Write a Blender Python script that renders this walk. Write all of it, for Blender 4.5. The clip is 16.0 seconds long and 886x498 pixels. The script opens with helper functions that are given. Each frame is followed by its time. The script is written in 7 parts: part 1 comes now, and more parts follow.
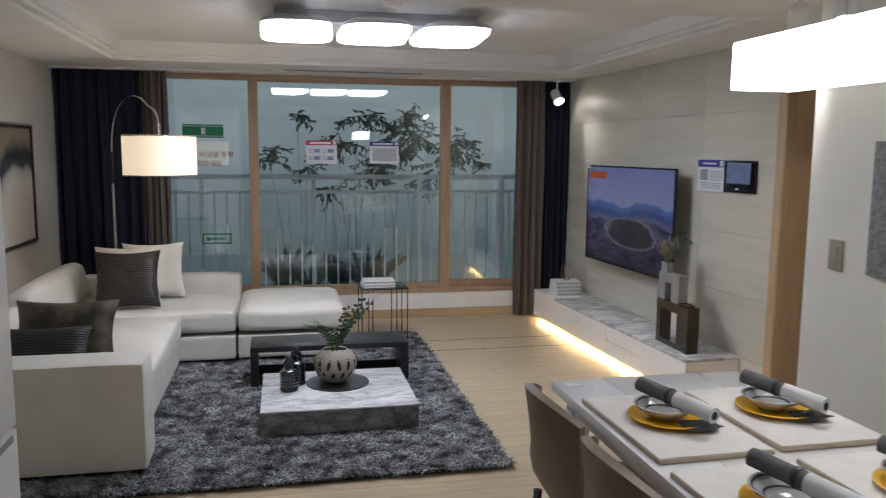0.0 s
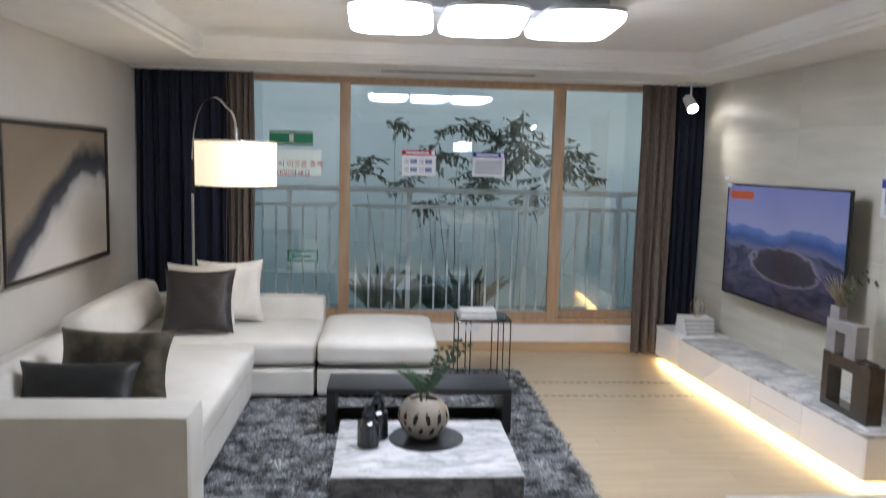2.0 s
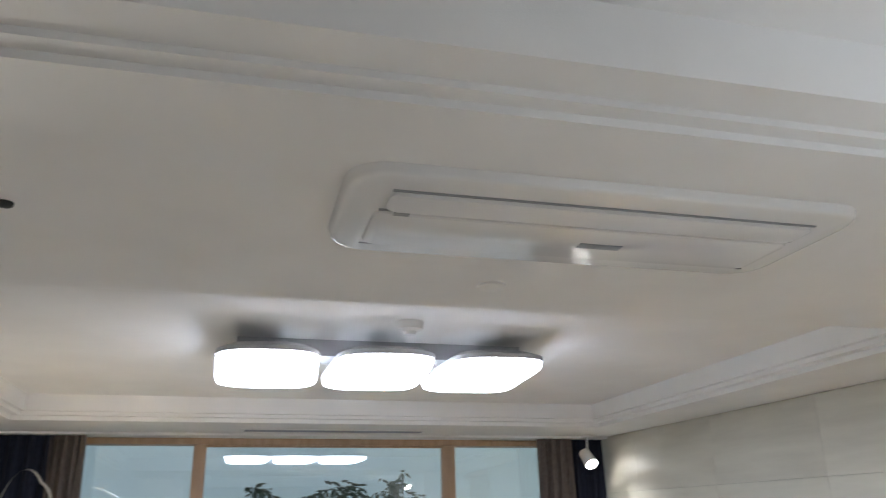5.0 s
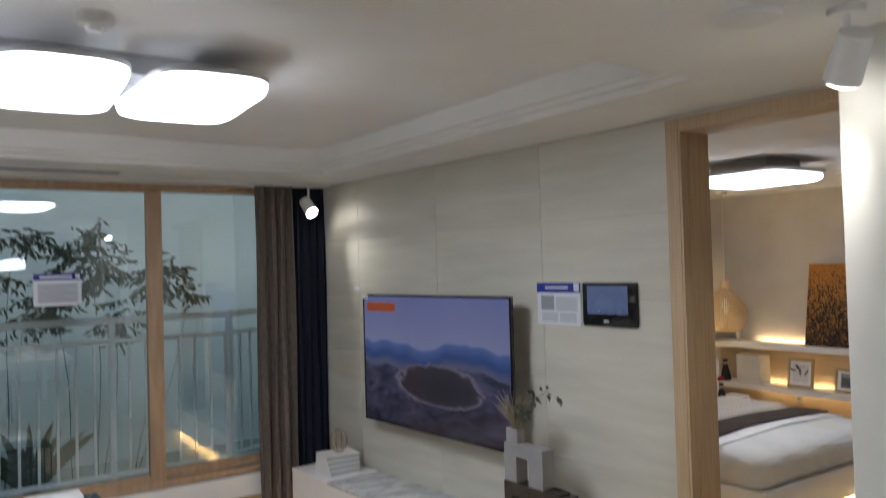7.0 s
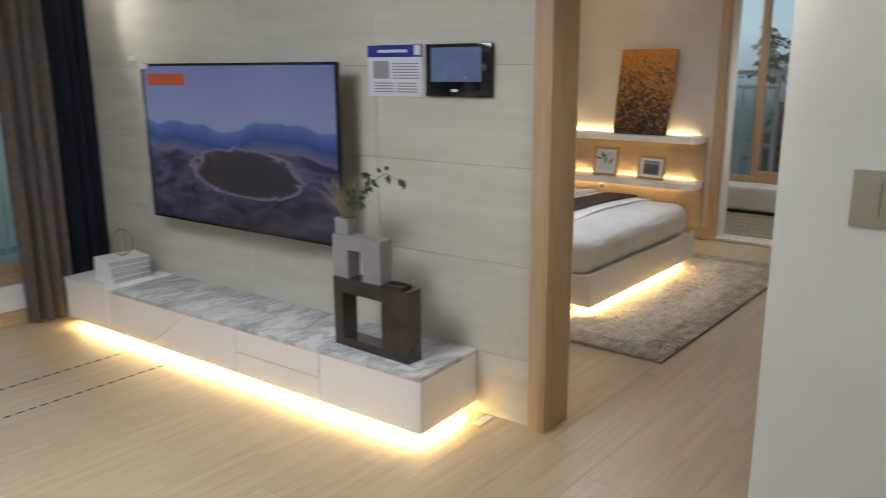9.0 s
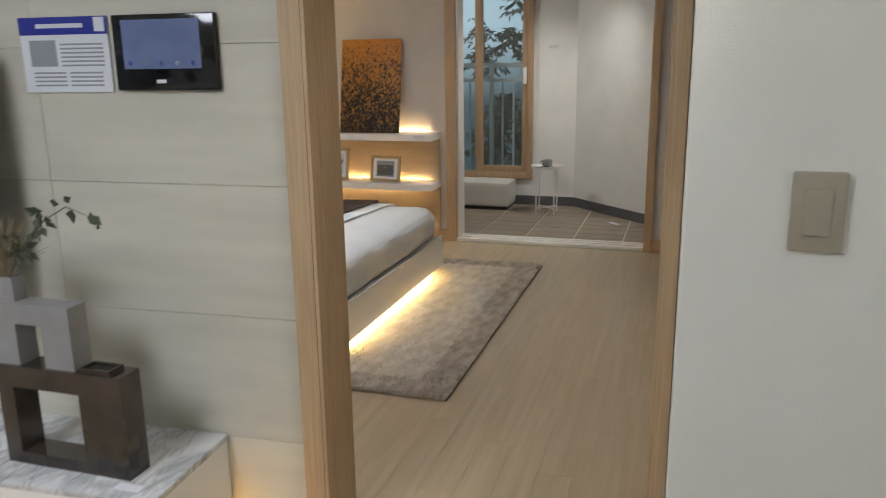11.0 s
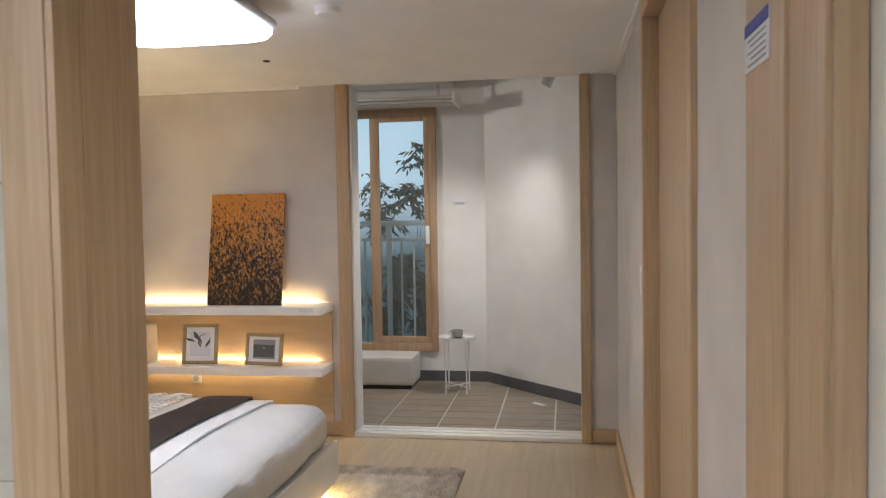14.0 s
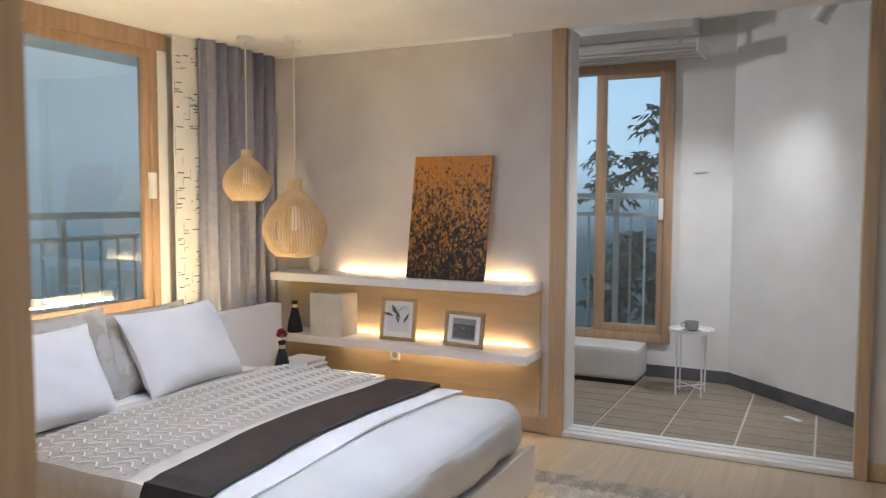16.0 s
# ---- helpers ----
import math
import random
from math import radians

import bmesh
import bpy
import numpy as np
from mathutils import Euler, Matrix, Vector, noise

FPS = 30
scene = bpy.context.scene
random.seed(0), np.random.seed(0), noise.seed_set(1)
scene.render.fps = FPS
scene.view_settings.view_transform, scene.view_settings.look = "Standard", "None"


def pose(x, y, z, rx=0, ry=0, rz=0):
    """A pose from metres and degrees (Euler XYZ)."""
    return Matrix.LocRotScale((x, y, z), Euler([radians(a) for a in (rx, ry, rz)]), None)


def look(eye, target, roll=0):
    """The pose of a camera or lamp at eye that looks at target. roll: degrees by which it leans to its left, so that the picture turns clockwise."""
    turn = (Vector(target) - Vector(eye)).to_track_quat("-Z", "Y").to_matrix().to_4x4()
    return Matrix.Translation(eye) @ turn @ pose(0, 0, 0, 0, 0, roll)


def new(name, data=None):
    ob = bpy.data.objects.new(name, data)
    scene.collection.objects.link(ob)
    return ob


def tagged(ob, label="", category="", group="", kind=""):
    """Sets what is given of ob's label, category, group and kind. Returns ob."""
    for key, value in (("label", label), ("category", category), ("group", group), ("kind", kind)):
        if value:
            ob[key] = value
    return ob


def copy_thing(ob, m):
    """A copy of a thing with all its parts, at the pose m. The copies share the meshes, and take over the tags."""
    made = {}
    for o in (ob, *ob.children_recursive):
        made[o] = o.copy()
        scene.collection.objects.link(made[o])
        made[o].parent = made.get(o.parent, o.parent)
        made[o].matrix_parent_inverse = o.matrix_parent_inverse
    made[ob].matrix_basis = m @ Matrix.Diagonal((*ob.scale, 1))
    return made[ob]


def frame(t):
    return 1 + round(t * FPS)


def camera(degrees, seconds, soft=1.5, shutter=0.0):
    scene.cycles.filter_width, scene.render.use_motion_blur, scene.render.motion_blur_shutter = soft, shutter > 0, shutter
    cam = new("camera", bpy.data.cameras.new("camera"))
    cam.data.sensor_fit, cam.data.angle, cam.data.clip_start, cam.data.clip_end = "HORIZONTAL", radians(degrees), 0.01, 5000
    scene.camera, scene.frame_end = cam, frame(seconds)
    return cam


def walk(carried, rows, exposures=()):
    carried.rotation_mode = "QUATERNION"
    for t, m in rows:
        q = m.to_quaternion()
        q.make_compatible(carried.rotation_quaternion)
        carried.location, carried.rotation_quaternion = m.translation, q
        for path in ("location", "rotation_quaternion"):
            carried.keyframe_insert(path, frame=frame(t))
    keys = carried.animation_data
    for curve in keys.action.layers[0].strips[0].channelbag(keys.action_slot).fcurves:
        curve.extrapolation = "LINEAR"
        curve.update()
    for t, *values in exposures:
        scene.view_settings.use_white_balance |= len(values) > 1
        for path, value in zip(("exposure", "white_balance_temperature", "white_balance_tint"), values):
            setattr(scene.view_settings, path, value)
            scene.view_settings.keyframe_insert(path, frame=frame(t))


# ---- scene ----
cam = camera(59.6, 16.0, soft=1.0, shutter=0.5)
EXPOSURES = [(0, 0.05, 6450, 10), (0.6, 0.25, 6450, 10), (1.5, 0.5, 6400, 10), (3.0, 0.6, 6200, 10), (5.5, 0.5, 6200, 7), (6.5, 0.12, 6250, 6), (7.2, 0.1, 6450, 8), (8.2, 0.42, 6600, 8),
             (9.0, 0.3, 6600, 6), (10.0, 0.3, 6550, 5), (12.5, 0.36, 6600, 8), (13.5, 0.60, 6500, 9), (14.5, 0.66, 6400, 10), (15.5, 0.68, 6100, 10), (16.0, 0.70, 5850, 10)]
PATH = [
    (0, (0.78, -0.156, 1.619), (1.184, 1.786, 1.366), 0.5),
    (0.5, (0.784, 0.018, 1.622), (1.105, 1.971, 1.337), 0.2),
    (1, (0.836, 0.24, 1.615), (1.1, 2.208, 1.374), 0.6),
    (1.5, (0.849, 0.454, 1.592), (1.027, 2.424, 1.297), 1.8),
    (2, (0.863, 0.683, 1.608), (1.016, 2.665, 1.384), 1.4),
    (2.5, (0.871, 0.85, 1.629), (0.981, 2.844, 1.744), 1.1),
    (3, (0.888, 1.007, 1.653), (1.004, 2.966, 2.04), 0.4),
    (3.2, (0.898, 1.063, 1.659), (1.054, 3.011, 2.086), 0.5),
    (5.3, (0.775, 1.402, 1.71), (1.393, 3.184, 2.375), -1.8),
    (5.5, (0.786, 1.416, 1.706), (1.528, 3.166, 2.328), -2.0),
    (6, (0.794, 1.496, 1.706), (1.812, 3.159, 2.153), -1.6),
    (6.5, (0.851, 1.642, 1.684), (1.924, 3.305, 1.971), -1.9),
    (7, (0.921, 1.81, 1.662), (2.07, 3.446, 1.711), -1.6),
    (7.5, (1.007, 1.989, 1.612), (2.161, 3.616, 1.461), -0.1),
    (8, (0.948, 2.152, 1.578), (2.207, 3.681, 1.298), -1.6),
    (8.5, (1.041, 2.287, 1.49), (2.417, 3.683, 1.093), -1.0),
    (9, (1.167, 2.41, 1.488), (2.674, 3.64, 1.024), -0.4),
    (9.5, (1.332, 2.514, 1.458), (2.97, 3.56, 0.983), -0.9),
    (10, (1.447, 2.608, 1.45), (3.142, 3.516, 0.902), -0.3),
    (10.2, (1.497, 2.687, 1.445), (3.236, 3.517, 0.91), -0.2),
    (12.3, (2.234, 3.21, 1.426), (4.163, 3.587, 1.057), -0.6),
    (12.5, (2.288, 3.231, 1.434), (4.228, 3.613, 1.129), -0.3),
    (13, (2.439, 3.277, 1.449), (4.398, 3.604, 1.219), -1.0),
    (13.5, (2.638, 3.31, 1.433), (4.612, 3.611, 1.316), -1.4),
    (14, (2.8, 3.312, 1.432), (4.773, 3.627, 1.35), -0.9),
    (14.5, (2.999, 3.347, 1.405), (4.954, 3.765, 1.34), -1.3),
    (15, (3.164, 3.391, 1.404), (5.1, 3.882, 1.313), -0.9),
    (15.5, (3.313, 3.408, 1.384), (5.173, 4.136, 1.285), -0.6),
    (16, (3.482, 3.378, 1.36), (5.269, 4.266, 1.228), 0.2),
]
walk(cam, [(t, look(eye, target, roll)) for t, eye, target, roll in PATH], EXPOSURES)
world = bpy.data.worlds.new("world")
scene.world = world
world.use_nodes = True
world.node_tree.nodes["Background"].inputs[0].default_value = (0.35, 0.42, 0.45, 1)
world.node_tree.nodes["Background"].inputs[1].default_value = 0.15


# ---- materials ----
def material(name, color, rough=0.6, metal=0.0, color2=None, scale=6.0, detail=6.0, stretch=(1, 1, 1), bump=0.0,
             bump_scale=120.0, coat=0.0, emit=0.0, emit_color=None, per_piece=0.0, contrast=(0.35, 0.65), trans=0.0, alpha=1.0, per_strand=0.0):
    m = bpy.data.materials.new(name)
    m.use_nodes = True
    nt = m.node_tree
    b = nt.nodes["Principled BSDF"]
    b.inputs["Base Color"].default_value = (*color, 1)
    b.inputs["Roughness"].default_value = rough
    b.inputs["Metallic"].default_value = metal
    b.inputs["Coat Weight"].default_value = coat
    b.inputs["Transmission Weight"].default_value = trans
    b.inputs["Alpha"].default_value = alpha
    tc = nt.nodes.new("ShaderNodeTexCoord")
    mp = nt.nodes.new("ShaderNodeMapping")
    mp.inputs["Scale"].default_value = stretch
    nt.links.new(tc.outputs["Object"], mp.inputs["Vector"])
    out = None
    if color2:
        n = nt.nodes.new("ShaderNodeTexNoise")
        n.inputs["Scale"].default_value = scale
        n.inputs["Detail"].default_value = detail
        nt.links.new(mp.outputs[0], n.inputs["Vector"])
        r = nt.nodes.new("ShaderNodeValToRGB")
        r.color_ramp.elements[0].position, r.color_ramp.elements[1].position = contrast
        r.color_ramp.elements[0].color, r.color_ramp.elements[1].color = (*color, 1), (*color2, 1)
        nt.links.new(n.outputs["Fac"], r.inputs[0])
        out = r.outputs[0]
        if per_piece:
            info = nt.nodes.new("ShaderNodeObjectInfo")
            off = nt.nodes.new("ShaderNodeVectorMath")
            off.operation = "MULTIPLY_ADD"
            off.inputs[1].default_value = (37.0, 23.0, 11.0)
            nt.links.new(info.outputs["Random"], off.inputs[0])
            nt.links.new(mp.outputs[0], off.inputs[2])
            nt.links.new(off.outputs[0], n.inputs["Vector"])
            hv = nt.nodes.new("ShaderNodeHueSaturation")
            mr = nt.nodes.new("ShaderNodeMapRange")
            mr.inputs[3].default_value, mr.inputs[4].default_value = 1 - per_piece, 1 + per_piece
            nt.links.new(info.outputs["Random"], mr.inputs[0])
            nt.links.new(mr.outputs[0], hv.inputs["Value"])
            nt.links.new(out, hv.inputs["Color"])
            out = hv.outputs[0]
        if per_strand:
            geo = nt.nodes.new("ShaderNodeNewGeometry")
            hs = nt.nodes.new("ShaderNodeHueSaturation")
            ms = nt.nodes.new("ShaderNodeMapRange")
            ms.inputs[3].default_value, ms.inputs[4].default_value = 1 - per_strand, 1 + per_strand
            nt.links.new(geo.outputs["Random Per Island"], ms.inputs[0])
            nt.links.new(ms.outputs[0], hs.inputs["Value"])
            nt.links.new(out, hs.inputs["Color"])
            out = hs.outputs[0]
        nt.links.new(out, b.inputs["Base Color"])
    if bump:
        n2 = nt.nodes.new("ShaderNodeTexNoise")
        n2.inputs["Scale"].default_value = bump_scale
        n2.inputs["Detail"].default_value = 4
        nt.links.new(mp.outputs[0], n2.inputs["Vector"])
        bp = nt.nodes.new("ShaderNodeBump")
        bp.inputs["Strength"].default_value = bump
        bp.inputs["Distance"].default_value = 0.004
        nt.links.new(n2.outputs["Fac"], bp.inputs["Height"])
        nt.links.new(bp.outputs[0], b.inputs["Normal"])
    if emit:
        b.inputs["Emission Color"].default_value = (*(emit_color or color), 1)
        b.inputs["Emission Strength"].default_value = emit
    return m


def glass(name, tint=(0.87, 0.93, 0.95), rough=0.0, gloss=0.09):
    """Thin window glass: clear with a mirror gloss."""
    m = bpy.data.materials.new(name)
    m.use_nodes = True
    nt = m.node_tree
    nt.nodes.remove(nt.nodes["Principled BSDF"])
    t, g, mix = (nt.nodes.new("ShaderNodeBsdf" + k) for k in ("Transparent", "Glossy", "Transparent"))
    nt.nodes.remove(mix)
    mix = nt.nodes.new("ShaderNodeMixShader")
    t.inputs[0].default_value = (*tint, 1)
    g.inputs["Roughness"].default_value = rough
    g.inputs[0].default_value = (1, 1, 1, 1)
    lw = nt.nodes.new("ShaderNodeLayerWeight")
    pw = nt.nodes.new("ShaderNodeMath")
    pw.operation = "POWER"
    pw.inputs[1].default_value = 4.0
    nt.links.new(lw.outputs["Facing"], pw.inputs[0])
    ad = nt.nodes.new("ShaderNodeMath")
    ad.operation = "MULTIPLY_ADD"
    ad.inputs[1].default_value, ad.inputs[2].default_value = 0.8, gloss + 0.03
    nt.links.new(pw.outputs[0], ad.inputs[0])
    nt.links.new(ad.outputs[0], mix.inputs[0])
    nt.links.new(t.outputs[0], mix.inputs[1])
    nt.links.new(g.outputs[0], mix.inputs[2])
    nt.links.new(mix.outputs[0], nt.nodes["Material Output"].inputs[0])
    return m


WALLPAPER = material("wallpaper", (0.56, 0.53, 0.48), 0.75, color2=(0.60, 0.57, 0.52), scale=3, bump=0.25, bump_scale=260)
WALL_PALE = material("wall_pale_paper", (0.72, 0.71, 0.66), 0.7, color2=(0.76, 0.75, 0.70), scale=3, bump=0.25, bump_scale=260)
WALLPAPER_BED = material("wallpaper_bedroom", (0.55, 0.51, 0.47), 0.75, color2=(0.60, 0.56, 0.52), scale=4, bump=0.25, bump_scale=260)
CEILING = material("ceiling_paper", (0.80, 0.79, 0.775), 0.8, color2=(0.84, 0.83, 0.815), scale=3, bump=0.12, bump_scale=300)
WALL_BALCONY = material("balcony_paint", (0.72, 0.71, 0.685), 0.75, color2=(0.77, 0.76, 0.735), scale=4, bump=0.2, bump_scale=260)
TILE = material("wall_tile", (0.50, 0.475, 0.405), 0.42, color2=(0.60, 0.575, 0.495), scale=2.2, detail=9, stretch=(1, 0.7, 5), bump=0.12, bump_scale=14, per_piece=0.02, contrast=(0.3, 0.7))
GROUT = material("dark_joint", (0.30, 0.28, 0.25), 0.9)
OAK = material("oak_veneer", (0.43, 0.30, 0.175), 0.5, color2=(0.50, 0.36, 0.22), scale=5, detail=8, stretch=(24, 24, 0.9), bump=0.06, bump_scale=60)
OAK_H = material("oak_veneer_lying", (0.43, 0.30, 0.175), 0.5, color2=(0.50, 0.36, 0.22), scale=5, detail=8, stretch=(0.9, 24, 24), bump=0.06, bump_scale=60)
FLOOR = material("oak_laminate", (0.43, 0.335, 0.215), 0.32, color2=(0.56, 0.455, 0.31), scale=3.2, detail=9, stretch=(0.5, 9, 1), bump=0.04, bump_scale=40, per_piece=0.03, contrast=(0.25, 0.8))
WHITE = material("white_lacquer", (0.80, 0.79, 0.78), 0.28, color2=(0.83, 0.82, 0.81), scale=2)
WHITE_MATT = material("white_matt", (0.78, 0.77, 0.75), 0.6, color2=(0.82, 0.81, 0.79), scale=5)
WHITE_PLASTIC = material("white_plastic", (0.74, 0.73, 0.72), 0.35, color2=(0.78, 0.77, 0.76), scale=4)
BLACK = material("black_paint", (0.012, 0.012, 0.014), 0.35, color2=(0.02, 0.02, 0.022), scale=8)
BLACK_GLOSS = material("black_gloss", (0.008, 0.008, 0.01), 0.08)
CHROME = material("chrome", (0.75, 0.75, 0.75), 0.15, metal=1.0)
SOFA = material("sofa_leather", (0.60, 0.58, 0.53), 0.68, color2=(0.66, 0.64, 0.59), scale=4, bump=0.2, bump_scale=180)
UNDERLAY = material("plank_joint", (0.30, 0.215, 0.14), 0.8)
GLASS = glass("window_glass")
LAMP_WHITE = material("lamp_diffuser", (0.9, 0.9, 0.9), 0.4, emit=15.5, emit_color=(0.93, 0.98, 1.12))
LAMP_BED = material("lamp_diffuser_bedroom", (0.9, 0.9, 0.9), 0.4, emit=9.8, emit_color=(0.90, 0.975, 1.16))
LED = material("led_strip", (1.0, 0.75, 0.4), 0.4, emit=55.0, emit_color=(1.0, 0.70, 0.31))
NAVY = material("navy_curtain", (0.006, 0.009, 0.022), 0.9, color2=(0.010, 0.014, 0.03), scale=30, bump=0.2, bump_scale=400)
BROWN_CURTAIN = material("brown_curtain", (0.12, 0.095, 0.08), 0.8, color2=(0.155, 0.125, 0.105), scale=30, bump=0.2, bump_scale=400)
GREY_CURTAIN = material("grey_curtain", (0.22, 0.22, 0.28), 0.45, color2=(0.26, 0.26, 0.32), scale=30, bump=0.12, bump_scale=400)
# Blue-green for the outer surfaces; the haze outside is put into their colour.
FOG = material("outer_fog_tint", (0.42, 0.52, 0.53), 0.9, color2=(0.50, 0.60, 0.61), scale=0.9, detail=2)


def marble(name, base, vein, scale=1.7):
    """Stone with soft clouds, a few wide veins and many hair veins, all running aslant."""
    m = bpy.data.materials.new(name)
    m.use_nodes = True
    nt = m.node_tree
    b = nt.nodes["Principled BSDF"]
    b.inputs["Roughness"].default_value = 0.16
    tc = nt.nodes.new("ShaderNodeTexCoord")
    mp = nt.nodes.new("ShaderNodeMapping")
    mp.inputs["Rotation"].default_value = (0, 0, 0.55)
    mp.inputs["Scale"].default_value = (0.8, 2.0, 1.2)
    nt.links.new(tc.outputs["Object"], mp.inputs[0])
    out = None
    for k, (sc, lo, mid, hi, depth) in enumerate(((scale, 0.44, 0.50, 0.545, 0.55), (scale * 2.9, 0.46, 0.50, 0.53, 0.75), (scale * 0.8, 0.30, 0.80, 0.95, 0.12))):
        n = nt.nodes.new("ShaderNodeTexNoise")
        n.inputs["Scale"].default_value, n.inputs["Detail"].default_value, n.inputs["Distortion"].default_value = sc, 10, 0.7 + 0.3 * k
        n.inputs["Roughness"].default_value = 0.62
        nt.links.new(mp.outputs[0], n.inputs["Vector"])
        r = nt.nodes.new("ShaderNodeValToRGB")
        e = r.color_ramp.elements
        e[0].position, e[0].color = lo, (1, 1, 1, 1)
        e[1].position, e[1].color = hi, (1, 1, 1, 1)
        v = e.new(mid)
        v.color = (*[1 - (1 - c / a_) * (1 - depth * 0.5) for a_, c in zip(base, vein)], 1)
        nt.links.new(n.outputs["Fac"], r.inputs[0])
        if out is None:
            out = r.outputs[0]
        else:
            x = nt.nodes.new("ShaderNodeMix")
            x.data_type, x.blend_type = "RGBA", "MULTIPLY"
            x.inputs[0].default_value = 1.0
            nt.links.new(out, x.inputs[6])
            nt.links.new(r.outputs[0], x.inputs[7])
            out = x.outputs[2]
    x = nt.nodes.new("ShaderNodeMix")
    x.data_type, x.blend_type = "RGBA", "MULTIPLY"
    x.inputs[0].default_value = 1.0
    x.inputs[7].default_value = (*base, 1)
    nt.links.new(out, x.inputs[6])
    nt.links.new(x.outputs[2], b.inputs["Base Color"])
    return m


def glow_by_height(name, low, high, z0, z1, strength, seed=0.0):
    """A backdrop that glows by itself, mist and upward paling put into its colour."""
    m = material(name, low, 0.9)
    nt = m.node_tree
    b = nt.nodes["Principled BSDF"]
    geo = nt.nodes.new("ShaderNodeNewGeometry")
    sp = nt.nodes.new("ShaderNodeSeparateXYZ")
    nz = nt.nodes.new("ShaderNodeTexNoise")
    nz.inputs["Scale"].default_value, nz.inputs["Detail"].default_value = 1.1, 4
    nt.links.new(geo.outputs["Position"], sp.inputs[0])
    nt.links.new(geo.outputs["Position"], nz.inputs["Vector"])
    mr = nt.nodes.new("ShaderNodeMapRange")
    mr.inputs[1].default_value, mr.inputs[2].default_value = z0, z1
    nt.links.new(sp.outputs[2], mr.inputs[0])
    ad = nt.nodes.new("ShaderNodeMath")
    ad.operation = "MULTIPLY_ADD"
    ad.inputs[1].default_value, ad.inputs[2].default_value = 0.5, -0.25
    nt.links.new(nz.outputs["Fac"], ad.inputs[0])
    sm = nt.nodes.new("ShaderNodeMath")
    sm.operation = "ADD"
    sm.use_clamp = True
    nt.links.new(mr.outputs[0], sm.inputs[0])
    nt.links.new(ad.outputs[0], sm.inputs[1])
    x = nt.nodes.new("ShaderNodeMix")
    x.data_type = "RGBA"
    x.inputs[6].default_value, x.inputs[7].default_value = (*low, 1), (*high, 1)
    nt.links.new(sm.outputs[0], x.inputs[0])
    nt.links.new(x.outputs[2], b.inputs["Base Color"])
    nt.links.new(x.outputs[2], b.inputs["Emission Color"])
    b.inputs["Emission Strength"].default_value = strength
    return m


MARBLE = marble("white_marble", (0.80, 0.80, 0.80), (0.42, 0.43, 0.45))
MARBLE_GREY = marble("grey_marble", (0.36, 0.36, 0.37), (0.14, 0.14, 0.15), 3.0)


# ---- builders ----
def box(bm, x0, x1, y0, y1, z0, z1, bevel=0.0, segments=2):
    made = bmesh.ops.create_cube(bm, size=1)["verts"]
    for v in made:
        v.co = Vector(((x0 + x1) / 2 + v.co.x * (x1 - x0), (y0 + y1) / 2 + v.co.y * (y1 - y0), (z0 + z1) / 2 + v.co.z * (z1 - z0)))
    if bevel:
        edges = list({e for v in made for e in v.link_edges})
        bmesh.ops.bevel(bm, geom=edges, offset=bevel, segments=segments, affect="EDGES", profile=0.6)
    return bm


def boxed(x0, x1, y0, y1, z0, z1, bevel=0.0, segments=2):
    return box(bmesh.new(), x0, x1, y0, y1, z0, z1, bevel, segments)


def rod(bm, a, b, r, r2=None, sides=12):
    a, b = Vector(a), Vector(b)
    d = b - a
    m = Matrix.Translation((a + b) / 2) @ d.to_track_quat("Z", "Y").to_matrix().to_4x4()
    bmesh.ops.create_cone(bm, cap_ends=True, segments=sides, radius1=r, radius2=r if r2 is None else r2, depth=d.length, matrix=m)
    return bm


def tube(bm, pts, r, sides=8):
    """A round tube along points."""
    rings = []
    pts = [Vector(p) for p in pts]
    for i, p in enumerate(pts):
        d = (pts[min(i + 1, len(pts) - 1)] - pts[max(i - 1, 0)]).normalized()
        u = d.cross(Vector((0.3, 0.9, 0.2))).normalized()
        w = d.cross(u)
        rr = r[i] if isinstance(r, (list, tuple)) else r
        rings.append([bm.verts.new(p + rr * (math.cos(a) * u + math.sin(a) * w)) for a in (2 * math.pi * k / sides for k in range(sides))])
    for a, b in zip(rings, rings[1:]):
        for k in range(sides):
            bm.faces.new((a[k], a[(k + 1) % sides], b[(k + 1) % sides], b[k]))
    bm.faces.new(rings[0][::-1])
    bm.faces.new(rings[-1])
    return bm


def lathe(bm, profile, sides=32, at=(0, 0, 0)):
    """Turns (radius, height) pairs about an upright axis."""
    rings = []
    for r, z in profile:
        rings.append([bm.verts.new((at[0] + r * math.cos(a), at[1] + r * math.sin(a), at[2] + z)) for a in (2 * math.pi * k / sides for k in range(sides))])
    for a, b in zip(rings, rings[1:]):
        for k in range(sides):
            bm.faces.new((a[k], a[(k + 1) % sides], b[(k + 1) % sides], b[k]))
    closed = profile[0] == profile[-1]
    if profile[0][0] > 1e-4 and not closed:
        bm.faces.new(rings[0][::-1])
    if profile[-1][0] > 1e-4 and not closed:
        bm.faces.new(rings[-1])
    return bm


def mesh_of(name, bm, mat, smooth=False):
    me = bpy.data.meshes.new(name)
    bmesh.ops.recalc_face_normals(bm, faces=bm.faces[:])
    bm.to_mesh(me)
    bm.free()
    me.materials.append(mat)
    if smooth:
        me.shade_smooth()
        me.set_sharp_from_angle(angle=radians(38))
    return me


def part(name, bm, mat, parent=None, label="", smooth=True):
    ob = new(name, mesh_of(name, bm, mat, smooth))
    ob.parent = parent
    if label:
        tagged(ob, label)
    return ob


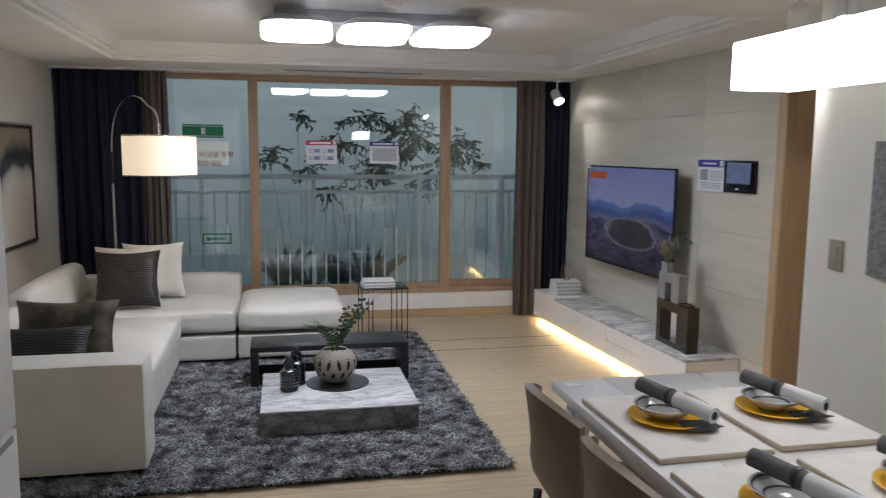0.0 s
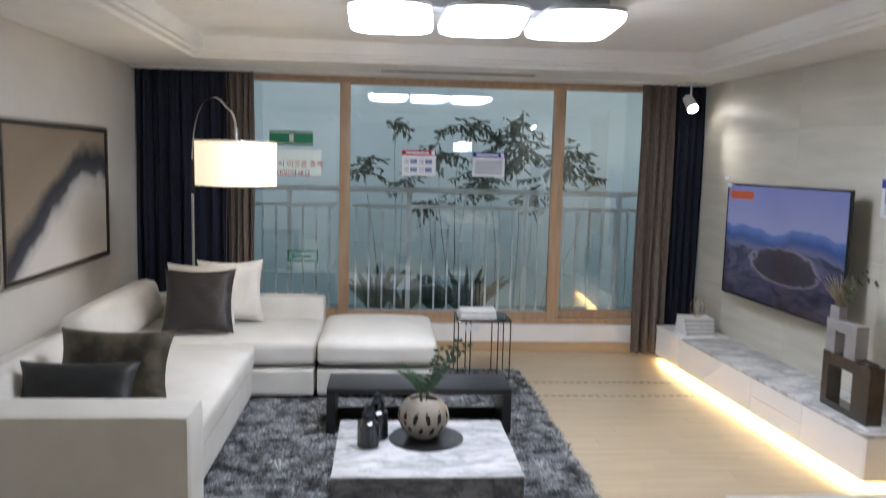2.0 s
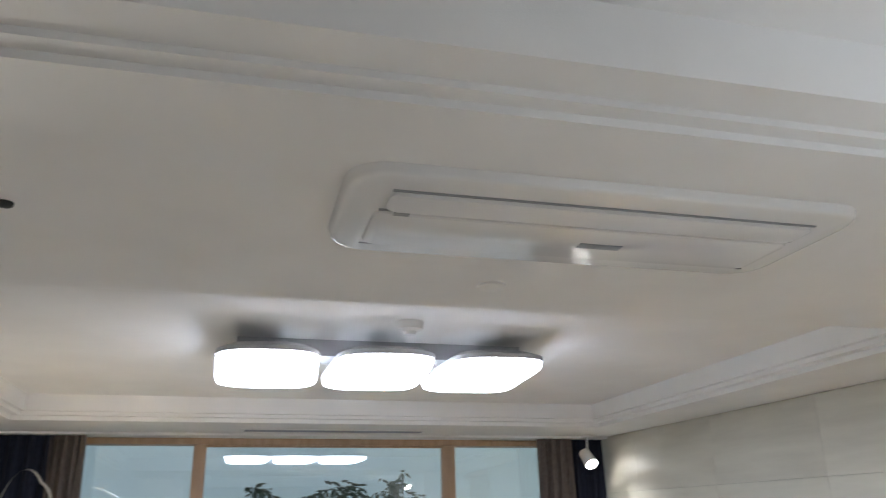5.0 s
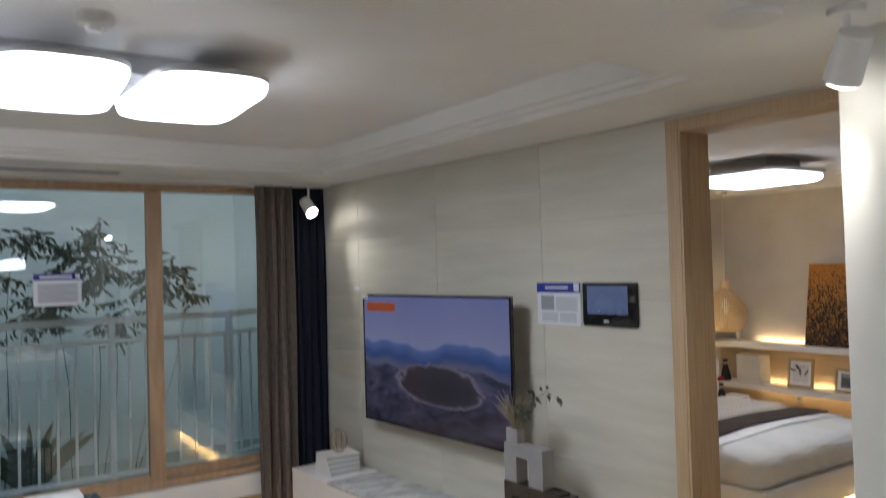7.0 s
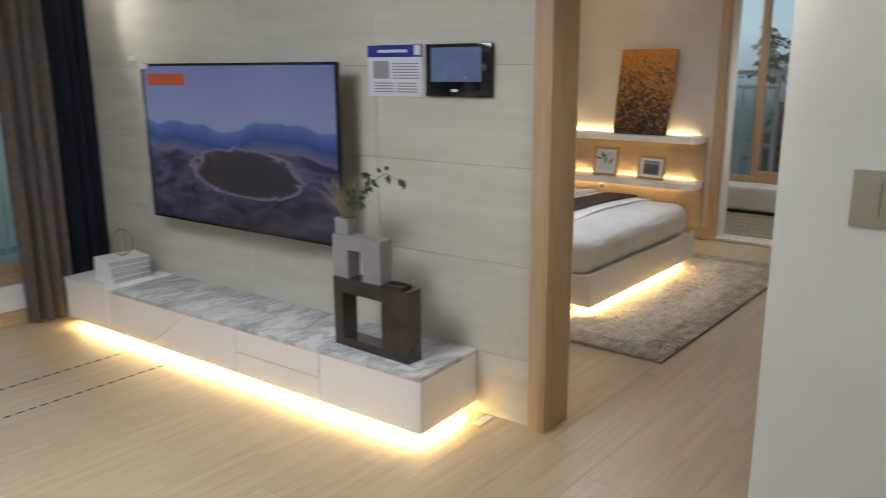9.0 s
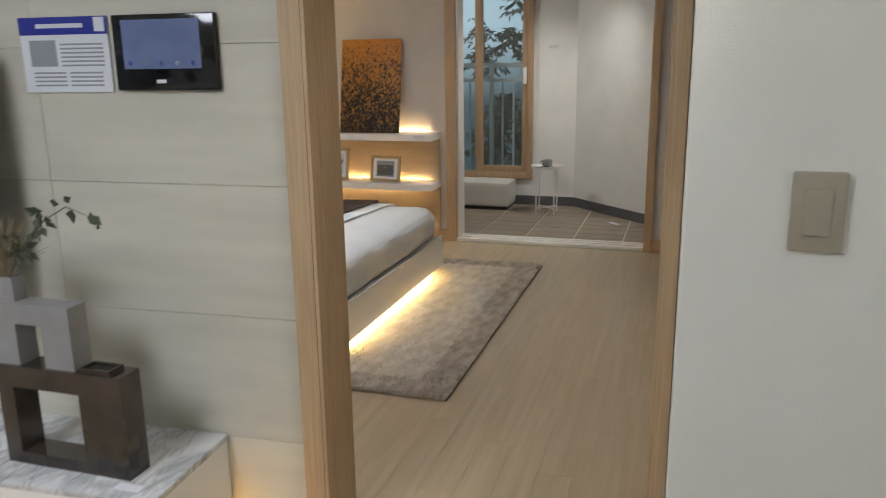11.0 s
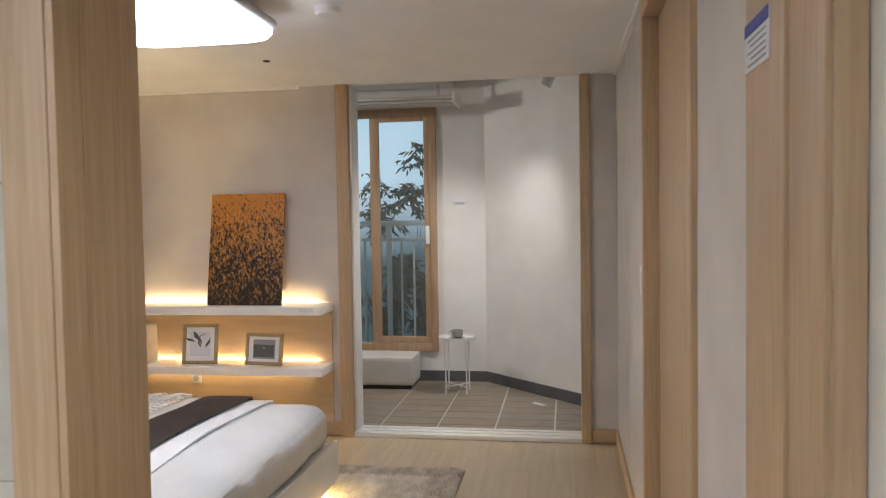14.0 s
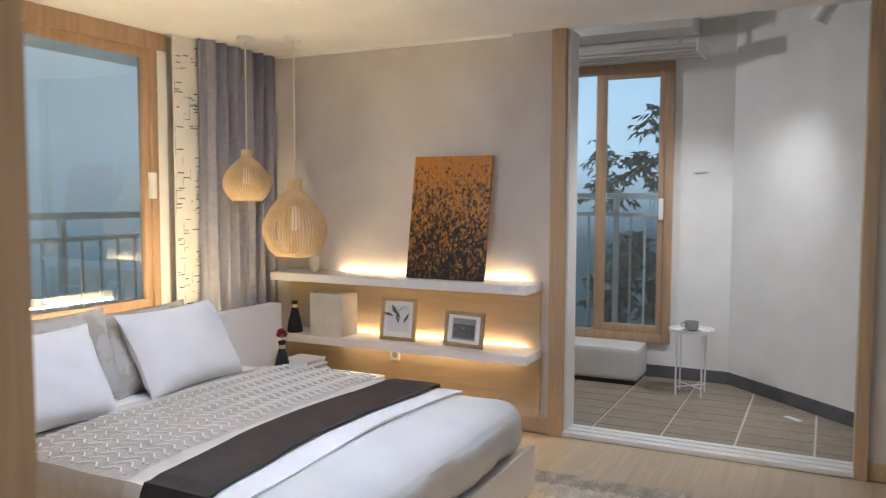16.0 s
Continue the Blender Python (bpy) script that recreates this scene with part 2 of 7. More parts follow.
def thing(name, label, category, at=(0, 0, 0), turn=0.0, group="", kind=""):
    ob = new(name)
    ob.matrix_basis = pose(*at, 0, 0, turn)
    ob.empty_display_size = 0.1
    return tagged(ob, label, category, group, kind)


def single(name, bm, mat, label, category, group="", kind="", smooth=True):
    """A thing of one mesh, whose origin is put at its base."""
    lo = Vector([min(v.co[k] for v in bm.verts) for k in range(3)])
    hi = Vector([max(v.co[k] for v in bm.verts) for k in range(3)])
    base = Vector(((lo.x + hi.x) / 2, (lo.y + hi.y) / 2, lo.z))
    bmesh.ops.translate(bm, verts=bm.verts[:], vec=-base)
    ob = new(name, mesh_of(name, bm, mat, smooth))
    ob.location = base
    return tagged(ob, label, category, group, kind)


def structure(name, bm, mat, label, category):
    return tagged(new(name, mesh_of(name, bm, mat)), label, category, kind="structure")


def rounded_slab(corners, radius, layers):
    """A rounded quadrilateral plate; layers are (scale, height) from below."""
    bm = bmesh.new()
    c = [Vector((*p, 0)) for p in corners]
    mid = sum(c, Vector()) / 4
    ring = []
    for i in range(4):
        p, a, b_ = c[i], c[i - 1], c[(i + 1) % 4]
        q0, q1 = p + (a - p).normalized() * radius, p + (b_ - p).normalized() * radius
        for s in range(9):
            f = s / 8
            ring.append(q0 * (1 - f) ** 2 + p * 2 * f * (1 - f) + q1 * f * f)
    rows = [[bm.verts.new((*(mid + (q - mid) * sc).xy, z)) for q in ring] for sc, z in layers]
    n = len(ring)
    for a, b_ in zip(rows, rows[1:]):
        for k in range(n):
            bm.faces.new((a[k], a[(k + 1) % n], b_[(k + 1) % n], b_[k]))
    bm.faces.new(rows[0][::-1])
    bm.faces.new(rows[-1])
    return bm


# ---- structure ----
WX, TX, WY = -1.13, 3.70, 7.23          # west wall, tiled wall, window plane
SOFFIT, TRAY = 2.30, 2.44               # ceiling heights
BX, BY0, BY1, BWALL = 7.70, 3.00, 6.90, 3.86   # bedroom: far wall, south wall, window wall, near wall
VX = 9.45                               # far wall of the enclosed balcony
BACK = -1.6

structure("wall_west", boxed(WX - 0.15, WX, BACK, 8.9, 0, 2.75), WALLPAPER, "plain light greige papered wall", "wall")
structure("wall_back", boxed(WX - 0.15, 3.3, BACK - 0.15, BACK, 0, 2.75), WALLPAPER, "plain light greige papered wall", "wall")
SLANT = 3.2                             # the tiled wall stands a little out of square
TURN_TV = Matrix.Translation((TX, 4.35, 0)) @ Matrix.Rotation(radians(SLANT), 4, "Z") @ Matrix.Translation((-TX, -4.35, 0))
wall_tv = structure("wall_east", boxed(TX + 0.012, TX + 0.055, 4.03, 7.42, 0, 2.75), GROUT, "wall between living room and bedroom", "wall")
wall_tv.matrix_basis = TURN_TV
structure("wall_bedroom_west", boxed(3.765, BWALL, 4.06, BY1, 0, 2.75), WALLPAPER_BED, "plain greige papered bedroom wall", "wall")
structure("wall_pillar", boxed(3.13, BWALL, BACK, 2.96, 0, 2.75, 0.004), WALL_PALE, "plain pale cream papered wall beside the doorway", "wall")
structure("wall_lintel", boxed(TX, BWALL, 2.96, 4.02, 2.285, 2.75), WALLPAPER, "strip of wall above the doorway", "wall")

bm = bmesh.new()   # south wall of the bedroom with a door opening
box(bm, BWALL, 4.795, BY0 - 0.15, BY0, 0, 2.75)
box(bm, 5.92, BX + 0.12, BY0 - 0.15, BY0, 0, 2.75)
box(bm, 4.795, 5.92, BY0 - 0.15, BY0, 2.20, 2.75)
structure("wall_bedroom_south", bm, WALLPAPER_BED, "plain light greige papered bedroom wall", "wall")
structure("wall_bedroom_east", boxed(BX, BX + 0.16, 4.78, BY1 + 0.2, 0, 2.75), WALLPAPER_BED, "greige papered wall behind the shelves", "wall")
structure("wall_bedroom_east_return", boxed(BX, BX + 0.16, BY0 - 0.15, 3.17, 0, 2.75), WALLPAPER_BED, "narrow greige papered wall beside the opening", "wall")
bm = bmesh.new()   # bedroom window wall
box(bm, BWALL, 4.35, BY1, BY1 + 0.15, 0, 2.75)
box(bm, 6.86, VX + 0.15, BY1, BY1 + 0.15, 0, 2.75)
box(bm, 4.35, 6.86, BY1, BY1 + 0.15, 0, 0.62)
box(bm, 4.35, 6.86, BY1, BY1 + 0.15, 2.30, 2.75)
structure("wall_bedroom_north", bm, WALLPAPER_BED, "greige papered wall round the bedroom window", "wall")
bm = bmesh.new()   # far wall of the enclosed balcony, with the window opening
box(bm, VX, VX + 0.15, 3.95, 4.42, 0, 2.9)
box(bm, VX, VX + 0.15, 4.42, 5.55, 0, 0.26)
box(bm, VX, VX + 0.15, 4.42, 5.55, 2.38, 2.9)
box(bm, VX, VX + 0.15, 5.55, BY1 + 0.15, 0, 2.9)
structure("wall_balcony_east", bm, WALL_BALCONY, "pale painted balcony wall round a tall window", "wall")
bm = bmesh.new()
ang = math.atan2(4.0 - 2.6, VX - 8.05)
L = math.hypot(1.4, VX - 8.05)
box(bm, 0, L, -0.15, 0, 0, 2.9)
bmesh.ops.transform(bm, matrix=Matrix.Translation((8.05, 2.6, 0)) @ Matrix.Rotation(ang, 4, "Z"), verts=bm.verts[:])
structure("wall_balcony_slanted", bm, WALL_BALCONY, "pale painted balcony wall set at a slant", "wall")
structure("wall_balcony_south", boxed(BX + 0.16, 8.2, 2.45, 2.6, 0, 2.9), WALL_BALCONY, "pale painted balcony wall", "wall")

# ceilings
bm = bmesh.new()
tx0, tx1, ty0, ty1 = -0.50, 3.20, 3.50, 6.40
dx0, dx1, dy0, dy1 = 0.28, 2.95, -0.9, 2.38


def slab_round(bm, X0, X1, Y0, Y1, x0, x1, y0, y1, z0, z1):
    box(bm, X0, x0, Y0, Y1, z0, z1)
    box(bm, x1, X1, Y0, Y1, z0, z1)
    box(bm, x0, x1, Y0, y0, z0, z1)
    box(bm, x0, x1, y1, Y1, z0, z1)


slab_round(bm, WX, TX + 0.01, 2.9, 7.0, tx0, tx1, ty0, ty1, SOFFIT, 2.325)
slab_round(bm, WX, TX + 0.01, 2.9, 7.0, tx0 + 0.05, tx1 - 0.05, ty0 + 0.05, ty1 - 0.05, 2.325, 2.345)
slab_round(bm, WX, TX + 0.01, 2.9, 7.0, tx0 + 0.085, tx1 - 0.085, ty0 + 0.085, ty1 - 0.085, 2.345, TRAY)
slab_round(bm, WX, 3.13, BACK, 2.9, dx0, dx1, dy0, dy1, SOFFIT, 2.315)
slab_round(bm, WX, 3.13, BACK, 2.9, dx0 + 0.035, dx1 - 0.035, dy0 + 0.035, dy1 - 0.035, 2.315, 2.328)
slab_round(bm, WX, 3.13, BACK, 2.9, dx0 + 0.12, dx1 - 0.12, dy0 + 0.12, dy1 - 0.12, 2.328, TRAY)
box(bm, WX, TX + 0.01, BACK, 7.0, TRAY, 2.5)
box(bm, WX, TX + 0.01, 7.0, 7.4, 2.285, 2.5)
structure("ceiling", bm, CEILING, "white papered ceiling with stepped recessed trays", "ceiling")
structure("ceiling_bedroom", boxed(BWALL, BX + 0.02, BY0, BY1, SOFFIT, 2.42), CEILING, "white papered bedroom ceiling", "ceiling")
structure("ceiling_balcony", boxed(BX + 0.02, VX + 0.15, 2.45, BY1 + 0.15, 2.66, 2.75), CEILING, "white painted balcony ceiling", "ceiling")
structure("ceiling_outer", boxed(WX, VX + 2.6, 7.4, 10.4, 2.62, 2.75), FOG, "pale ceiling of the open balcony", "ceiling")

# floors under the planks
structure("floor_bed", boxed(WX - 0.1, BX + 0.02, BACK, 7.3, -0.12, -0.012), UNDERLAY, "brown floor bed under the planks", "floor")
structure("floor_outer", boxed(WX - 0.1, VX + 2.5, 7.3, 10.4, -0.12, -0.03), FOG, "pale floor of the open balcony in a haze colour", "floor")

# ---- windows, doorways, curtains ----
WINDOW_OAK = material("window_frame_oak", (0.36, 0.235, 0.14), 0.45, color2=(0.44, 0.30, 0.19), scale=5, detail=8, stretch=(6, 6, 0.6), bump=0.05, bump_scale=60)
RAILING = material("railing_paint", (0.78, 0.80, 0.80), 0.4, color2=(0.82, 0.84, 0.84), scale=8)
LEAF = material("leaf_dark", (0.03, 0.07, 0.045), 0.55, color2=(0.07, 0.12, 0.075), scale=3)
LEAF_LOW = material("leaf_broad", (0.012, 0.04, 0.022), 0.5, color2=(0.03, 0.07, 0.035), scale=3)
STEM = material("stem", (0.12, 0.11, 0.08), 0.8, color2=(0.16, 0.145, 0.11), scale=20)
# The glow stands in for light falling on the backdrops.
BACKDROP = glow_by_height("backdrop_mist_glow", (0.22, 0.285, 0.30), (0.66, 0.74, 0.78), 0.3, 1.9, 0.31)
BACKDROP_SIDE = glow_by_height("backdrop_sky_glow", (0.05, 0.085, 0.10), (0.60, 0.72, 0.82), 0.9, 1.9, 0.66)
SIGN_GREEN = material("sign_green", (0.0, 0.20, 0.09), 0.4)
SIGN_RED = material("sign_red", (0.45, 0.02, 0.05), 0.4)
SIGN_BLUE = material("sign_blue", (0.02, 0.03, 0.28), 0.4)
SIGN_WHITE = material("sign_white", (0.68, 0.70, 0.74), 0.35)
SIGN_GREY = material("sign_grey", (0.28, 0.30, 0.33), 0.5)
SIGN_PICTURE = material("sign_picture", (0.10, 0.16, 0.36), 0.4, color2=(0.22, 0.28, 0.45), scale=30)
SIGN_PALE = material("sign_pale_grey", (0.48, 0.50, 0.55), 0.4)
BEIGE_PLASTIC = material("beige_plastic", (0.36, 0.32, 0.25), 0.35, color2=(0.39, 0.35, 0.28), scale=4)


def sheet(x0, x1, y, z0, z1, amp, folds, thick=0.006, seed=1):
    """Hanging cloth in folds, closed with a real thickness."""
    rnd = random.Random(seed)
    n = folds * 10
    ph = [rnd.uniform(-0.5, 0.5) for _ in range(folds + 2)]
    bm = bmesh.new()
    rows = []
    for j in range(7):
        f = j / 6
        z = z1 + (z0 - z1) * f
        front, back = [], []
        for i in range(n + 1):
            u = i / n
            k = u * folds
            w = math.sin(2 * math.pi * k + ph[int(k)] * (0.4 + 0.6 * f)) * amp * (0.65 + 0.35 * f)
            w += amp * 0.35 * math.sin(2 * math.pi * k * 2.3 + seed)
            x = x0 + (x1 - x0) * u + 0.006 * math.sin(7 * f + k * 3)
            front.append(bm.verts.new((x, y + w, z)))
            back.append(bm.verts.new((x, y + w + thick, z)))
        rows.append((front, back))
    for (fa, ba), (fb, bb) in zip(rows, rows[1:]):
        for i in range(n):
            bm.faces.new((fa[i], fa[i + 1], fb[i + 1], fb[i]))
            bm.faces.new((ba[i + 1], ba[i], bb[i], bb[i + 1]))
        bm.faces.new((fa[0], fb[0], bb[0], ba[0]))
        bm.faces.new((fa[n], ba[n], bb[n], fb[n]))
    return bm


def pane_bar(win, name, x0, x1, y0, y1, z0, z1, mat=None):
    return part(name, boxed(x0, x1, y0, y1, z0, z1, 0.004), mat or WINDOW_OAK, win)


win = tagged(new("window_1"), "wide sliding window in oak-coloured frames", "window", kind="structure")
for nm, a in (("frame_top", (WX, TX, 7.19, 7.33, 2.24, 2.284)), ("frame_bottom", (WX, TX, 7.19, 7.33, 0.235, 0.285)),
              ("jamb", (WX, -1.06, 7.19, 7.33, 0.285, 2.24)), ("jamb", (3.63, TX, 7.19, 7.33, 0.285, 2.24)),
              ("post", (0.486, 0.572, 7.195, 7.25, 0.285, 2.24)), ("post", (2.277, 2.377, 7.195, 7.25, 0.285, 2.24)),
              ("sash_rail", (0.572, 2.277, 7.20, 7.24, 0.285, 0.335)), ("sash_rail", (0.572, 2.277, 7.20, 7.24, 2.225, 2.24)),
              ("sash_rail", (-1.06, 0.486, 7.255, 7.30, 0.285, 0.345)), ("sash_rail", (2.377, 3.63, 7.255, 7.30, 0.285, 0.345))):
    pane_bar(win, nm, *a)
for a in ((-1.06, 0.53, 7.275, 7.281, 0.34, 2.24), (0.572, 2.277, 7.218, 7.224, 0.335, 2.226), (2.33, 3.63, 7.275, 7.281, 0.34, 2.24)):
    part("pane", boxed(*a), GLASS, win, smooth=False).visible_shadow = False
structure("window_apron", boxed(WX, TX, 7.16, 7.30, 0.0, 0.233), WHITE_MATT, "white panel under the wide window", "wall panel")
structure("baseboard_window", boxed(WX, TX, 7.145, 7.16, 0.0, 0.085, 0.003), OAK_H, "oak-coloured skirting under the window", "skirting")

for nm, bm, mat, lb in (("curtain", sheet(-1.12, -0.40, 7.08, 0.02, 2.283, 0.03, 7, seed=3), NAVY, "dark navy full-length curtain beside the window"),
                        ("curtain", sheet(-0.41, -0.19, 7.06, 0.02, 2.283, 0.03, 4, seed=5), BROWN_CURTAIN, "taupe brown full-length curtain gathered at the window"),
                        ("curtain", sheet(2.985, 3.275, 7.05, 0.015, 2.283, 0.032, 4, seed=7), BROWN_CURTAIN, "taupe brown full-length curtain gathered at the window"),
                        ("curtain", sheet(3.27, 3.535, 7.09, 0.02, 2.283, 0.03, 4, seed=9), NAVY, "dark navy full-length curtain beside the window")):
    single(nm, bm, mat, lb, "curtain", group="living room curtains")


def words(text, size, mat, m, parent, name="lettering"):
    cu = bpy.data.curves.new(name, "FONT")
    cu.body, cu.size, cu.extrude, cu.align_x = text, size, 0.0005, "CENTER"
    tmp = bpy.data.objects.new("tmp", cu)
    scene.collection.objects.link(tmp)
    bpy.context.view_layer.update()
    me = bpy.data.meshes.new_from_object(tmp.evaluated_get(bpy.context.evaluated_depsgraph_get()))
    bpy.data.objects.remove(tmp)
    me.materials.clear()
    me.materials.append(mat)
    ob = new(name, me)
    ob.parent = parent
    ob.matrix_basis = m
    return ob


def notice(name, x, z, w, h, y, head, label, rows=2):
    """A notice on the glass: white card, coloured head, picture blocks and bars for its text."""
    t = thing(name, label, "sign", (x, y, z))
    part("card", boxed(-w / 2, w / 2, -0.003, 0, 0, h), SIGN_WHITE, t, smooth=False)
    hd = part("header", boxed(-w / 2, w / 2, -0.005, -0.003, h * 0.8, h), head, t, smooth=False)
    part("header_text", boxed(-w * 0.38, w * 0.30, -0.0055, -0.005, h * 0.86, h * 0.93), SIGN_WHITE, hd, smooth=False)
    part("badge", boxed(w * 0.37, w * 0.47, -0.0058, -0.005, h * 0.83, h * 0.98), SIGN_WHITE, hd, "white badge", smooth=False)
    for r in range(rows):
        for c in range(2):
            x0, z0 = -w * 0.42 + c * w * 0.44, h * (0.12 + 0.32 * r)
            part("picture_block", boxed(x0 + w * 0.17, x0 + w * 0.37, -0.0045, -0.003, z0 + h * 0.04, z0 + h * 0.20), SIGN_PICTURE, t, smooth=False)
            for k in range(3):
                part("text_bar", boxed(x0, x0 + w * 0.13, -0.0042, -0.003, z0 + h * (0.04 + 0.07 * k), z0 + h * (0.065 + 0.07 * k)), SIGN_GREY, t, smooth=False)
    if not rows:
        part("picture_block", boxed(-w * 0.42, w * 0.42, -0.004, -0.003, h * 0.10, h * 0.70), SIGN_PALE, t, smooth=False)
        for k in range(7):
            part("text_bar", boxed(-w * 0.38, w * (0.36 - 0.1 * (k % 3)), -0.0048, -0.004, h * (0.15 + 0.075 * k), h * (0.17 + 0.075 * k)), SIGN_GREY, t, smooth=False)
    return t


notice("window_notice", 1.145, 1.485, 0.285, 0.215, 7.215, SIGN_RED, "white notice with a red header stuck on the window")
notice("window_notice", 1.735, 1.49, 0.275, 0.205, 7.215, SIGN_BLUE, "white notice with a blue header stuck on the window", 0)
ex = thing("exit_sign", "green emergency exit sticker on the window glass", "sign", (0.10, 7.272, 1.715))
part("plate", boxed(-0.20, 0.16, -0.002, 0, 0, 0.12), SIGN_GREEN, ex, smooth=False)
part("stripe", boxed(-0.20, 0.16, -0.003, -0.002, 0.012, 0.018), SIGN_WHITE, ex, smooth=False)
part("stripe", boxed(-0.20, 0.16, -0.003, -0.002, 0.102, 0.108), SIGN_WHITE, ex, smooth=False)
part("pictogram", boxed(-0.035, 0.0, -0.003, -0.002, 0.03, 0.09), SIGN_WHITE, ex, smooth=False)
tx = thing("window_lettering", "two lines of red lettering on the window glass", "sign", (0.10, 7.272, 1.46))
up = pose(0, -0.001, 0.08, 90, 0, 0)
words("비상시 이곳을 통해", 0.062, SIGN_RED, up, tx)
words("대피하세요", 0.062, SIGN_RED, pose(0, -0.001, 0.0, 90, 0, 0), tx)
ar = thing("arrow_sticker", "small outlined green arrow sticker low on the window", "sign", (0.18, 7.272, 0.735))
for nm, a in (("border", (-0.13, 0.13, -0.002, 0, 0, 0.012)), ("border", (-0.13, 0.13, -0.002, 0, 0.088, 0.10)), ("border", (-0.13, -0.118, -0.002, 0, 0.012, 0.088)),
              ("border", (0.118, 0.13, -0.002, 0, 0.012, 0.088)), ("arrow", (-0.07, 0.07, -0.002, 0, 0.042, 0.056)), ("arrow", (-0.09, -0.07, -0.002, 0, 0.03, 0.068))):
    part(nm, boxed(*a), SIGN_GREEN, ar, smooth=False)

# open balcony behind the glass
structure("backdrop", boxed(WX - 0.5, VX + 3.5, 9.45, 9.55, -0.1, 2.75), BACKDROP, "self-glowing blue-green backdrop with painted mist beyond the balcony", "backdrop")
structure("backdrop_side", boxed(VX + 2.2, VX + 2.3, 2.4, 9.45, -0.1, 2.75), BACKDROP_SIDE, "self-glowing pale blue backdrop with painted mist beyond the side window", "backdrop")
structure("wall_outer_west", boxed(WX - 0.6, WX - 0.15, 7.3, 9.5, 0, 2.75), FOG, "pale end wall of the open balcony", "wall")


def railing(name, a, b, z0, z1, z2, step, label):
    """Railing from a to b (plan points): two rails above, one below, uprights between."""
    a, b = Vector((*a, 0)), Vector((*b, 0))
    t = thing(name, label, "railing", tuple(a), math.degrees(math.atan2(b.y - a.y, b.x - a.x)))
    L = (b - a).length
    part("top_rail", boxed(0, L, -0.03, 0.03, z2 - 0.025, z2 + 0.025, 0.008), RAILING, t)
    part("middle_rail", boxed(0, L, -0.018, 0.018, z1 - 0.018, z1 + 0.018, 0.004), RAILING, t)
    part("bottom_rail", boxed(0, L, -0.018, 0.018, z0 - 0.018, z0 + 0.018, 0.004), RAILING, t)
    n = max(2, int(L / step))
    for i in range(n + 1):
        x = 0.02 + (L - 0.04) * i / n
        if i % 9 == 0:
            part("post", boxed(x - 0.022, x + 0.022, -0.022, 0.022, -0.03, z2 - 0.025), RAILING, t)
        else:
            part("baluster", boxed(x - 0.009, x + 0.009, -0.009, 0.009, z0 + 0.018, z1 - 0.018), RAILING, t, smooth=False)
    return t


railing("balcony_railing", (-1.2, 8.15), (3.15, 8.15), 0.15, 1.17, 1.33, 0.125, "pale metal balcony railing with upright bars")
railing("balcony_railing", (3.15, 8.15), (4.3, 8.75), 0.15, 1.17, 1.33, 0.125, "pale metal balcony railing with upright bars, turned back")
railing("balcony_railing", (4.3, 8.3), (9.2, 8.3), 0.10, 1.05, 1.22, 0.16, "pale metal balcony railing outside the bedroom")
railing("balcony_railing", (VX + 0.75, 3.9), (VX + 0.75, 6.4), 0.12, 1.22, 1.38, 0.12, "pale metal railing outside the tall balcony window")


def leaf(bm, at, way, side, length, width):
    """A folded pointed leaf."""
    way, side = way.normalized(), side.normalized()
    up = way.cross(side)
    p = [at, at + way * length * 0.45 + side * width / 2 + up * width * 0.12, at + way * length, at + way * length * 0.45 - side * width / 2 + up * width * 0.12,
         at + way * length * 0.5]
    v = [bm.verts.new(q) for q in p]
    for f in ((0, 1, 4), (1, 2, 4), (2, 3, 4), (3, 0, 4)):
        bm.faces.new([v[k] for k in f])


def broad_plant(name, at, n, length, seed, label):
    """A clump of broad, upright leaves."""
    rnd = random.Random(seed)
    t = thing(name, label, "plant", at)
    for i in range(n):
        a = rnd.uniform(0, 2 * math.pi)
        way = Vector((math.cos(a) * rnd.uniform(0.1, 0.75), 0.6 * math.sin(a) * rnd.uniform(0.1, 0.6), 1))
        bm = bmesh.new()
        L = length * rnd.uniform(0.65, 1.1)
        way.normalize()
        side = way.cross(Vector((math.sin(a * 3), 1, 0.1))).normalized()
        rows = []
        for k in range(7):
            f = k / 6
            w = 0.06 * L * math.sin(math.pi * min(1, 0.08 + f * 0.92)) ** 0.7 + 0.002
            c = way * L * f + Vector((way.x, way.y, -0.6)) * 0.25 * L * f * f
            rows.append([bm.verts.new(c - side * w), bm.verts.new(c + Vector((0, -0.01, 0.0))), bm.verts.new(c + side * w)])
        for p, q in zip(rows, rows[1:]):
            bm.faces.new((p[0], p[1], q[1], q[0]))
            bm.faces.new((p[1], p[2], q[2], q[1]))
        part("leaf", bm, LEAF_LOW, t)
    return t


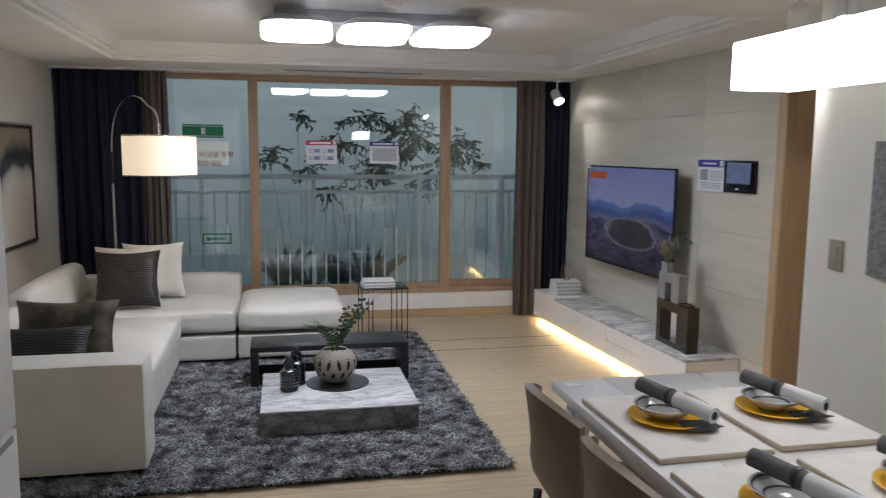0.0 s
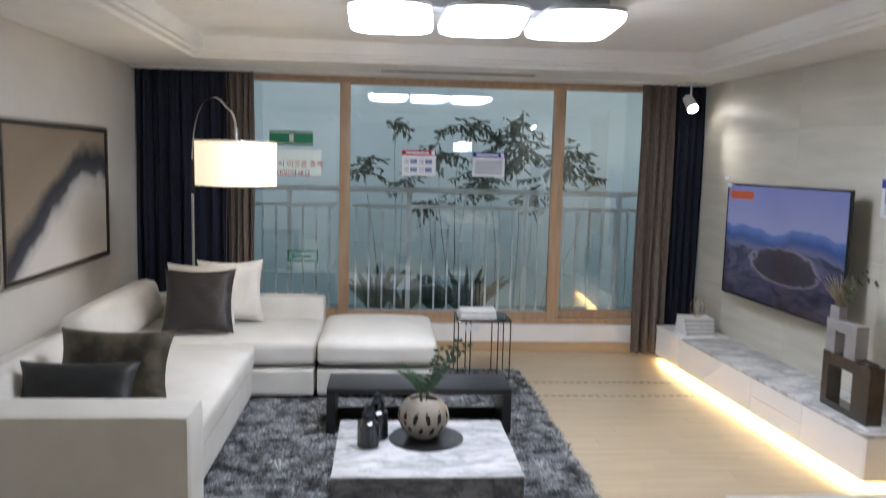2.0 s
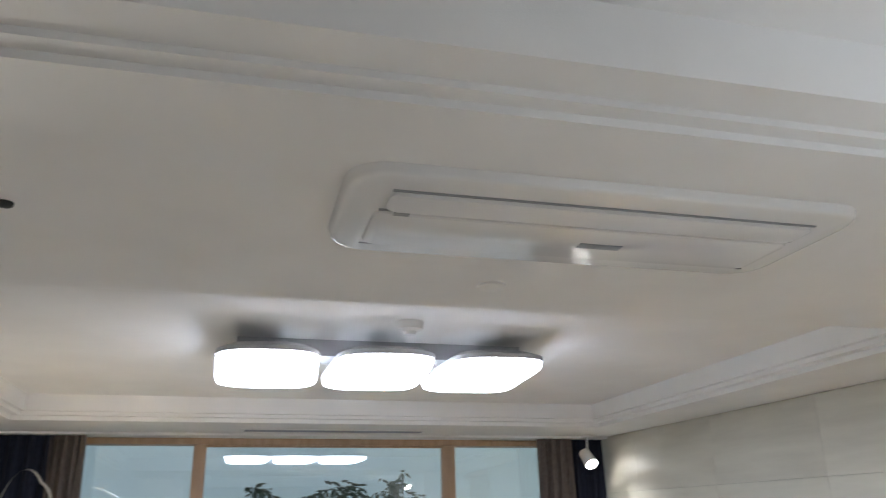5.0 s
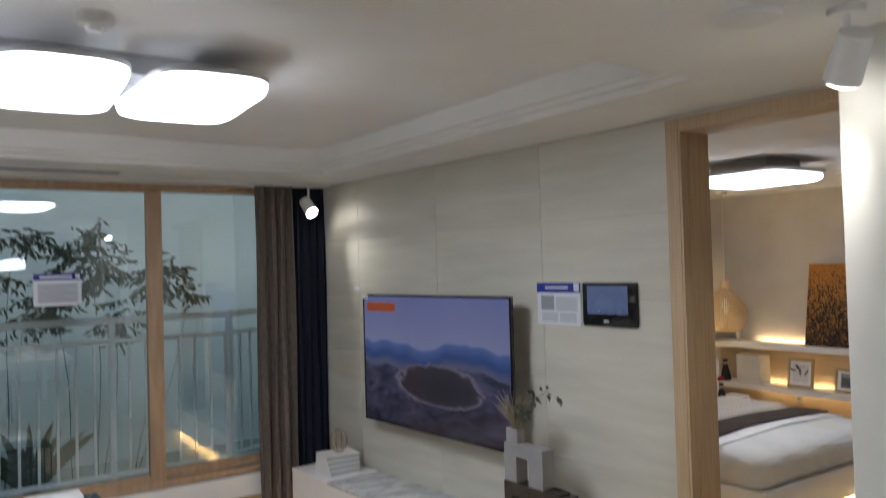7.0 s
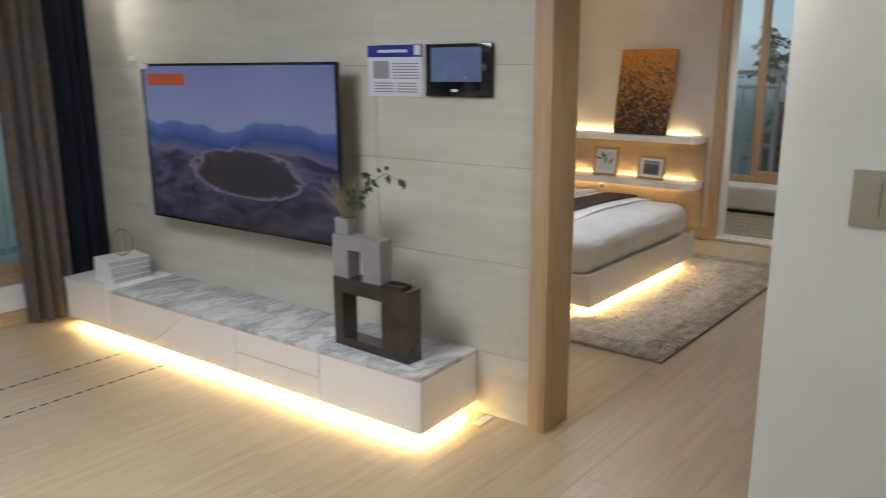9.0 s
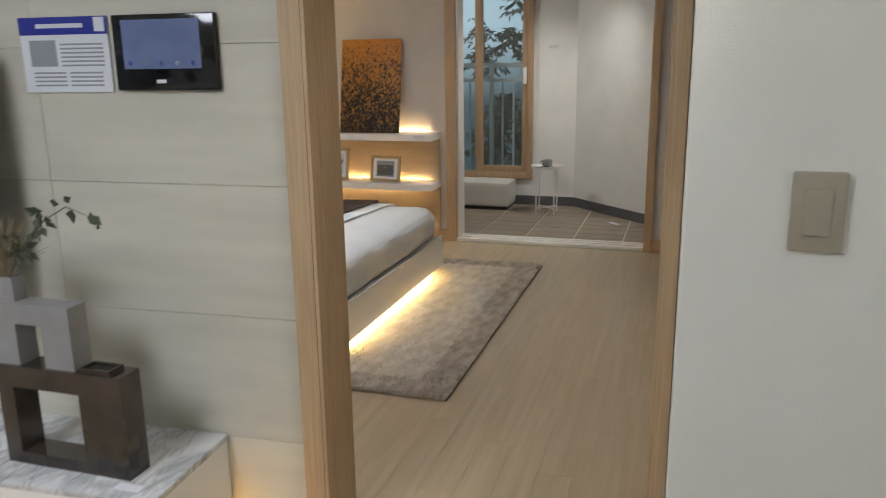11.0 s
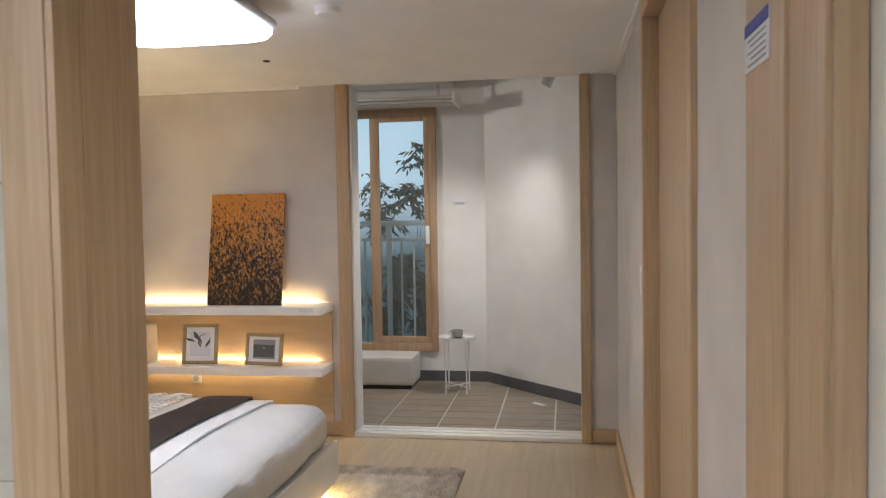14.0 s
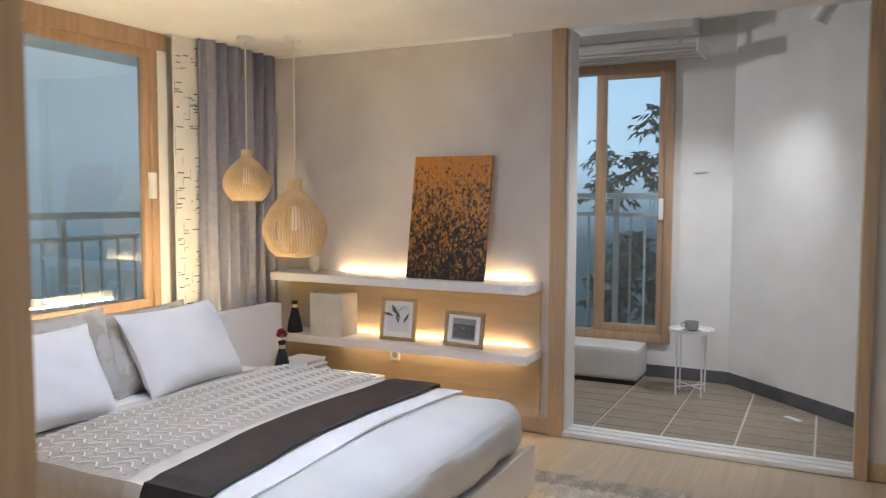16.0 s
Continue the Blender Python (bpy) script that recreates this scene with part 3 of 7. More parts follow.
def leafy_plant(at, clumps, seed, label, turn=0.0, size=0.078):
    """Slender stems that carry loose clumps (across, height, half width, half height, leaves) of small drooping leaves."""
    rnd = random.Random(seed)
    t = thing("bamboo_plant", label, "plant", at, turn)
    crown = bmesh.new()
    for cx_, cz_, rw, rh, count in clumps:
        foot, head = Vector((rnd.uniform(-0.08, 0.08) + cx_ * 0.4, rnd.uniform(-0.06, 0.06), 0)), Vector((cx_, rnd.uniform(-0.1, 0.1), cz_ + rh * 0.7))
        pts = [foot.lerp(head, k / 6) + Vector((0.03 * math.sin(k + seed), 0, 0)) for k in range(7)]
        part("stem", tube(bmesh.new(), pts, [0.005 * (1 - 0.1 * k) for k in range(7)], 5), STEM, t)
        twigs = max(6, count // 6)
        for _ in range(twigs):
            a, q = rnd.uniform(0, 6.28), rnd.uniform(0.15, 1.0) ** 0.6
            tip = Vector((cx_ + math.cos(a) * rw * q, rnd.uniform(-0.22, 0.22), cz_ + math.sin(a) * rh * q))
            out = Vector((math.cos(a), rnd.uniform(-0.5, 0.5), -0.35 + 0.3 * math.sin(a))).normalized()
            for k in range(9):
                p = tip - out * (0.022 * k)
                w = out * rnd.uniform(0.2, 1.0) + Vector((rnd.uniform(-0.9, 0.9), rnd.uniform(-0.7, 0.7), rnd.uniform(-0.9, 0.25)))
                leaf(crown, p, w, w.cross(Vector((0.2, 0.8, 0.5))), size * rnd.uniform(0.6, 1.2), size * 0.30)
    part("foliage", crown, LEAF, t, smooth=False)
    return t


PLANT = "tall bamboo plant with small narrow dark green leaves"
leafy_plant((2.32, 8.75, -0.03), ((-0.08, 1.78, 0.36, 0.30, 420), (0.48, 1.62, 0.30, 0.26, 260), (-0.40, 1.50, 0.26, 0.26, 150), (0.12, 1.28, 0.34, 0.20, 130), (0.75, 1.45, 0.10, 0.10, 40)), 11, "bushy dark green plant with many small leaves")
leafy_plant((0.90, 8.70, -0.03), ((0.10, 1.98, 0.16, 0.14, 50), (-0.22, 1.52, 0.24, 0.18, 90), (0.20, 1.40, 0.24, 0.16, 70)), 12, PLANT)
leafy_plant((1.55, 8.80, -0.03), ((0.12, 1.95, 0.36, 0.14, 130), (-0.12, 1.66, 0.32, 0.16, 100), (0.22, 1.36, 0.30, 0.20, 90), (-0.20, 1.12, 0.34, 0.16, 80)), 13, PLANT)
for i, (x, y) in enumerate(((0.80, 8.55), (1.08, 8.6), (1.72, 8.5), (1.40, 8.65))):
    broad_plant("broad_leaf_plant", (x, y, 0.0), 24, 0.62 - 0.10 * (i % 2), 30 + i, "low clump of broad dark green leaves")
leafy_plant((VX + 1.05, 4.85, -0.03), ((-0.10, 2.02, 0.24, 0.20, 100), (-0.02, 1.66, 0.28, 0.18, 190), (-0.22, 1.42, 0.20, 0.22, 130), (0.22, 1.45, 0.20, 0.16, 90), (-0.30, 1.12, 0.12, 0.22, 60)), 50, PLANT, 90, 0.085)
leafy_plant((VX + 1.15, 5.25, -0.03), ((0.0, 1.72, 0.22, 0.22, 110), (0.05, 1.40, 0.22, 0.20, 120)), 51, PLANT, 90, 0.085)
leafy_plant((VX + 1.0, 4.95, -0.03), ((0.0, 0.86, 0.26, 0.22, 230), (-0.25, 0.55, 0.30, 0.28, 260), (0.2, 0.50, 0.28, 0.26, 200)), 52, "low dense dark green shrub outside the window", 90, 0.11)
for i, (x, y) in enumerate(((VX + 1.05, 4.65), (VX + 1.1, 5.15))):
    broad_plant("broad_leaf_plant", (x, y, 0.0), 22, 0.85, 60 + i, "low clump of broad dark green leaves")
structure("floor_side", boxed(VX + 0.15, VX + 2.3, 2.4, 7.3, -0.12, -0.03), FOG, "pale ground outside the balcony window in a haze colour", "floor")
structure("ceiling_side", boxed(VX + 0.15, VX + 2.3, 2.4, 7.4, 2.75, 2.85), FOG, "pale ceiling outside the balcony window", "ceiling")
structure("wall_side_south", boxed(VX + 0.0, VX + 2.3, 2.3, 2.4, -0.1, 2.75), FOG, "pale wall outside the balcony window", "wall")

# doorway between living room and bedroom
dr = tagged(new("doorway_1"), "oak-veneered door frame without a leaf, full room height", "door frame", kind="structure")
for nm, a in (("jamb", (3.690, 3.886, 3.944, 4.020, 0, 2.225)), ("casing", (3.686, 3.700, 3.955, 4.021, 0, 2.284)), ("casing", (3.86, 3.90, 3.985, 4.055, 0, 2.284)),
              ("head", (3.690, 3.888, 2.962, 4.020, 2.225, 2.284)), ("jamb", (3.785, 3.935, 2.962, 3.008, 0, 2.225)), ("casing", (3.937, 4.165, 2.999, 3.014, 0.0, 2.284)), ("edge_strip", (3.772, 3.785, 2.962, 3.0, 0, 2.225)),
              ("groove", (3.742, 3.748, 3.9425, 3.9445, 0, 2.225))):
    part(nm, boxed(*a, 0.003), OAK, dr)
nt_ = thing("door_notice", "small white notice with a blue header on the door frame", "sign", (4.085, 3.014, 1.660))
part("card", boxed(-0.075, 0.075, 0, 0.002, 0, 0.078), SIGN_WHITE, nt_, smooth=False)
part("header", boxed(-0.075, 0.075, 0.002, 0.003, 0.058, 0.078), SIGN_BLUE, nt_, smooth=False)
for k in range(5):
    part("text_bar", boxed(-0.06, 0.055 - 0.02 * (k % 2), 0.002, 0.003, 0.007 + 0.010 * k, 0.010 + 0.010 * k), SIGN_GREY, nt_, smooth=False)

# oak door in the bedroom's south wall
d2 = tagged(new("door_1"), "closed oak-veneered bedroom door in an oak frame", "door", kind="structure")
for nm, a in (("casing", (4.735, 4.80, 2.90, 3.016, 0, 2.25)), ("casing", (5.905, 5.97, 2.90, 3.016, 0, 2.25)), ("head", (4.80, 5.905, 2.90, 3.016, 2.19, 2.25)),
              ("leaf", (4.805, 5.90, 2.915, 2.955, 0.005, 2.188))):
    part(nm, boxed(*a, 0.003), OAK, d2)

# opening to the enclosed balcony
op = tagged(new("doorway_2"), "wide oak-framed opening to the enclosed balcony", "door frame", kind="structure")
for nm, a, mt in (("jamb", (7.66, 7.88, 4.70, 4.782, 0, 2.298), OAK), ("track", (7.70, 7.86, 4.685, 4.70, 0.02, 2.298), WHITE_PLASTIC), ("jamb", (7.66, 7.88, 3.168, 3.225, 0, 2.298), OAK),
                  ("head", (7.72, 7.735, 3.225, 4.70, 2.30, 2.42), WHITE_PLASTIC), ("threshold", (7.675, 7.86, 3.225, 4.70, 0, 0.028), WHITE_PLASTIC)):
    part(nm, boxed(*a, 0.003), mt, op)
part("track", boxed(7.72, 7.735, 3.225, 4.70, 0.028, 0.036), WHITE_PLASTIC, op)
part("track", boxed(7.79, 7.805, 3.225, 4.70, 0.028, 0.036), WHITE_PLASTIC, op)

# bedroom window
bw = tagged(new("window_2"), "bedroom window in an oak-coloured frame", "window", kind="structure")
for nm, a in (("frame", (4.35, 6.86, 6.86, 6.93, 2.20, 2.30)), ("frame", (4.35, 6.86, 6.86, 6.93, 0.62, 0.72)), ("frame", (6.735, 6.785, 6.86, 6.93, 0.72, 2.20)),
              ("frame", (4.35, 4.44, 6.86, 6.93, 0.72, 2.20)), ("sash", (6.69, 6.735, 6.875, 6.915, 0.72, 2.20)), ("sash", (4.44, 6.69, 6.875, 6.915, 0.72, 0.775)), ("sash", (4.44, 6.69, 6.875, 6.915, 2.15, 2.20)),
              ("sash", (5.55, 5.62, 6.875, 6.915, 0.775, 2.15))):
    pane_bar(bw, nm, *a)
part("pane", boxed(4.44, 6.70, 6.895, 6.901, 0.77, 2.16), GLASS, bw, smooth=False).visible_shadow = False
part("reveal", boxed(6.785, 6.86, 6.865, 6.93, 0.72, 2.20), WHITE_MATT, bw, "white painted window reveal")
part("latch", boxed(6.715, 6.755, 6.845, 6.876, 1.35, 1.50, 0.006), WHITE_PLASTIC, bw, "white plastic latch")

# tall window of the enclosed balcony
vw = tagged(new("window_3"), "tall sliding balcony window in an oak-coloured frame", "window", kind="structure")
for nm, a in (("frame", (9.42, 9.50, 4.42, 4.48, 0.26, 2.38)), ("frame", (9.42, 9.50, 5.49, 5.55, 0.26, 2.38)), ("frame", (9.42, 9.50, 4.48, 5.49, 2.31, 2.38)), ("frame", (9.42, 9.50, 4.48, 5.49, 0.26, 0.33)),
              ("sash", (9.43, 9.47, 4.48, 4.53, 0.33, 2.31)), ("sash", (9.43, 9.47, 4.93, 5.01, 0.33, 2.31)), ("sash", (9.43, 9.47, 4.53, 4.93, 0.33, 0.39)), ("sash", (9.43, 9.47, 4.53, 4.93, 2.27, 2.31))):
    pane_bar(vw, nm, *a)
part("pane", boxed(9.445, 9.451, 4.52, 4.94, 0.38, 2.28), GLASS, vw, smooth=False).visible_shadow = False
part("pane", boxed(9.475, 9.481, 4.95, 5.50, 0.32, 2.32), GLASS, vw, smooth=False).visible_shadow = False
part("latch", boxed(9.41, 9.43, 4.485, 4.52, 1.20, 1.36, 0.005), WHITE_PLASTIC, vw, "white plastic latch")

# skirtings
for nm, a in (("baseboard_east", (7.685, BX, 4.785, 6.9, 0, 0.09)), ("baseboard_return", (7.685, BX, 3.0, 3.167, 0, 0.09)), ("baseboard_south", (5.972, 7.685, 3.0, 3.014, 0, 0.09)),
              ("baseboard_south_near", (4.167, 4.733, 3.0, 3.013, 0, 0.09)), ("baseboard_west", (WX, WX + 0.014, 1.9, 7.1, 0, 0.09))):
    structure(nm, boxed(*a, 0.003), OAK_H, "oak-coloured skirting board", "skirting")
structure("cornice_bedroom", box(boxed(7.675, BX, 5.03, 6.9, 2.285, 2.30), 3.9, 7.675, 3.0, 3.02, 2.285, 2.30), CEILING, "thin white cornice at the bedroom ceiling", "trim")

# light switches
s2 = thing("light_switch", "small white wall switch beside the bedroom door", "switch", (6.06, 3.0, 1.10))
part("plate", boxed(-0.035, 0.035, 0, 0.01, 0, 0.12, 0.003), WHITE_PLASTIC, s2)
part("rocker", boxed(-0.018, 0.018, 0.01, 0.014, 0.025, 0.095, 0.002), WHITE_PLASTIC, s2)
sw = thing("light_switch", "beige plastic wall switch with one rocker", "switch", (3.13, 2.752, 1.118))
part("plate", boxed(-0.012, 0.0, -0.041, 0.041, 0, 0.132, 0.004), BEIGE_PLASTIC, sw)
part("rocker", boxed(-0.016, -0.012, -0.02, 0.022, 0.028, 0.105, 0.002), BEIGE_PLASTIC, sw)

# ---- living room ----
def puff(w, h, d, n=14, pinch=0.05, seed=0, sag=0.0):
    """A filled cushion: flat square seam, full middle, pulled-in sides. Lies in x-y, z is its thickness."""
    rnd = random.Random(seed)
    bm = bmesh.new()
    k = [rnd.uniform(0, 6.28) for _ in range(4)]
    for s in (1, -1):
        g = []
        for j in range(n + 1):
            row = []
            for i in range(n + 1):
                u, v = 2 * i / n - 1, 2 * j / n - 1
                x = u * w / 2 * (1 - pinch * (1 - v * v) * abs(u) ** 3)
                y = v * h / 2 * (1 - pinch * (1 - u * u) * abs(v) ** 3)
                f = max(0.0, (1 - u ** 4) * (1 - v ** 4)) ** 0.55
                z = s * d / 2 * f * (1 + 0.06 * math.sin(3 * u + k[0]) * math.sin(2.5 * v + k[1]))
                z += 0.004 * f * math.sin(9 * u + k[2]) * math.sin(8 * v + k[3])
                row.append(bm.verts.new((x, y, z)))
            g.append(row)
        for j in range(n):
            for i in range(n):
                q = (g[j][i], g[j][i + 1], g[j + 1][i + 1], g[j + 1][i])
                bm.faces.new(q if s > 0 else q[::-1])
    bmesh.ops.remove_doubles(bm, verts=bm.verts[:], dist=1e-4)
    return bm


def soft(x0, x1, y0, y1, z0, z1, r=0.05, crown=0.012, n=10):
    """An upholstered block: rounded edges and a slightly crowned top."""
    bm = boxed(x0, x1, y0, y1, z0, z1)
    bmesh.ops.subdivide_edges(bm, edges=bm.edges[:], cuts=n, use_grid_fill=True)
    c = Vector(((x0 + x1) / 2, (y0 + y1) / 2, (z0 + z1) / 2))
    half = Vector(((x1 - x0) / 2, (y1 - y0) / 2, (z1 - z0) / 2))
    rr = min(r, *half)
    for v in bm.verts:
        p = v.co - c
        q = Vector([max(-half[k] + rr, min(half[k] - rr, p[k])) for k in range(3)])
        d = p - q
        if d.length > 1e-6:
            d = d.normalized() * rr
        v.co = c + q + d
        if p.z > 0:
            u, w = p.x / half.x, p.y / half.y
            v.co.z += crown * (1 - u * u) * (1 - w * w) + 0.003 * noise.noise(v.co * 6)
    return bm


def weave_material(name, c1, c2, period, rough=0.7, axis=2, sharp=0.5):
    m = bpy.data.materials.new(name)
    m.use_nodes = True
    nt = m.node_tree
    b = nt.nodes["Principled BSDF"]
    b.inputs["Roughness"].default_value = rough
    tc = nt.nodes.new("ShaderNodeTexCoord")
    w = nt.nodes.new("ShaderNodeTexWave")
    w.bands_direction = "XYZ"[axis]
    w.inputs["Scale"].default_value = 0.314 / period
    w.inputs["Distortion"].default_value = 0.6
    r = nt.nodes.new("ShaderNodeValToRGB")
    r.color_ramp.elements[0].color, r.color_ramp.elements[1].color = (*c1, 1), (*c2, 1)
    r.color_ramp.elements[0].position = sharp
    nt.links.new(tc.outputs["Object"], w.inputs["Vector"])
    nt.links.new(w.outputs["Fac"], r.inputs[0])
    nt.links.new(r.outputs[0], b.inputs["Base Color"])
    bp = nt.nodes.new("ShaderNodeBump")
    bp.inputs["Distance"].default_value = 0.003
    bp.inputs["Strength"].default_value = 0.6
    nt.links.new(w.outputs["Fac"], bp.inputs["Height"])
    nt.links.new(bp.outputs[0], b.inputs["Normal"])
    return m


SILK = weave_material("ribbed_silk", (0.012, 0.010, 0.010), (0.055, 0.045, 0.042), 0.014, 0.4, 1)
SILK_DARK = weave_material("ribbed_dark", (0.008, 0.009, 0.010), (0.035, 0.038, 0.04), 0.014, 0.45, 1)
DAMASK = material("bronze_damask", (0.025, 0.021, 0.014), 0.45, color2=(0.09, 0.075, 0.048), scale=9, detail=10, bump=0.4, bump_scale=40, contrast=(0.42, 0.62))
LINEN = material("linen", (0.60, 0.57, 0.51), 0.8, color2=(0.66, 0.63, 0.57), scale=12, bump=0.3, bump_scale=300)
PILE = material("rug_pile", (0.032, 0.034, 0.037), 0.85, color2=(0.36, 0.37, 0.385), scale=11, detail=6, contrast=(0.36, 0.66), per_strand=0.75)
RUG_BASE = material("rug_base", (0.02, 0.021, 0.023), 0.95)
SHADE = material("lamp_shade", (0.85, 0.78, 0.66), 0.8, color2=(0.88, 0.81, 0.69), scale=30, emit=0.62, emit_color=(1.0, 0.80, 0.54))
BULB = material("bulb", (1, 1, 1), 0.3, emit=45.0, emit_color=(1.0, 0.82, 0.6))
DARK_METAL = material("dark_metal", (0.03, 0.03, 0.033), 0.35, metal=0.6)
PAPER = material("paper", (0.46, 0.45, 0.43), 0.8, color2=(0.54, 0.53, 0.51), scale=20)

sofa = thing("sofa", "off-white leather corner sofa with a chaise end on the rug", "sofa", (0, 0, 0))
for nm, bm in (("base", soft(-1.06, 0.02, 3.93, 5.72, 0.05, 0.24, 0.02, 0)), ("base", soft(-1.06, 0.42, 5.68, 6.68, 0.05, 0.235, 0.02, 0)), ("base", soft(0.432, 1.21, 5.70, 6.66, 0.05, 0.235, 0.02, 0)),
               ("seat_cushion", soft(-1.04, 0.05, 3.94, 5.70, 0.245, 0.41, 0.05, 0.015)), ("seat_cushion", soft(-1.04, 0.425, 5.69, 6.52, 0.245, 0.42, 0.05, 0.015)), ("seat_cushion", soft(0.43, 1.235, 5.68, 6.64, 0.245, 0.425, 0.055, 0.025)),
               ("armrest", soft(-1.08, 0.11, 3.68, 3.95, 0.05, 0.59, 0.02, 0.0)), ("back_frame", soft(-1.10, -0.92, 3.93, 6.72, 0.05, 0.56, 0.03, 0)), ("back_frame", soft(-0.92, 0.42, 6.52, 6.72, 0.05, 0.565, 0.03, 0.003))):
    part(nm, bm, SOFA, sofa)
for y0, y1, h in ((3.97, 5.05, 0.63), (5.07, 6.50, 0.70)):
    bm = soft(-0.10, 0.10, y0, y1, 0, h - 0.40, 0.08, 0.01)
    bmesh.ops.transform(bm, matrix=pose(-0.82, 0, 0.41, 0, -14, 0), verts=bm.verts[:])
    part("back_cushion", bm, SOFA, sofa)
for x, y in ((-1.0, 3.75), (0.03, 3.75), (-0.05, 5.6), (1.12, 5.78), (1.12, 6.58), (0.5, 6.6), (-1.0, 6.6)):
    part("foot", rod(bmesh.new(), (x, y, 0.0), (x, y, 0.055), 0.018), DARK_METAL, sofa)


def cushion(name, at, w, h, d, tilt, turn, mat, label, seed, piping=None):
    t = thing(name, label, "cushion", at, turn)
    bm = puff(w, h, d, 18, 0.11, seed)
    ob = part("cover", bm, mat, t)
    ob.matrix_basis = pose(0, 0, h / 2 * math.sin(radians(90 - tilt)) + 0.01, 90 - tilt, 0, 0)
    return t


cushion("throw_cushion", (-0.40, 6.12, 0.43), 0.47, 0.44, 0.13, 16, 6, LINEN, "off-white linen cushion leaning on the sofa back", 1)
cushion("throw_cushion", (-0.22, 6.22, 0.43), 0.46, 0.45, 0.13, 14, 10, LINEN, "off-white linen cushion leaning on the sofa back", 2)
cushion("throw_cushion", (-0.36, 5.88, 0.43), 0.47, 0.44, 0.13, 20, 4, SILK, "dark ribbed silk cushion leaning on the sofa", 3)
cushion("throw_cushion", (-0.42, 4.42, 0.42), 0.56, 0.36, 0.15, 22, -4, DAMASK, "bronze damask cushion leaning on the sofa arm", 4)
cushion("throw_cushion", (-0.50, 4.18, 0.42), 0.54, 0.26, 0.14, 22, 0, SILK_DARK, "black ribbed oblong cushion leaning on the sofa arm", 5)

# rug with a deep pile
rug = thing("rug", "charcoal grey shaggy rug under the sofa and tables", "rug", (0, 0, 0))
part("backing", boxed(-0.7, 1.90, 3.50, 6.44, 0.0, 0.012, 0.004), RUG_BASE, rug)


def pile(x0, x1, y0, y1, z, n, length, seed, hollow=()):
    """Short bent tufts in leaning patches."""
    rng = np.random.default_rng(seed)
    p = rng.uniform((x0, y0), (x1, y1), (n, 2))
    keep = np.ones(n, bool)
    for a, b, c, d in hollow:
        keep &= ~((p[:, 0] > a) & (p[:, 0] < b) & (p[:, 1] > c) & (p[:, 1] < d))
    p = p[keep]
    n = len(p)
    lean = np.sin(p[:, 0] * 9 + 2 * np.sin(p[:, 1] * 5)) + np.cos(p[:, 1] * 11 + p[:, 0] * 4) + rng.normal(0, 0.8, n)
    a = lean * 1.6 + rng.uniform(-0.5, 0.5, n)
    L = length * rng.uniform(0.6, 1.2, n)
    d = np.stack([np.cos(a), np.sin(a)], 1)
    s = np.stack([-d[:, 1], d[:, 0]], 1) * rng.uniform(0.003, 0.006, n)[:, None]
    v = np.zeros((n, 5, 3))
    v[:, 0, :2], v[:, 1, :2] = p - s, p + s
    v[:, 2, :2], v[:, 3, :2] = p - s + d * L[:, None] * 0.4, p + s + d * L[:, None] * 0.4
    v[:, 4, :2] = p + d * L[:, None] * 0.95
    v[:, :2, 2], v[:, 2:4, 2], v[:, 4, 2] = z, z + (L * 0.55)[:, None], z + L * rng.uniform(0.35, 0.75, n)
    i = np.arange(n)[:, None] * 5
    me = bpy.data.meshes.new("pile")
    me.from_pydata(v.reshape(-1, 3).tolist(), [], np.concatenate([i + [0, 1, 3], i + [0, 3, 2], i + [2, 3, 4]]).tolist())
    return me


me = pile(-0.08, 1.91, 3.48, 6.45, 0.010, 95000, 0.042, 5, ((0.68, 1.49, 4.1, 4.84), (-0.1, 0.0, 3.9, 5.7), (0.0, 1.2, 5.75, 6.5)))
me.materials.append(PILE)
pl = new("pile", me)
pl.parent = rug
tagged(pl, "charcoal grey shaggy pile", kind="stuff")
me = pile(-0.7, -0.08, 3.48, 3.72, 0.010, 8000, 0.034, 6)
me.materials.append(PILE)
pl = new("pile", me)
pl.parent = rug
tagged(pl, "charcoal grey shaggy pile", kind="stuff")

# coffee tables
ct = thing("coffee_table", "low square white marble block table on the rug", "table", (1.085, 4.47, 0.012))
part("plinth", boxed(-0.40, 0.40, -0.35, 0.35, 0, 0.03), BLACK, ct)
part("block", boxed(-0.445, 0.445, -0.385, 0.39, 0.022, 0.15, 0.003), MARBLE_GREY, ct, "grey marble sides")
part("tabletop", boxed(-0.446, 0.446, -0.386, 0.391, 0.15, 0.158, 0.002), MARBLE, ct, "white marble top with grey veins")
bt = thing("bridge_table", "black painted open-ended bridge table on the rug", "table", (1.085, 5.18, 0.012))
part("tabletop", boxed(-0.535, 0.535, -0.16, 0.17, 0.255, 0.29, 0.003), BLACK, bt)
for x in (-0.535, 0.485):
    part("leg", boxed(x, x + 0.05, -0.16, 0.17, 0, 0.255, 0.003), BLACK, bt)
part("stretcher", boxed(-0.485, 0.485, 0.13, 0.15, 0.02, 0.09), BLACK, bt)
single("round_mat", rod(bmesh.new(), (1.10, 4.585, 0.170), (1.10, 4.585, 0.175), 0.195, sides=48), BLACK, "thin round black mat on the marble table", "mat")

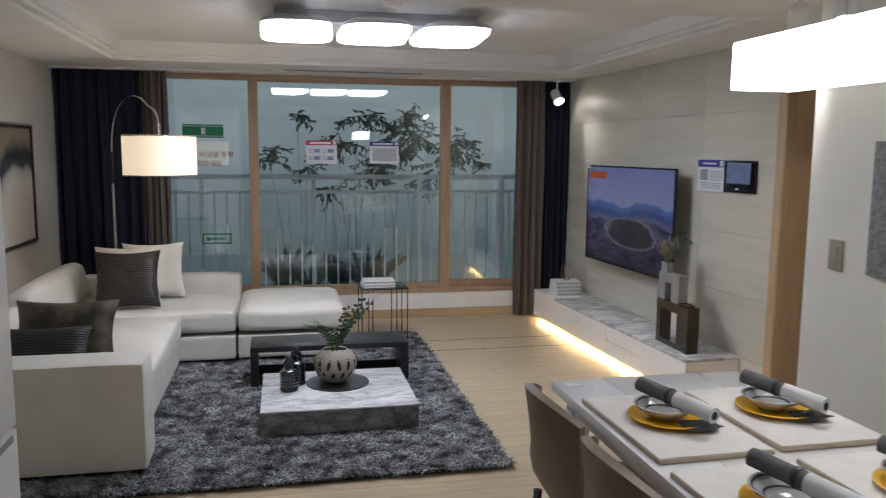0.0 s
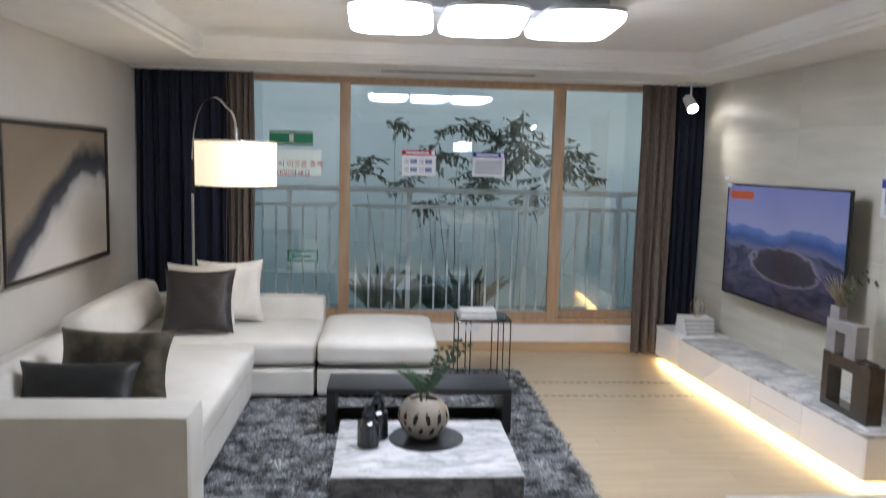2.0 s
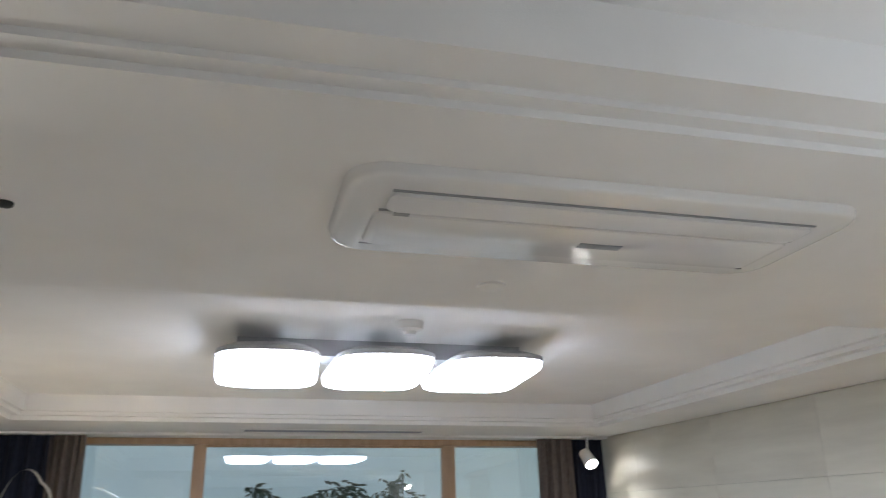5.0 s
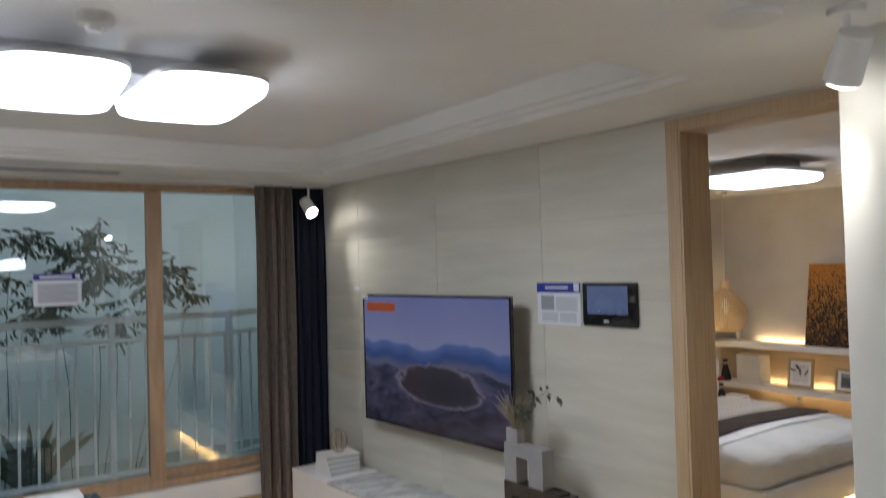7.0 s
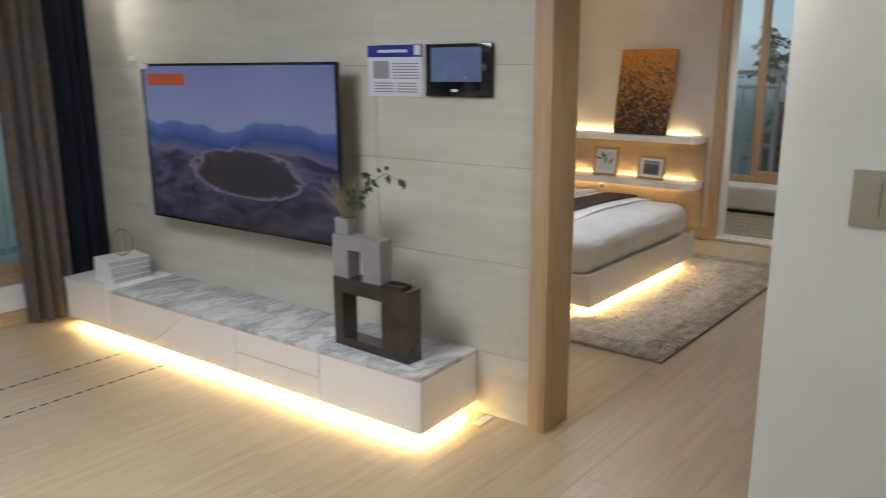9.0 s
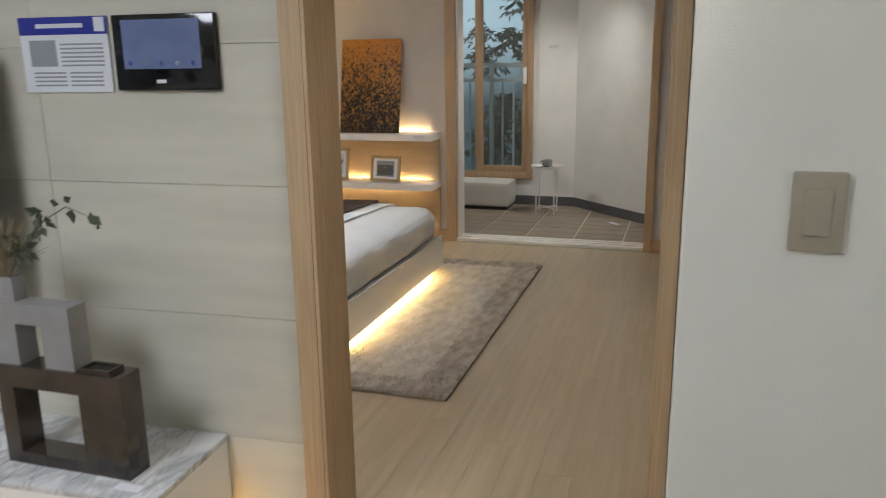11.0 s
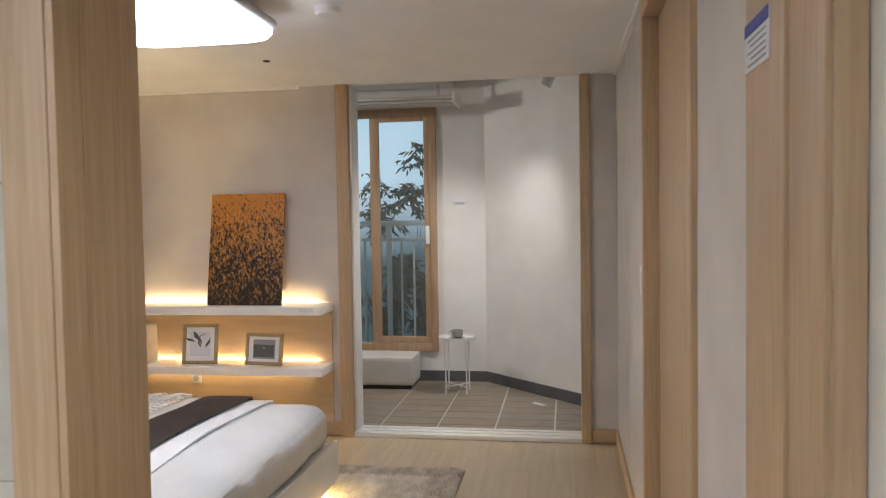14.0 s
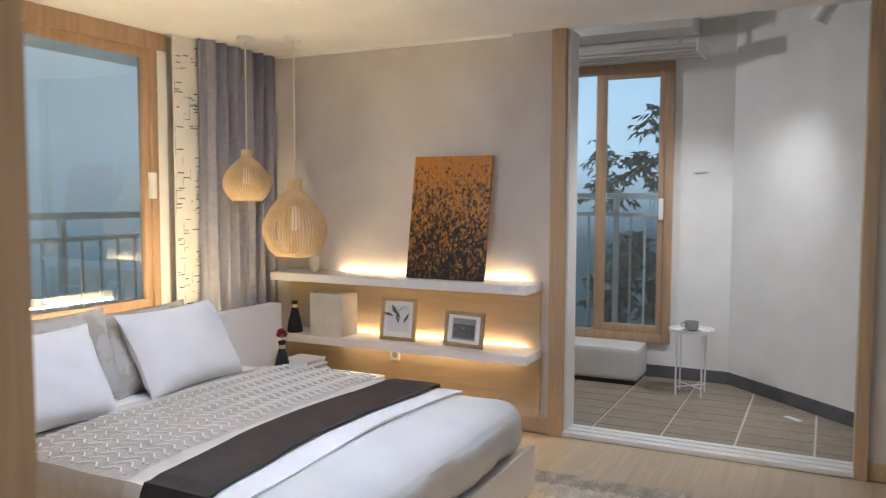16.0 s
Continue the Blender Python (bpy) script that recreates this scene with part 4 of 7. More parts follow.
CLAY = material("taupe_clay", (0.34, 0.30, 0.25), 0.8, color2=(0.40, 0.36, 0.31), scale=14, bump=0.3, bump_scale=160)
# Near-black for slits, mouths and roll ends: inner shade put into the colour.
SHADED_HOLLOW = material("shaded_hollow", (0.02, 0.018, 0.015), 0.9)
SMOKE = material("smoked_glass", (0.012, 0.016, 0.024), 0.06, coat=0.5)
vs = thing("vase", "round taupe clay vase with cut-out slits on a black mat", "vase", (1.085, 4.60, 0.175))
prof = [(0.055, 0.0), (0.095, 0.03), (0.125, 0.075), (0.135, 0.115), (0.125, 0.155), (0.10, 0.19), (0.075, 0.21), (0.07, 0.205), (0.095, 0.18)]
part("body", lathe(bmesh.new(), prof, 40), CLAY, vs)
rnd = random.Random(8)
for k in range(26):
    a = k * 2 * math.pi / 13 + (0.2 if k >= 13 else 0)
    z0, z1 = (0.05, 0.085) if k >= 13 else (0.10, 0.165)
    z0 += rnd.uniform(-0.01, 0.015)
    tilt = rnd.uniform(-0.12, 0.12)

    def rad(z):
        for (r0, h0), (r1, h1) in zip(prof, prof[1:]):
            if h0 <= z <= h1:
                return r0 + (r1 - r0) * (z - h0) / (h1 - h0)
        return 0.1
    bm = bmesh.new()
    rows = []
    for j in range(5):
        f = j / 4
        z = z0 + (z1 - z0) * f
        w = 0.012 * math.sin(math.pi * (0.12 + 0.76 * f))
        r = rad(z) + 0.0012
        aa = a + tilt * (f - 0.5)
        rows.append([bm.verts.new((r * math.cos(aa - w / r), r * math.sin(aa - w / r), z)), bm.verts.new((r * math.cos(aa + w / r), r * math.sin(aa + w / r), z))])
    for p, q in zip(rows, rows[1:]):
        bm.faces.new((p[0], p[1], q[1], q[0]))
    # Dark patch laid on the body in place of an opening with shade inside.
    part("slit", bm, SHADED_HOLLOW, vs, smooth=False)

FERN = material("fern_green", (0.03, 0.10, 0.03), 0.5, color2=(0.06, 0.16, 0.05), scale=6)
EUCA = material("eucalyptus_green", (0.04, 0.09, 0.055), 0.5, color2=(0.07, 0.13, 0.08), scale=6)
fn = thing("fern_bouquet", "green fern and eucalyptus sprigs standing in the clay vase", "plant", (1.085, 4.60, 0.36))
rnd = random.Random(21)
for k in range(7):
    a = rnd.uniform(1.7, 4.9)
    pts = [Vector((math.cos(a) * 0.17 * f * f + 0.02 * math.cos(a), math.sin(a) * 0.10 * f * f, 0.25 * f * (1 - 0.25 * f) + 0.0)) for f in (i / 10 for i in range(11))]
    bm = tube(bmesh.new(), pts, 0.0016, 5)
    for i in range(2, 11):
        w = 0.05 * math.sin(math.pi * i / 11.5) + 0.008
        d = (pts[i] - pts[i - 1]).normalized()
        s = d.cross(Vector((0, 0.3, 1))).normalized()
        for q in (-1, 1):
            leaf(bm, pts[i], s * q + d * 0.5, d, w, 0.011)
    part("frond", bm, FERN, fn, smooth=False)
for k, (dx, dy, h) in enumerate(((0.16, 0.0, 0.32), (0.21, 0.03, 0.29), (0.12, -0.04, 0.24), (0.07, 0.05, 0.26))):
    pts = [Vector((dx * f ** 1.4 + 0.01, dy * f, h * f)) for f in (i / 10 for i in range(11))]
    bm = tube(bmesh.new(), pts, 0.0018, 5)
    for i in range(2, 11):
        for q in (-1, 1):
            w = Vector((q * 0.6, rnd.uniform(-0.8, 0.8), rnd.uniform(0.1, 0.7)))
            leaf(bm, pts[i], w, w.cross(Vector((0, 1, 0.3))), 0.038, 0.026)
    part("sprig", bm, EUCA, fn, smooth=False)


def bottle(name, at, r, h, label):
    t = thing(name, label, "bottle", at)
    p = [(r * 0.95, 0), (r, 0.008)]
    for k in range(5):
        z = 0.02 + k * h * 0.09
        p += [(r, z), (r * 0.94, z + h * 0.04)]
    p += [(r, h * 0.52), (r * 0.93, h * 0.58), (r * 0.62, h * 0.63), (r * 0.58, h * 0.74), (r * 0.62, h * 0.8), (r * 0.4, h * 0.86), (r * 0.32, h * 0.93)]
    part("body", lathe(bmesh.new(), p, 28), SMOKE, t)
    part("stopper", lathe(bmesh.new(), [(r * 0.30, h * 0.93), (r * 0.36, h * 0.96), (r * 0.2, h)], 20), SMOKE, t)
    return t


bottle("glass_bottle", (0.80, 4.48, 0.170), 0.056, 0.215, "dark smoked glass bottle with ribs on the marble table")
bottle("glass_bottle", (0.845, 4.60, 0.170), 0.058, 0.24, "taller dark smoked glass bottle on the marble table")

# side table and books
st = thing("side_table", "slim black metal side table by the window", "table", (1.60, 6.30, 0.0))
part("tabletop", boxed(-0.20, 0.20, -0.17, 0.17, 0.465, 0.473, 0.002), BLACK_GLOSS, st)
for x in (-0.19, -0.10, 0.10, 0.19):
    for y in (-0.16, 0.16):
        part("leg", rod(bmesh.new(), (x, y, 0.0), (x, y, 0.465), 0.0045, sides=8), DARK_METAL, st)


def book(at, w, d, h, turn, label="white hardback book lying flat"):
    t = thing("book", label, "book", at, turn)
    part("page_block", boxed(-w / 2 + 0.005, w / 2 - 0.005, -d / 2 + 0.005, d / 2 - 0.003, 0.003, h - 0.003), PAPER, t)
    part("cover", box(box(boxed(-w / 2, w / 2, -d / 2, d / 2, 0.0008, 0.0038), -w / 2, w / 2, -d / 2, d / 2, h - 0.0038, h), -w / 2, w / 2, d / 2 - 0.002, d / 2 + 0.001, 0, h), WHITE_MATT, t)
    return t


book((1.56, 6.30, 0.473), 0.27, 0.20, 0.028, 3)
book((1.565, 6.305, 0.501), 0.26, 0.20, 0.026, -2)
tg = single("price_tag", boxed(1.455, 1.56, 6.125, 6.128, 0.40, 0.44), SIGN_WHITE, "small white label hanging on the side table", "label")

# arc lamp
lp = thing("floor_lamp", "chrome arc floor lamp with a lit cream drum shade", "lamp", (-0.615, 6.80, 0.0))
part("base", rod(bmesh.new(), (0, 0, 0), (0, 0, 0.03), 0.15, sides=40), CHROME, lp)
part("pole", rod(bmesh.new(), (0, 0, 0.03), (0, 0, 1.40), 0.013), CHROME, lp)
part("sleeve", rod(bmesh.new(), (0, 0, 1.32), (0, 0, 1.57), 0.019), DARK_METAL, lp)
cx, cy = 0.56, -1.22
arc = []
for i in range(25):
    f = i / 24
    a = math.pi * (0.02 + 0.98 * f)
    g = (1 - math.cos(a)) / 2
    arc.append((cx * g, cy * g, 1.53 + 0.475 * math.sin(a) ** 0.8 if f < 0.72 else 0))
top = [p for p in arc if p[2]]
end = Vector((cx, cy, 1.76))
last = Vector(top[-1])
for i in range(1, 7):
    f = i / 6
    top.append(tuple(last.lerp(end, f) + Vector((cx * 0.05, cy * 0.05, 0.02)) * math.sin(math.pi * f)))
part("arm", tube(bmesh.new(), top, 0.008, 10), CHROME, lp)
part("socket", rod(bmesh.new(), (cx, cy, 1.66), (cx, cy, 1.78), 0.014), CHROME, lp)
bm = bmesh.new()
lathe(bm, [(0.246, 1.43), (0.246, 1.705), (0.243, 1.705), (0.243, 1.43), (0.246, 1.43)], 56, (cx, cy, 0))
shade = part("shade", bm, SHADE, lp, "cream fabric drum shade, lit")
for z in (1.43, 1.70):
    part("ring", lathe(bmesh.new(), [(0.248, z - 0.003), (0.248, z + 0.004), (0.242, z + 0.004), (0.242, z - 0.003), (0.248, z - 0.003)], 56, (cx, cy, 0)), CHROME, shade)
for k in range(3):
    a = k * 2.094
    part("spoke", rod(bmesh.new(), (cx, cy, 1.69), (cx + 0.242 * math.cos(a), cy + 0.242 * math.sin(a), 1.69), 0.003, sides=6), CHROME, lp)
part("bulb", lathe(bmesh.new(), [(0.01, 1.64), (0.035, 1.60), (0.04, 1.565), (0.025, 1.535), (0.001, 1.525)], 20, (cx, cy, 0)), BULB, lp)

# wall painting
ap = bpy.data.materials.new("abstract_paint")
ap.use_nodes = True
nt = ap.node_tree
b = nt.nodes["Principled BSDF"]
b.inputs["Roughness"].default_value = 0.6
tc = nt.nodes.new("ShaderNodeTexCoord")
sp = nt.nodes.new("ShaderNodeSeparateXYZ")
nt.links.new(tc.outputs["Object"], sp.inputs[0])
nz = nt.nodes.new("ShaderNodeTexNoise")
nz.inputs["Scale"].default_value, nz.inputs["Detail"].default_value = 3.0, 6
nt.links.new(tc.outputs["Object"], nz.inputs["Vector"])


def mth(op, a, b_):
    n = nt.nodes.new("ShaderNodeMath")
    n.operation = op
    for k, v in enumerate((a, b_)):
        if isinstance(v, (int, float)):
            n.inputs[k].default_value = v
        else:
            nt.links.new(v, n.inputs[k])
    return n.outputs[0]


# height above a sweeping curve: z - curve(y)
yy = sp.outputs[1]
cur = mth("MULTIPLY", mth("TANGENT", mth("MULTIPLY", mth("ADD", yy, 0.12), 1.15), 0), 0.42)
cur = mth("MINIMUM", mth("MAXIMUM", cur, -0.5), 0.22)
hh = mth("ADD", mth("SUBTRACT", sp.outputs[2], mth("ADD", cur, 0.42)), mth("MULTIPLY", mth("SUBTRACT", nz.outputs["Fac"], 0.5), 0.22))
rp = nt.nodes.new("ShaderNodeValToRGB")
e = rp.color_ramp.elements
e[0].position, e[0].color = 0.0, (0.62, 0.58, 0.53, 1)
e[1].position, e[1].color = 1.0, (0.22, 0.165, 0.115, 1)
for p_, c_ in ((0.26, (0.60, 0.56, 0.51)), (0.36, (0.42, 0.40, 0.38)), (0.43, (0.05, 0.05, 0.06)), (0.54, (0.022, 0.022, 0.028)), (0.60, (0.10, 0.085, 0.07)), (0.70, (0.27, 0.21, 0.15))):
    q_ = e.new(p_)
    q_.color = (*c_, 1)
nt.links.new(mth("ADD", mth("MULTIPLY", hh, 1.4), 0.5), rp.inputs[0])
nt.links.new(rp.outputs[0], b.inputs["Base Color"])
FRAME_DARK = material("frame_dark", (0.035, 0.028, 0.022), 0.4, color2=(0.05, 0.04, 0.03), scale=10)
SILVER = material("frame_champagne", (0.42, 0.39, 0.34), 0.35, metal=0.6)
pt = thing("painting", "abstract brown and cream painting in a dark frame", "painting", (WX, 5.56, 0.90))
part("canvas", boxed(0.02, 0.035, -0.74, 0.74, 0.02, 0.86), ap, pt, smooth=False)
for a in ((0, 0.05, -0.765, 0.765, 0.0, 0.022), (0, 0.05, -0.765, 0.765, 0.853, 0.875), (0, 0.05, -0.765, -0.743, 0.022, 0.853), (0, 0.05, 0.743, 0.765, 0.022, 0.853)):
    part("frame", boxed(*a, 0.003), FRAME_DARK, pt)
for a in ((0, 0.04, -0.785, -0.765, -0.015, 0.89), (0, 0.04, 0.765, 0.785, -0.015, 0.89), (0, 0.04, -0.765, 0.765, 0.875, 0.89), (0, 0.04, -0.765, 0.765, -0.015, 0.0)):
    part("outer_frame", boxed(*a, 0.002), SILVER, pt)

# television
sm = bpy.data.materials.new("screen_view")
sm.use_nodes = True
nt = sm.node_tree
b = nt.nodes["Principled BSDF"]
b.inputs["Base Color"].default_value = (0.01, 0.01, 0.012, 1)
b.inputs["Roughness"].default_value = 0.12
tc = nt.nodes.new("ShaderNodeTexCoord")
sp = nt.nodes.new("ShaderNodeSeparateXYZ")
nt.links.new(tc.outputs["Object"], sp.inputs[0])
n1 = nt.nodes.new("ShaderNodeTexNoise")
n1.inputs["Scale"].default_value, n1.inputs["Detail"].default_value = 1.7, 3
mp = nt.nodes.new("ShaderNodeMapping")
mp.inputs["Scale"].default_value = (1, 1, 0.2)
nt.links.new(tc.outputs["Object"], mp.inputs[0])
nt.links.new(mp.outputs[0], n1.inputs["Vector"])
n3 = nt.nodes.new("ShaderNodeTexNoise")
n3.inputs["Scale"].default_value, n3.inputs["Detail"].default_value, n3.inputs["Distortion"].default_value = 5.0, 9, 1.5
mp3 = nt.nodes.new("ShaderNodeMapping")
mp3.inputs["Scale"].default_value = (1, 1, 2.5)
nt.links.new(tc.outputs["Object"], mp3.inputs[0])
nt.links.new(mp3.outputs[0], n3.inputs["Vector"])
ridge = mth("ADD", sp.outputs[2], mth("MULTIPLY", mth("SUBTRACT", n1.outputs["Fac"], 0.5), -0.35))
r1 = nt.nodes.new("ShaderNodeValToRGB")
e = r1.color_ramp.elements
e[0].position, e[0].color = 0.0, (0.05, 0.045, 0.07, 1)
e[1].position, e[1].color = 1.0, (0.20, 0.22, 0.50, 1)
for p_, c_ in ((0.25, (0.10, 0.09, 0.15)), (0.47, (0.12, 0.12, 0.22)), (0.54, (0.03, 0.07, 0.26)), (0.63, (0.10, 0.16, 0.44)), (0.645, (0.27, 0.29, 0.53))):
    q_ = e.new(p_)
    q_.color = (*c_, 1)
nt.links.new(mth("DIVIDE", ridge, 0.83), r1.inputs[0])
r2 = nt.nodes.new("ShaderNodeValToRGB")
e = r2.color_ramp.elements
e[0].position, e[0].color = 0.36, (0.22, 0.21, 0.30, 1)
e[1].position, e[1].color = 0.68, (0.95, 0.92, 1.05, 1)
nt.links.new(n3.outputs["Fac"], r2.inputs[0])
mx = nt.nodes.new("ShaderNodeMix")
mx.data_type, mx.blend_type = "RGBA", "MULTIPLY"
nt.links.new(mth("LESS_THAN", ridge, 0.38), mx.inputs[0])
nt.links.new(r1.outputs[0], mx.inputs[6])
nt.links.new(r2.outputs[0], mx.inputs[7])
# a dark lake in the valley
lake_y = mth("MULTIPLY", mth("ADD", sp.outputs[1], 0.08), 2.5)
lake_z = mth("MULTIPLY", mth("SUBTRACT", sp.outputs[2], 0.30), 8.5)
lake_r = mth("ADD", mth("ADD", mth("MULTIPLY", lake_y, lake_y), mth("MULTIPLY", lake_z, lake_z)), mth("MULTIPLY", mth("SUBTRACT", n3.outputs["Fac"], 0.5), 1.3))
lk = nt.nodes.new("ShaderNodeMix")
lk.data_type = "RGBA"
lr = nt.nodes.new("ShaderNodeValToRGB")      # dark hollow inside, a pale road round it
e = lr.color_ramp.elements
e[0].position, e[0].color = 0.0, (0.030, 0.022, 0.035, 1)
e[1].position, e[1].color = 1.0, (0.26, 0.23, 0.33, 1)
for p_, c_ in ((0.62, (0.040, 0.030, 0.045)), (0.76, (0.09, 0.075, 0.11)), (0.83, (0.23, 0.205, 0.28)), (0.90, (0.12, 0.10, 0.15))):
    q_ = e.new(p_)
    q_.color = (*c_, 1)
nt.links.new(mth("DIVIDE", lake_r, 1.25), lr.inputs[0])
nt.links.new(mth("LESS_THAN", lake_r, 1.2), lk.inputs[0])
nt.links.new(mx.outputs[2], lk.inputs[6])
nt.links.new(lr.outputs[0], lk.inputs[7])
nt.links.new(lk.outputs[2], b.inputs["Emission Color"])
b.inputs["Emission Strength"].default_value = 0.38
ORANGE = material("screen_orange", (0.22, 0.04, 0.015), 0.3, emit=0.20, emit_color=(0.6, 0.13, 0.05))
tv = thing("television", "large flat television on the tiled wall showing a landscape", "television", (3.483, 5.628, 0.682), SLANT)
tv.scale = (0.968, 0.968, 0.968)
tvs = part("screen", boxed(-0.001, 0.001, -0.725, 0.725, 0.012, 0.835), sm, tv, "lit screen with mountains and a valley", smooth=False)
part("back_shell", boxed(0.012, 0.055, -0.66, 0.66, 0.05, 0.70, 0.012), BLACK, tv)
part("panel_body", boxed(0.001, 0.018, -0.738, 0.738, 0.0, 0.848, 0.003), BLACK, tv)
for a in ((-0.003, 0.001, -0.738, 0.738, 0, 0.012), (-0.003, 0.001, -0.738, 0.738, 0.835, 0.848), (-0.003, 0.001, -0.738, -0.725, 0.012, 0.835), (-0.003, 0.001, 0.725, 0.738, 0.012, 0.835)):
    part("bezel", boxed(*a), BLACK_GLOSS, tv, smooth=False)
part("wall_bracket", boxed(0.055, 0.14, -0.2, 0.2, 0.3, 0.55), BLACK, tv)
part("caption_block", boxed(-0.002, -0.001, 0.36, 0.69, 0.735, 0.795), ORANGE, tvs, smooth=False)
# A sticker tab on the television, no hook.
single("tv_sticker_tab", boxed(3.431, 3.437, 6.27, 6.33, 1.475, 1.502, 0.001), WHITE_PLASTIC, "small white sticker tab on the television", "label")

wall_tab = single("price_tag", boxed(TX - 0.004, TX, 6.62, 6.69, 1.52, 1.548), SIGN_WHITE, "small white label stuck on the tiled wall", "label")
wall_tab.matrix_basis = TURN_TV @ wall_tab.matrix_basis

# wall intercom and notice
SCREEN_DIM = material("intercom_screen", (0.02, 0.025, 0.05), 0.1, color2=(0.05, 0.06, 0.10), scale=9, emit=0.22, emit_color=(0.25, 0.32, 0.6))
ic = thing("intercom_panel", "black glass wall intercom with a lit screen", "intercom", (TX - 0.002, 4.379, 1.36), SLANT)
part("body", boxed(-0.022, 0, -0.162, 0.162, 0, 0.21, 0.006), BLACK_GLOSS, ic)
icon = part("screen", boxed(-0.0235, -0.022, -0.115, 0.13, 0.06, 0.195), SCREEN_DIM, ic, "dim blue screen", smooth=False)
for k in range(5):
    part("button", rod(bmesh.new(), (-0.0235, -0.09 + 0.05 * k, 0.075), (-0.022, -0.09 + 0.05 * k, 0.075), 0.007), SIGN_GREY if k % 2 else SIGN_BLUE, icon)
part("mark", boxed(-0.0235, -0.022, 0.0, 0.03, 0.02, 0.03), SIGN_WHITE, ic, smooth=False)
wn = thing("wall_notice", "white printed notice with a blue header on the tiled wall", "sign", (TX - 0.022, 4.715, 1.355), SLANT)
part("card", boxed(-0.006, 0, -0.15, 0.15, 0, 0.215, 0.001), SIGN_WHITE, wn, smooth=False)
part("header", boxed(-0.0075, -0.006, -0.15, 0.15, 0.165, 0.215), SIGN_BLUE, wn, smooth=False)
part("header_text", boxed(-0.0085, -0.0075, -0.07, 0.09, 0.184, 0.196), SIGN_WHITE, wn, smooth=False)
part("badge", boxed(-0.0085, -0.0075, -0.142, -0.108, 0.172, 0.212), SIGN_WHITE, wn, "white badge", smooth=False)
part("photo", boxed(-0.0075, -0.006, 0.03, 0.12, 0.075, 0.15), SIGN_GREY, wn, smooth=False)
for k in range(6):
    part("text_bar", boxed(-0.0075, -0.006, -0.13, 0.015, 0.135 - 0.012 * k, 0.140 - 0.012 * k), SIGN_GREY, wn, smooth=False)
for k in range(8):
    part("text_bar", boxed(-0.0075, -0.006, -0.12 + 0.125 * (k % 2), -0.01 + 0.125 * (k % 2), 0.018 + 0.012 * (k // 2), 0.023 + 0.012 * (k // 2)), SIGN_GREY, wn, smooth=False)

# media console
# Grey carcass puts the shade of the gaps between the fronts into its colour.
SHADOW_JOINT = material("joint_shadow_grey", (0.16, 0.155, 0.15), 0.7)
co = thing("media_console", "long white lacquered wall-hung console with a marble top", "cabinet", (0, 0, 0))
part("carcass", boxed(3.318, 3.698, 4.305, 6.93, 0.05, 0.272), SHADOW_JOINT, co)
part("end_panel", boxed(3.302, 3.698, 4.298, 4.312, 0.048, 0.272), WHITE, co)


def front(name, pts):
    """A front board in the plane of the console's face, its outline given as (y, z)."""
    bm = bmesh.new()
    ring = [[bm.verts.new((x, y, z)) for y, z in pts] for x in (3.30, 3.3175)]
    bm.faces.new(ring[0])
    bm.faces.new(ring[1][::-1])
    n = len(pts)
    for k in range(n):
        bm.faces.new((ring[0][k], ring[1][k], ring[1][(k + 1) % n], ring[0][(k + 1) % n]))
    return part(name, bm, WHITE, co, smooth=False)


G = 0.003
front("door_front", ((4.313, 0.048), (4.853 - G, 0.048), (4.853 - G, 0.271), (4.313, 0.271)))
front("drawer_front", ((4.853 + G, 0.048), (5.41 - G, 0.048), (5.41 - G, 0.158 - G), (4.853 + G, 0.158 - G)))
front("drawer_front", ((4.853 + G, 0.158 + G), (5.41 - G, 0.158 + G), (5.41 - G, 0.271), (4.853 + G, 0.271)))
front("door_front", ((5.41 + G, 0.048), (6.12 - G, 0.048), (5.78 - G, 0.271), (5.41 + G, 0.271)))
front("door_front", ((6.12 + G, 0.048), (6.50 - G, 0.048), (6.50 - G, 0.271), (5.78 + G, 0.271)))
front("door_front", ((6.50 + G, 0.048), (6.93, 0.048), (6.93, 0.271), (6.50 + G, 0.271)))
part("top_slab", boxed(3.297, 3.699, 4.294, 6.44, 0.272, 0.292, 0.002), MARBLE, co, "white marble top with grey veins")
part("end_top", boxed(3.297, 3.699, 6.442, 6.932, 0.272, 0.292, 0.002), WHITE, co, "plain white lacquered end of the top")
co.matrix_basis = TURN_TV
ld = thing("console_light_strip", "warm light strip under the wall-hung console", "lamp", (0, 0, 0))
part("strip", boxed(3.335, 3.355, 4.34, 6.91, 0.042, 0.0495), LED, ld)
part("strip", boxed(3.355, 3.66, 4.325, 4.345, 0.042, 0.0495), LED, ld)
ld.matrix_basis = TURN_TV
single("price_tag", boxed(3.59, 3.69, 4.195, 4.23, 0.0, 0.004), SIGN_WHITE, "small white label lying on the floor", "label")
single("price_tag", boxed(3.33, 3.36, 4.34, 4.42, 0.292, 0.295), SIGN_WHITE, "small white label lying on the marble", "label")

BROWN_GLAZE = material("brown_glaze", (0.026, 0.019, 0.015), 0.14, color2=(0.055, 0.041, 0.033), scale=7, coat=0.3)
GREY_CERAMIC = material("grey_ceramic", (0.24, 0.23, 0.23), 0.6, color2=(0.29, 0.28, 0.28), scale=9, bump=0.1)


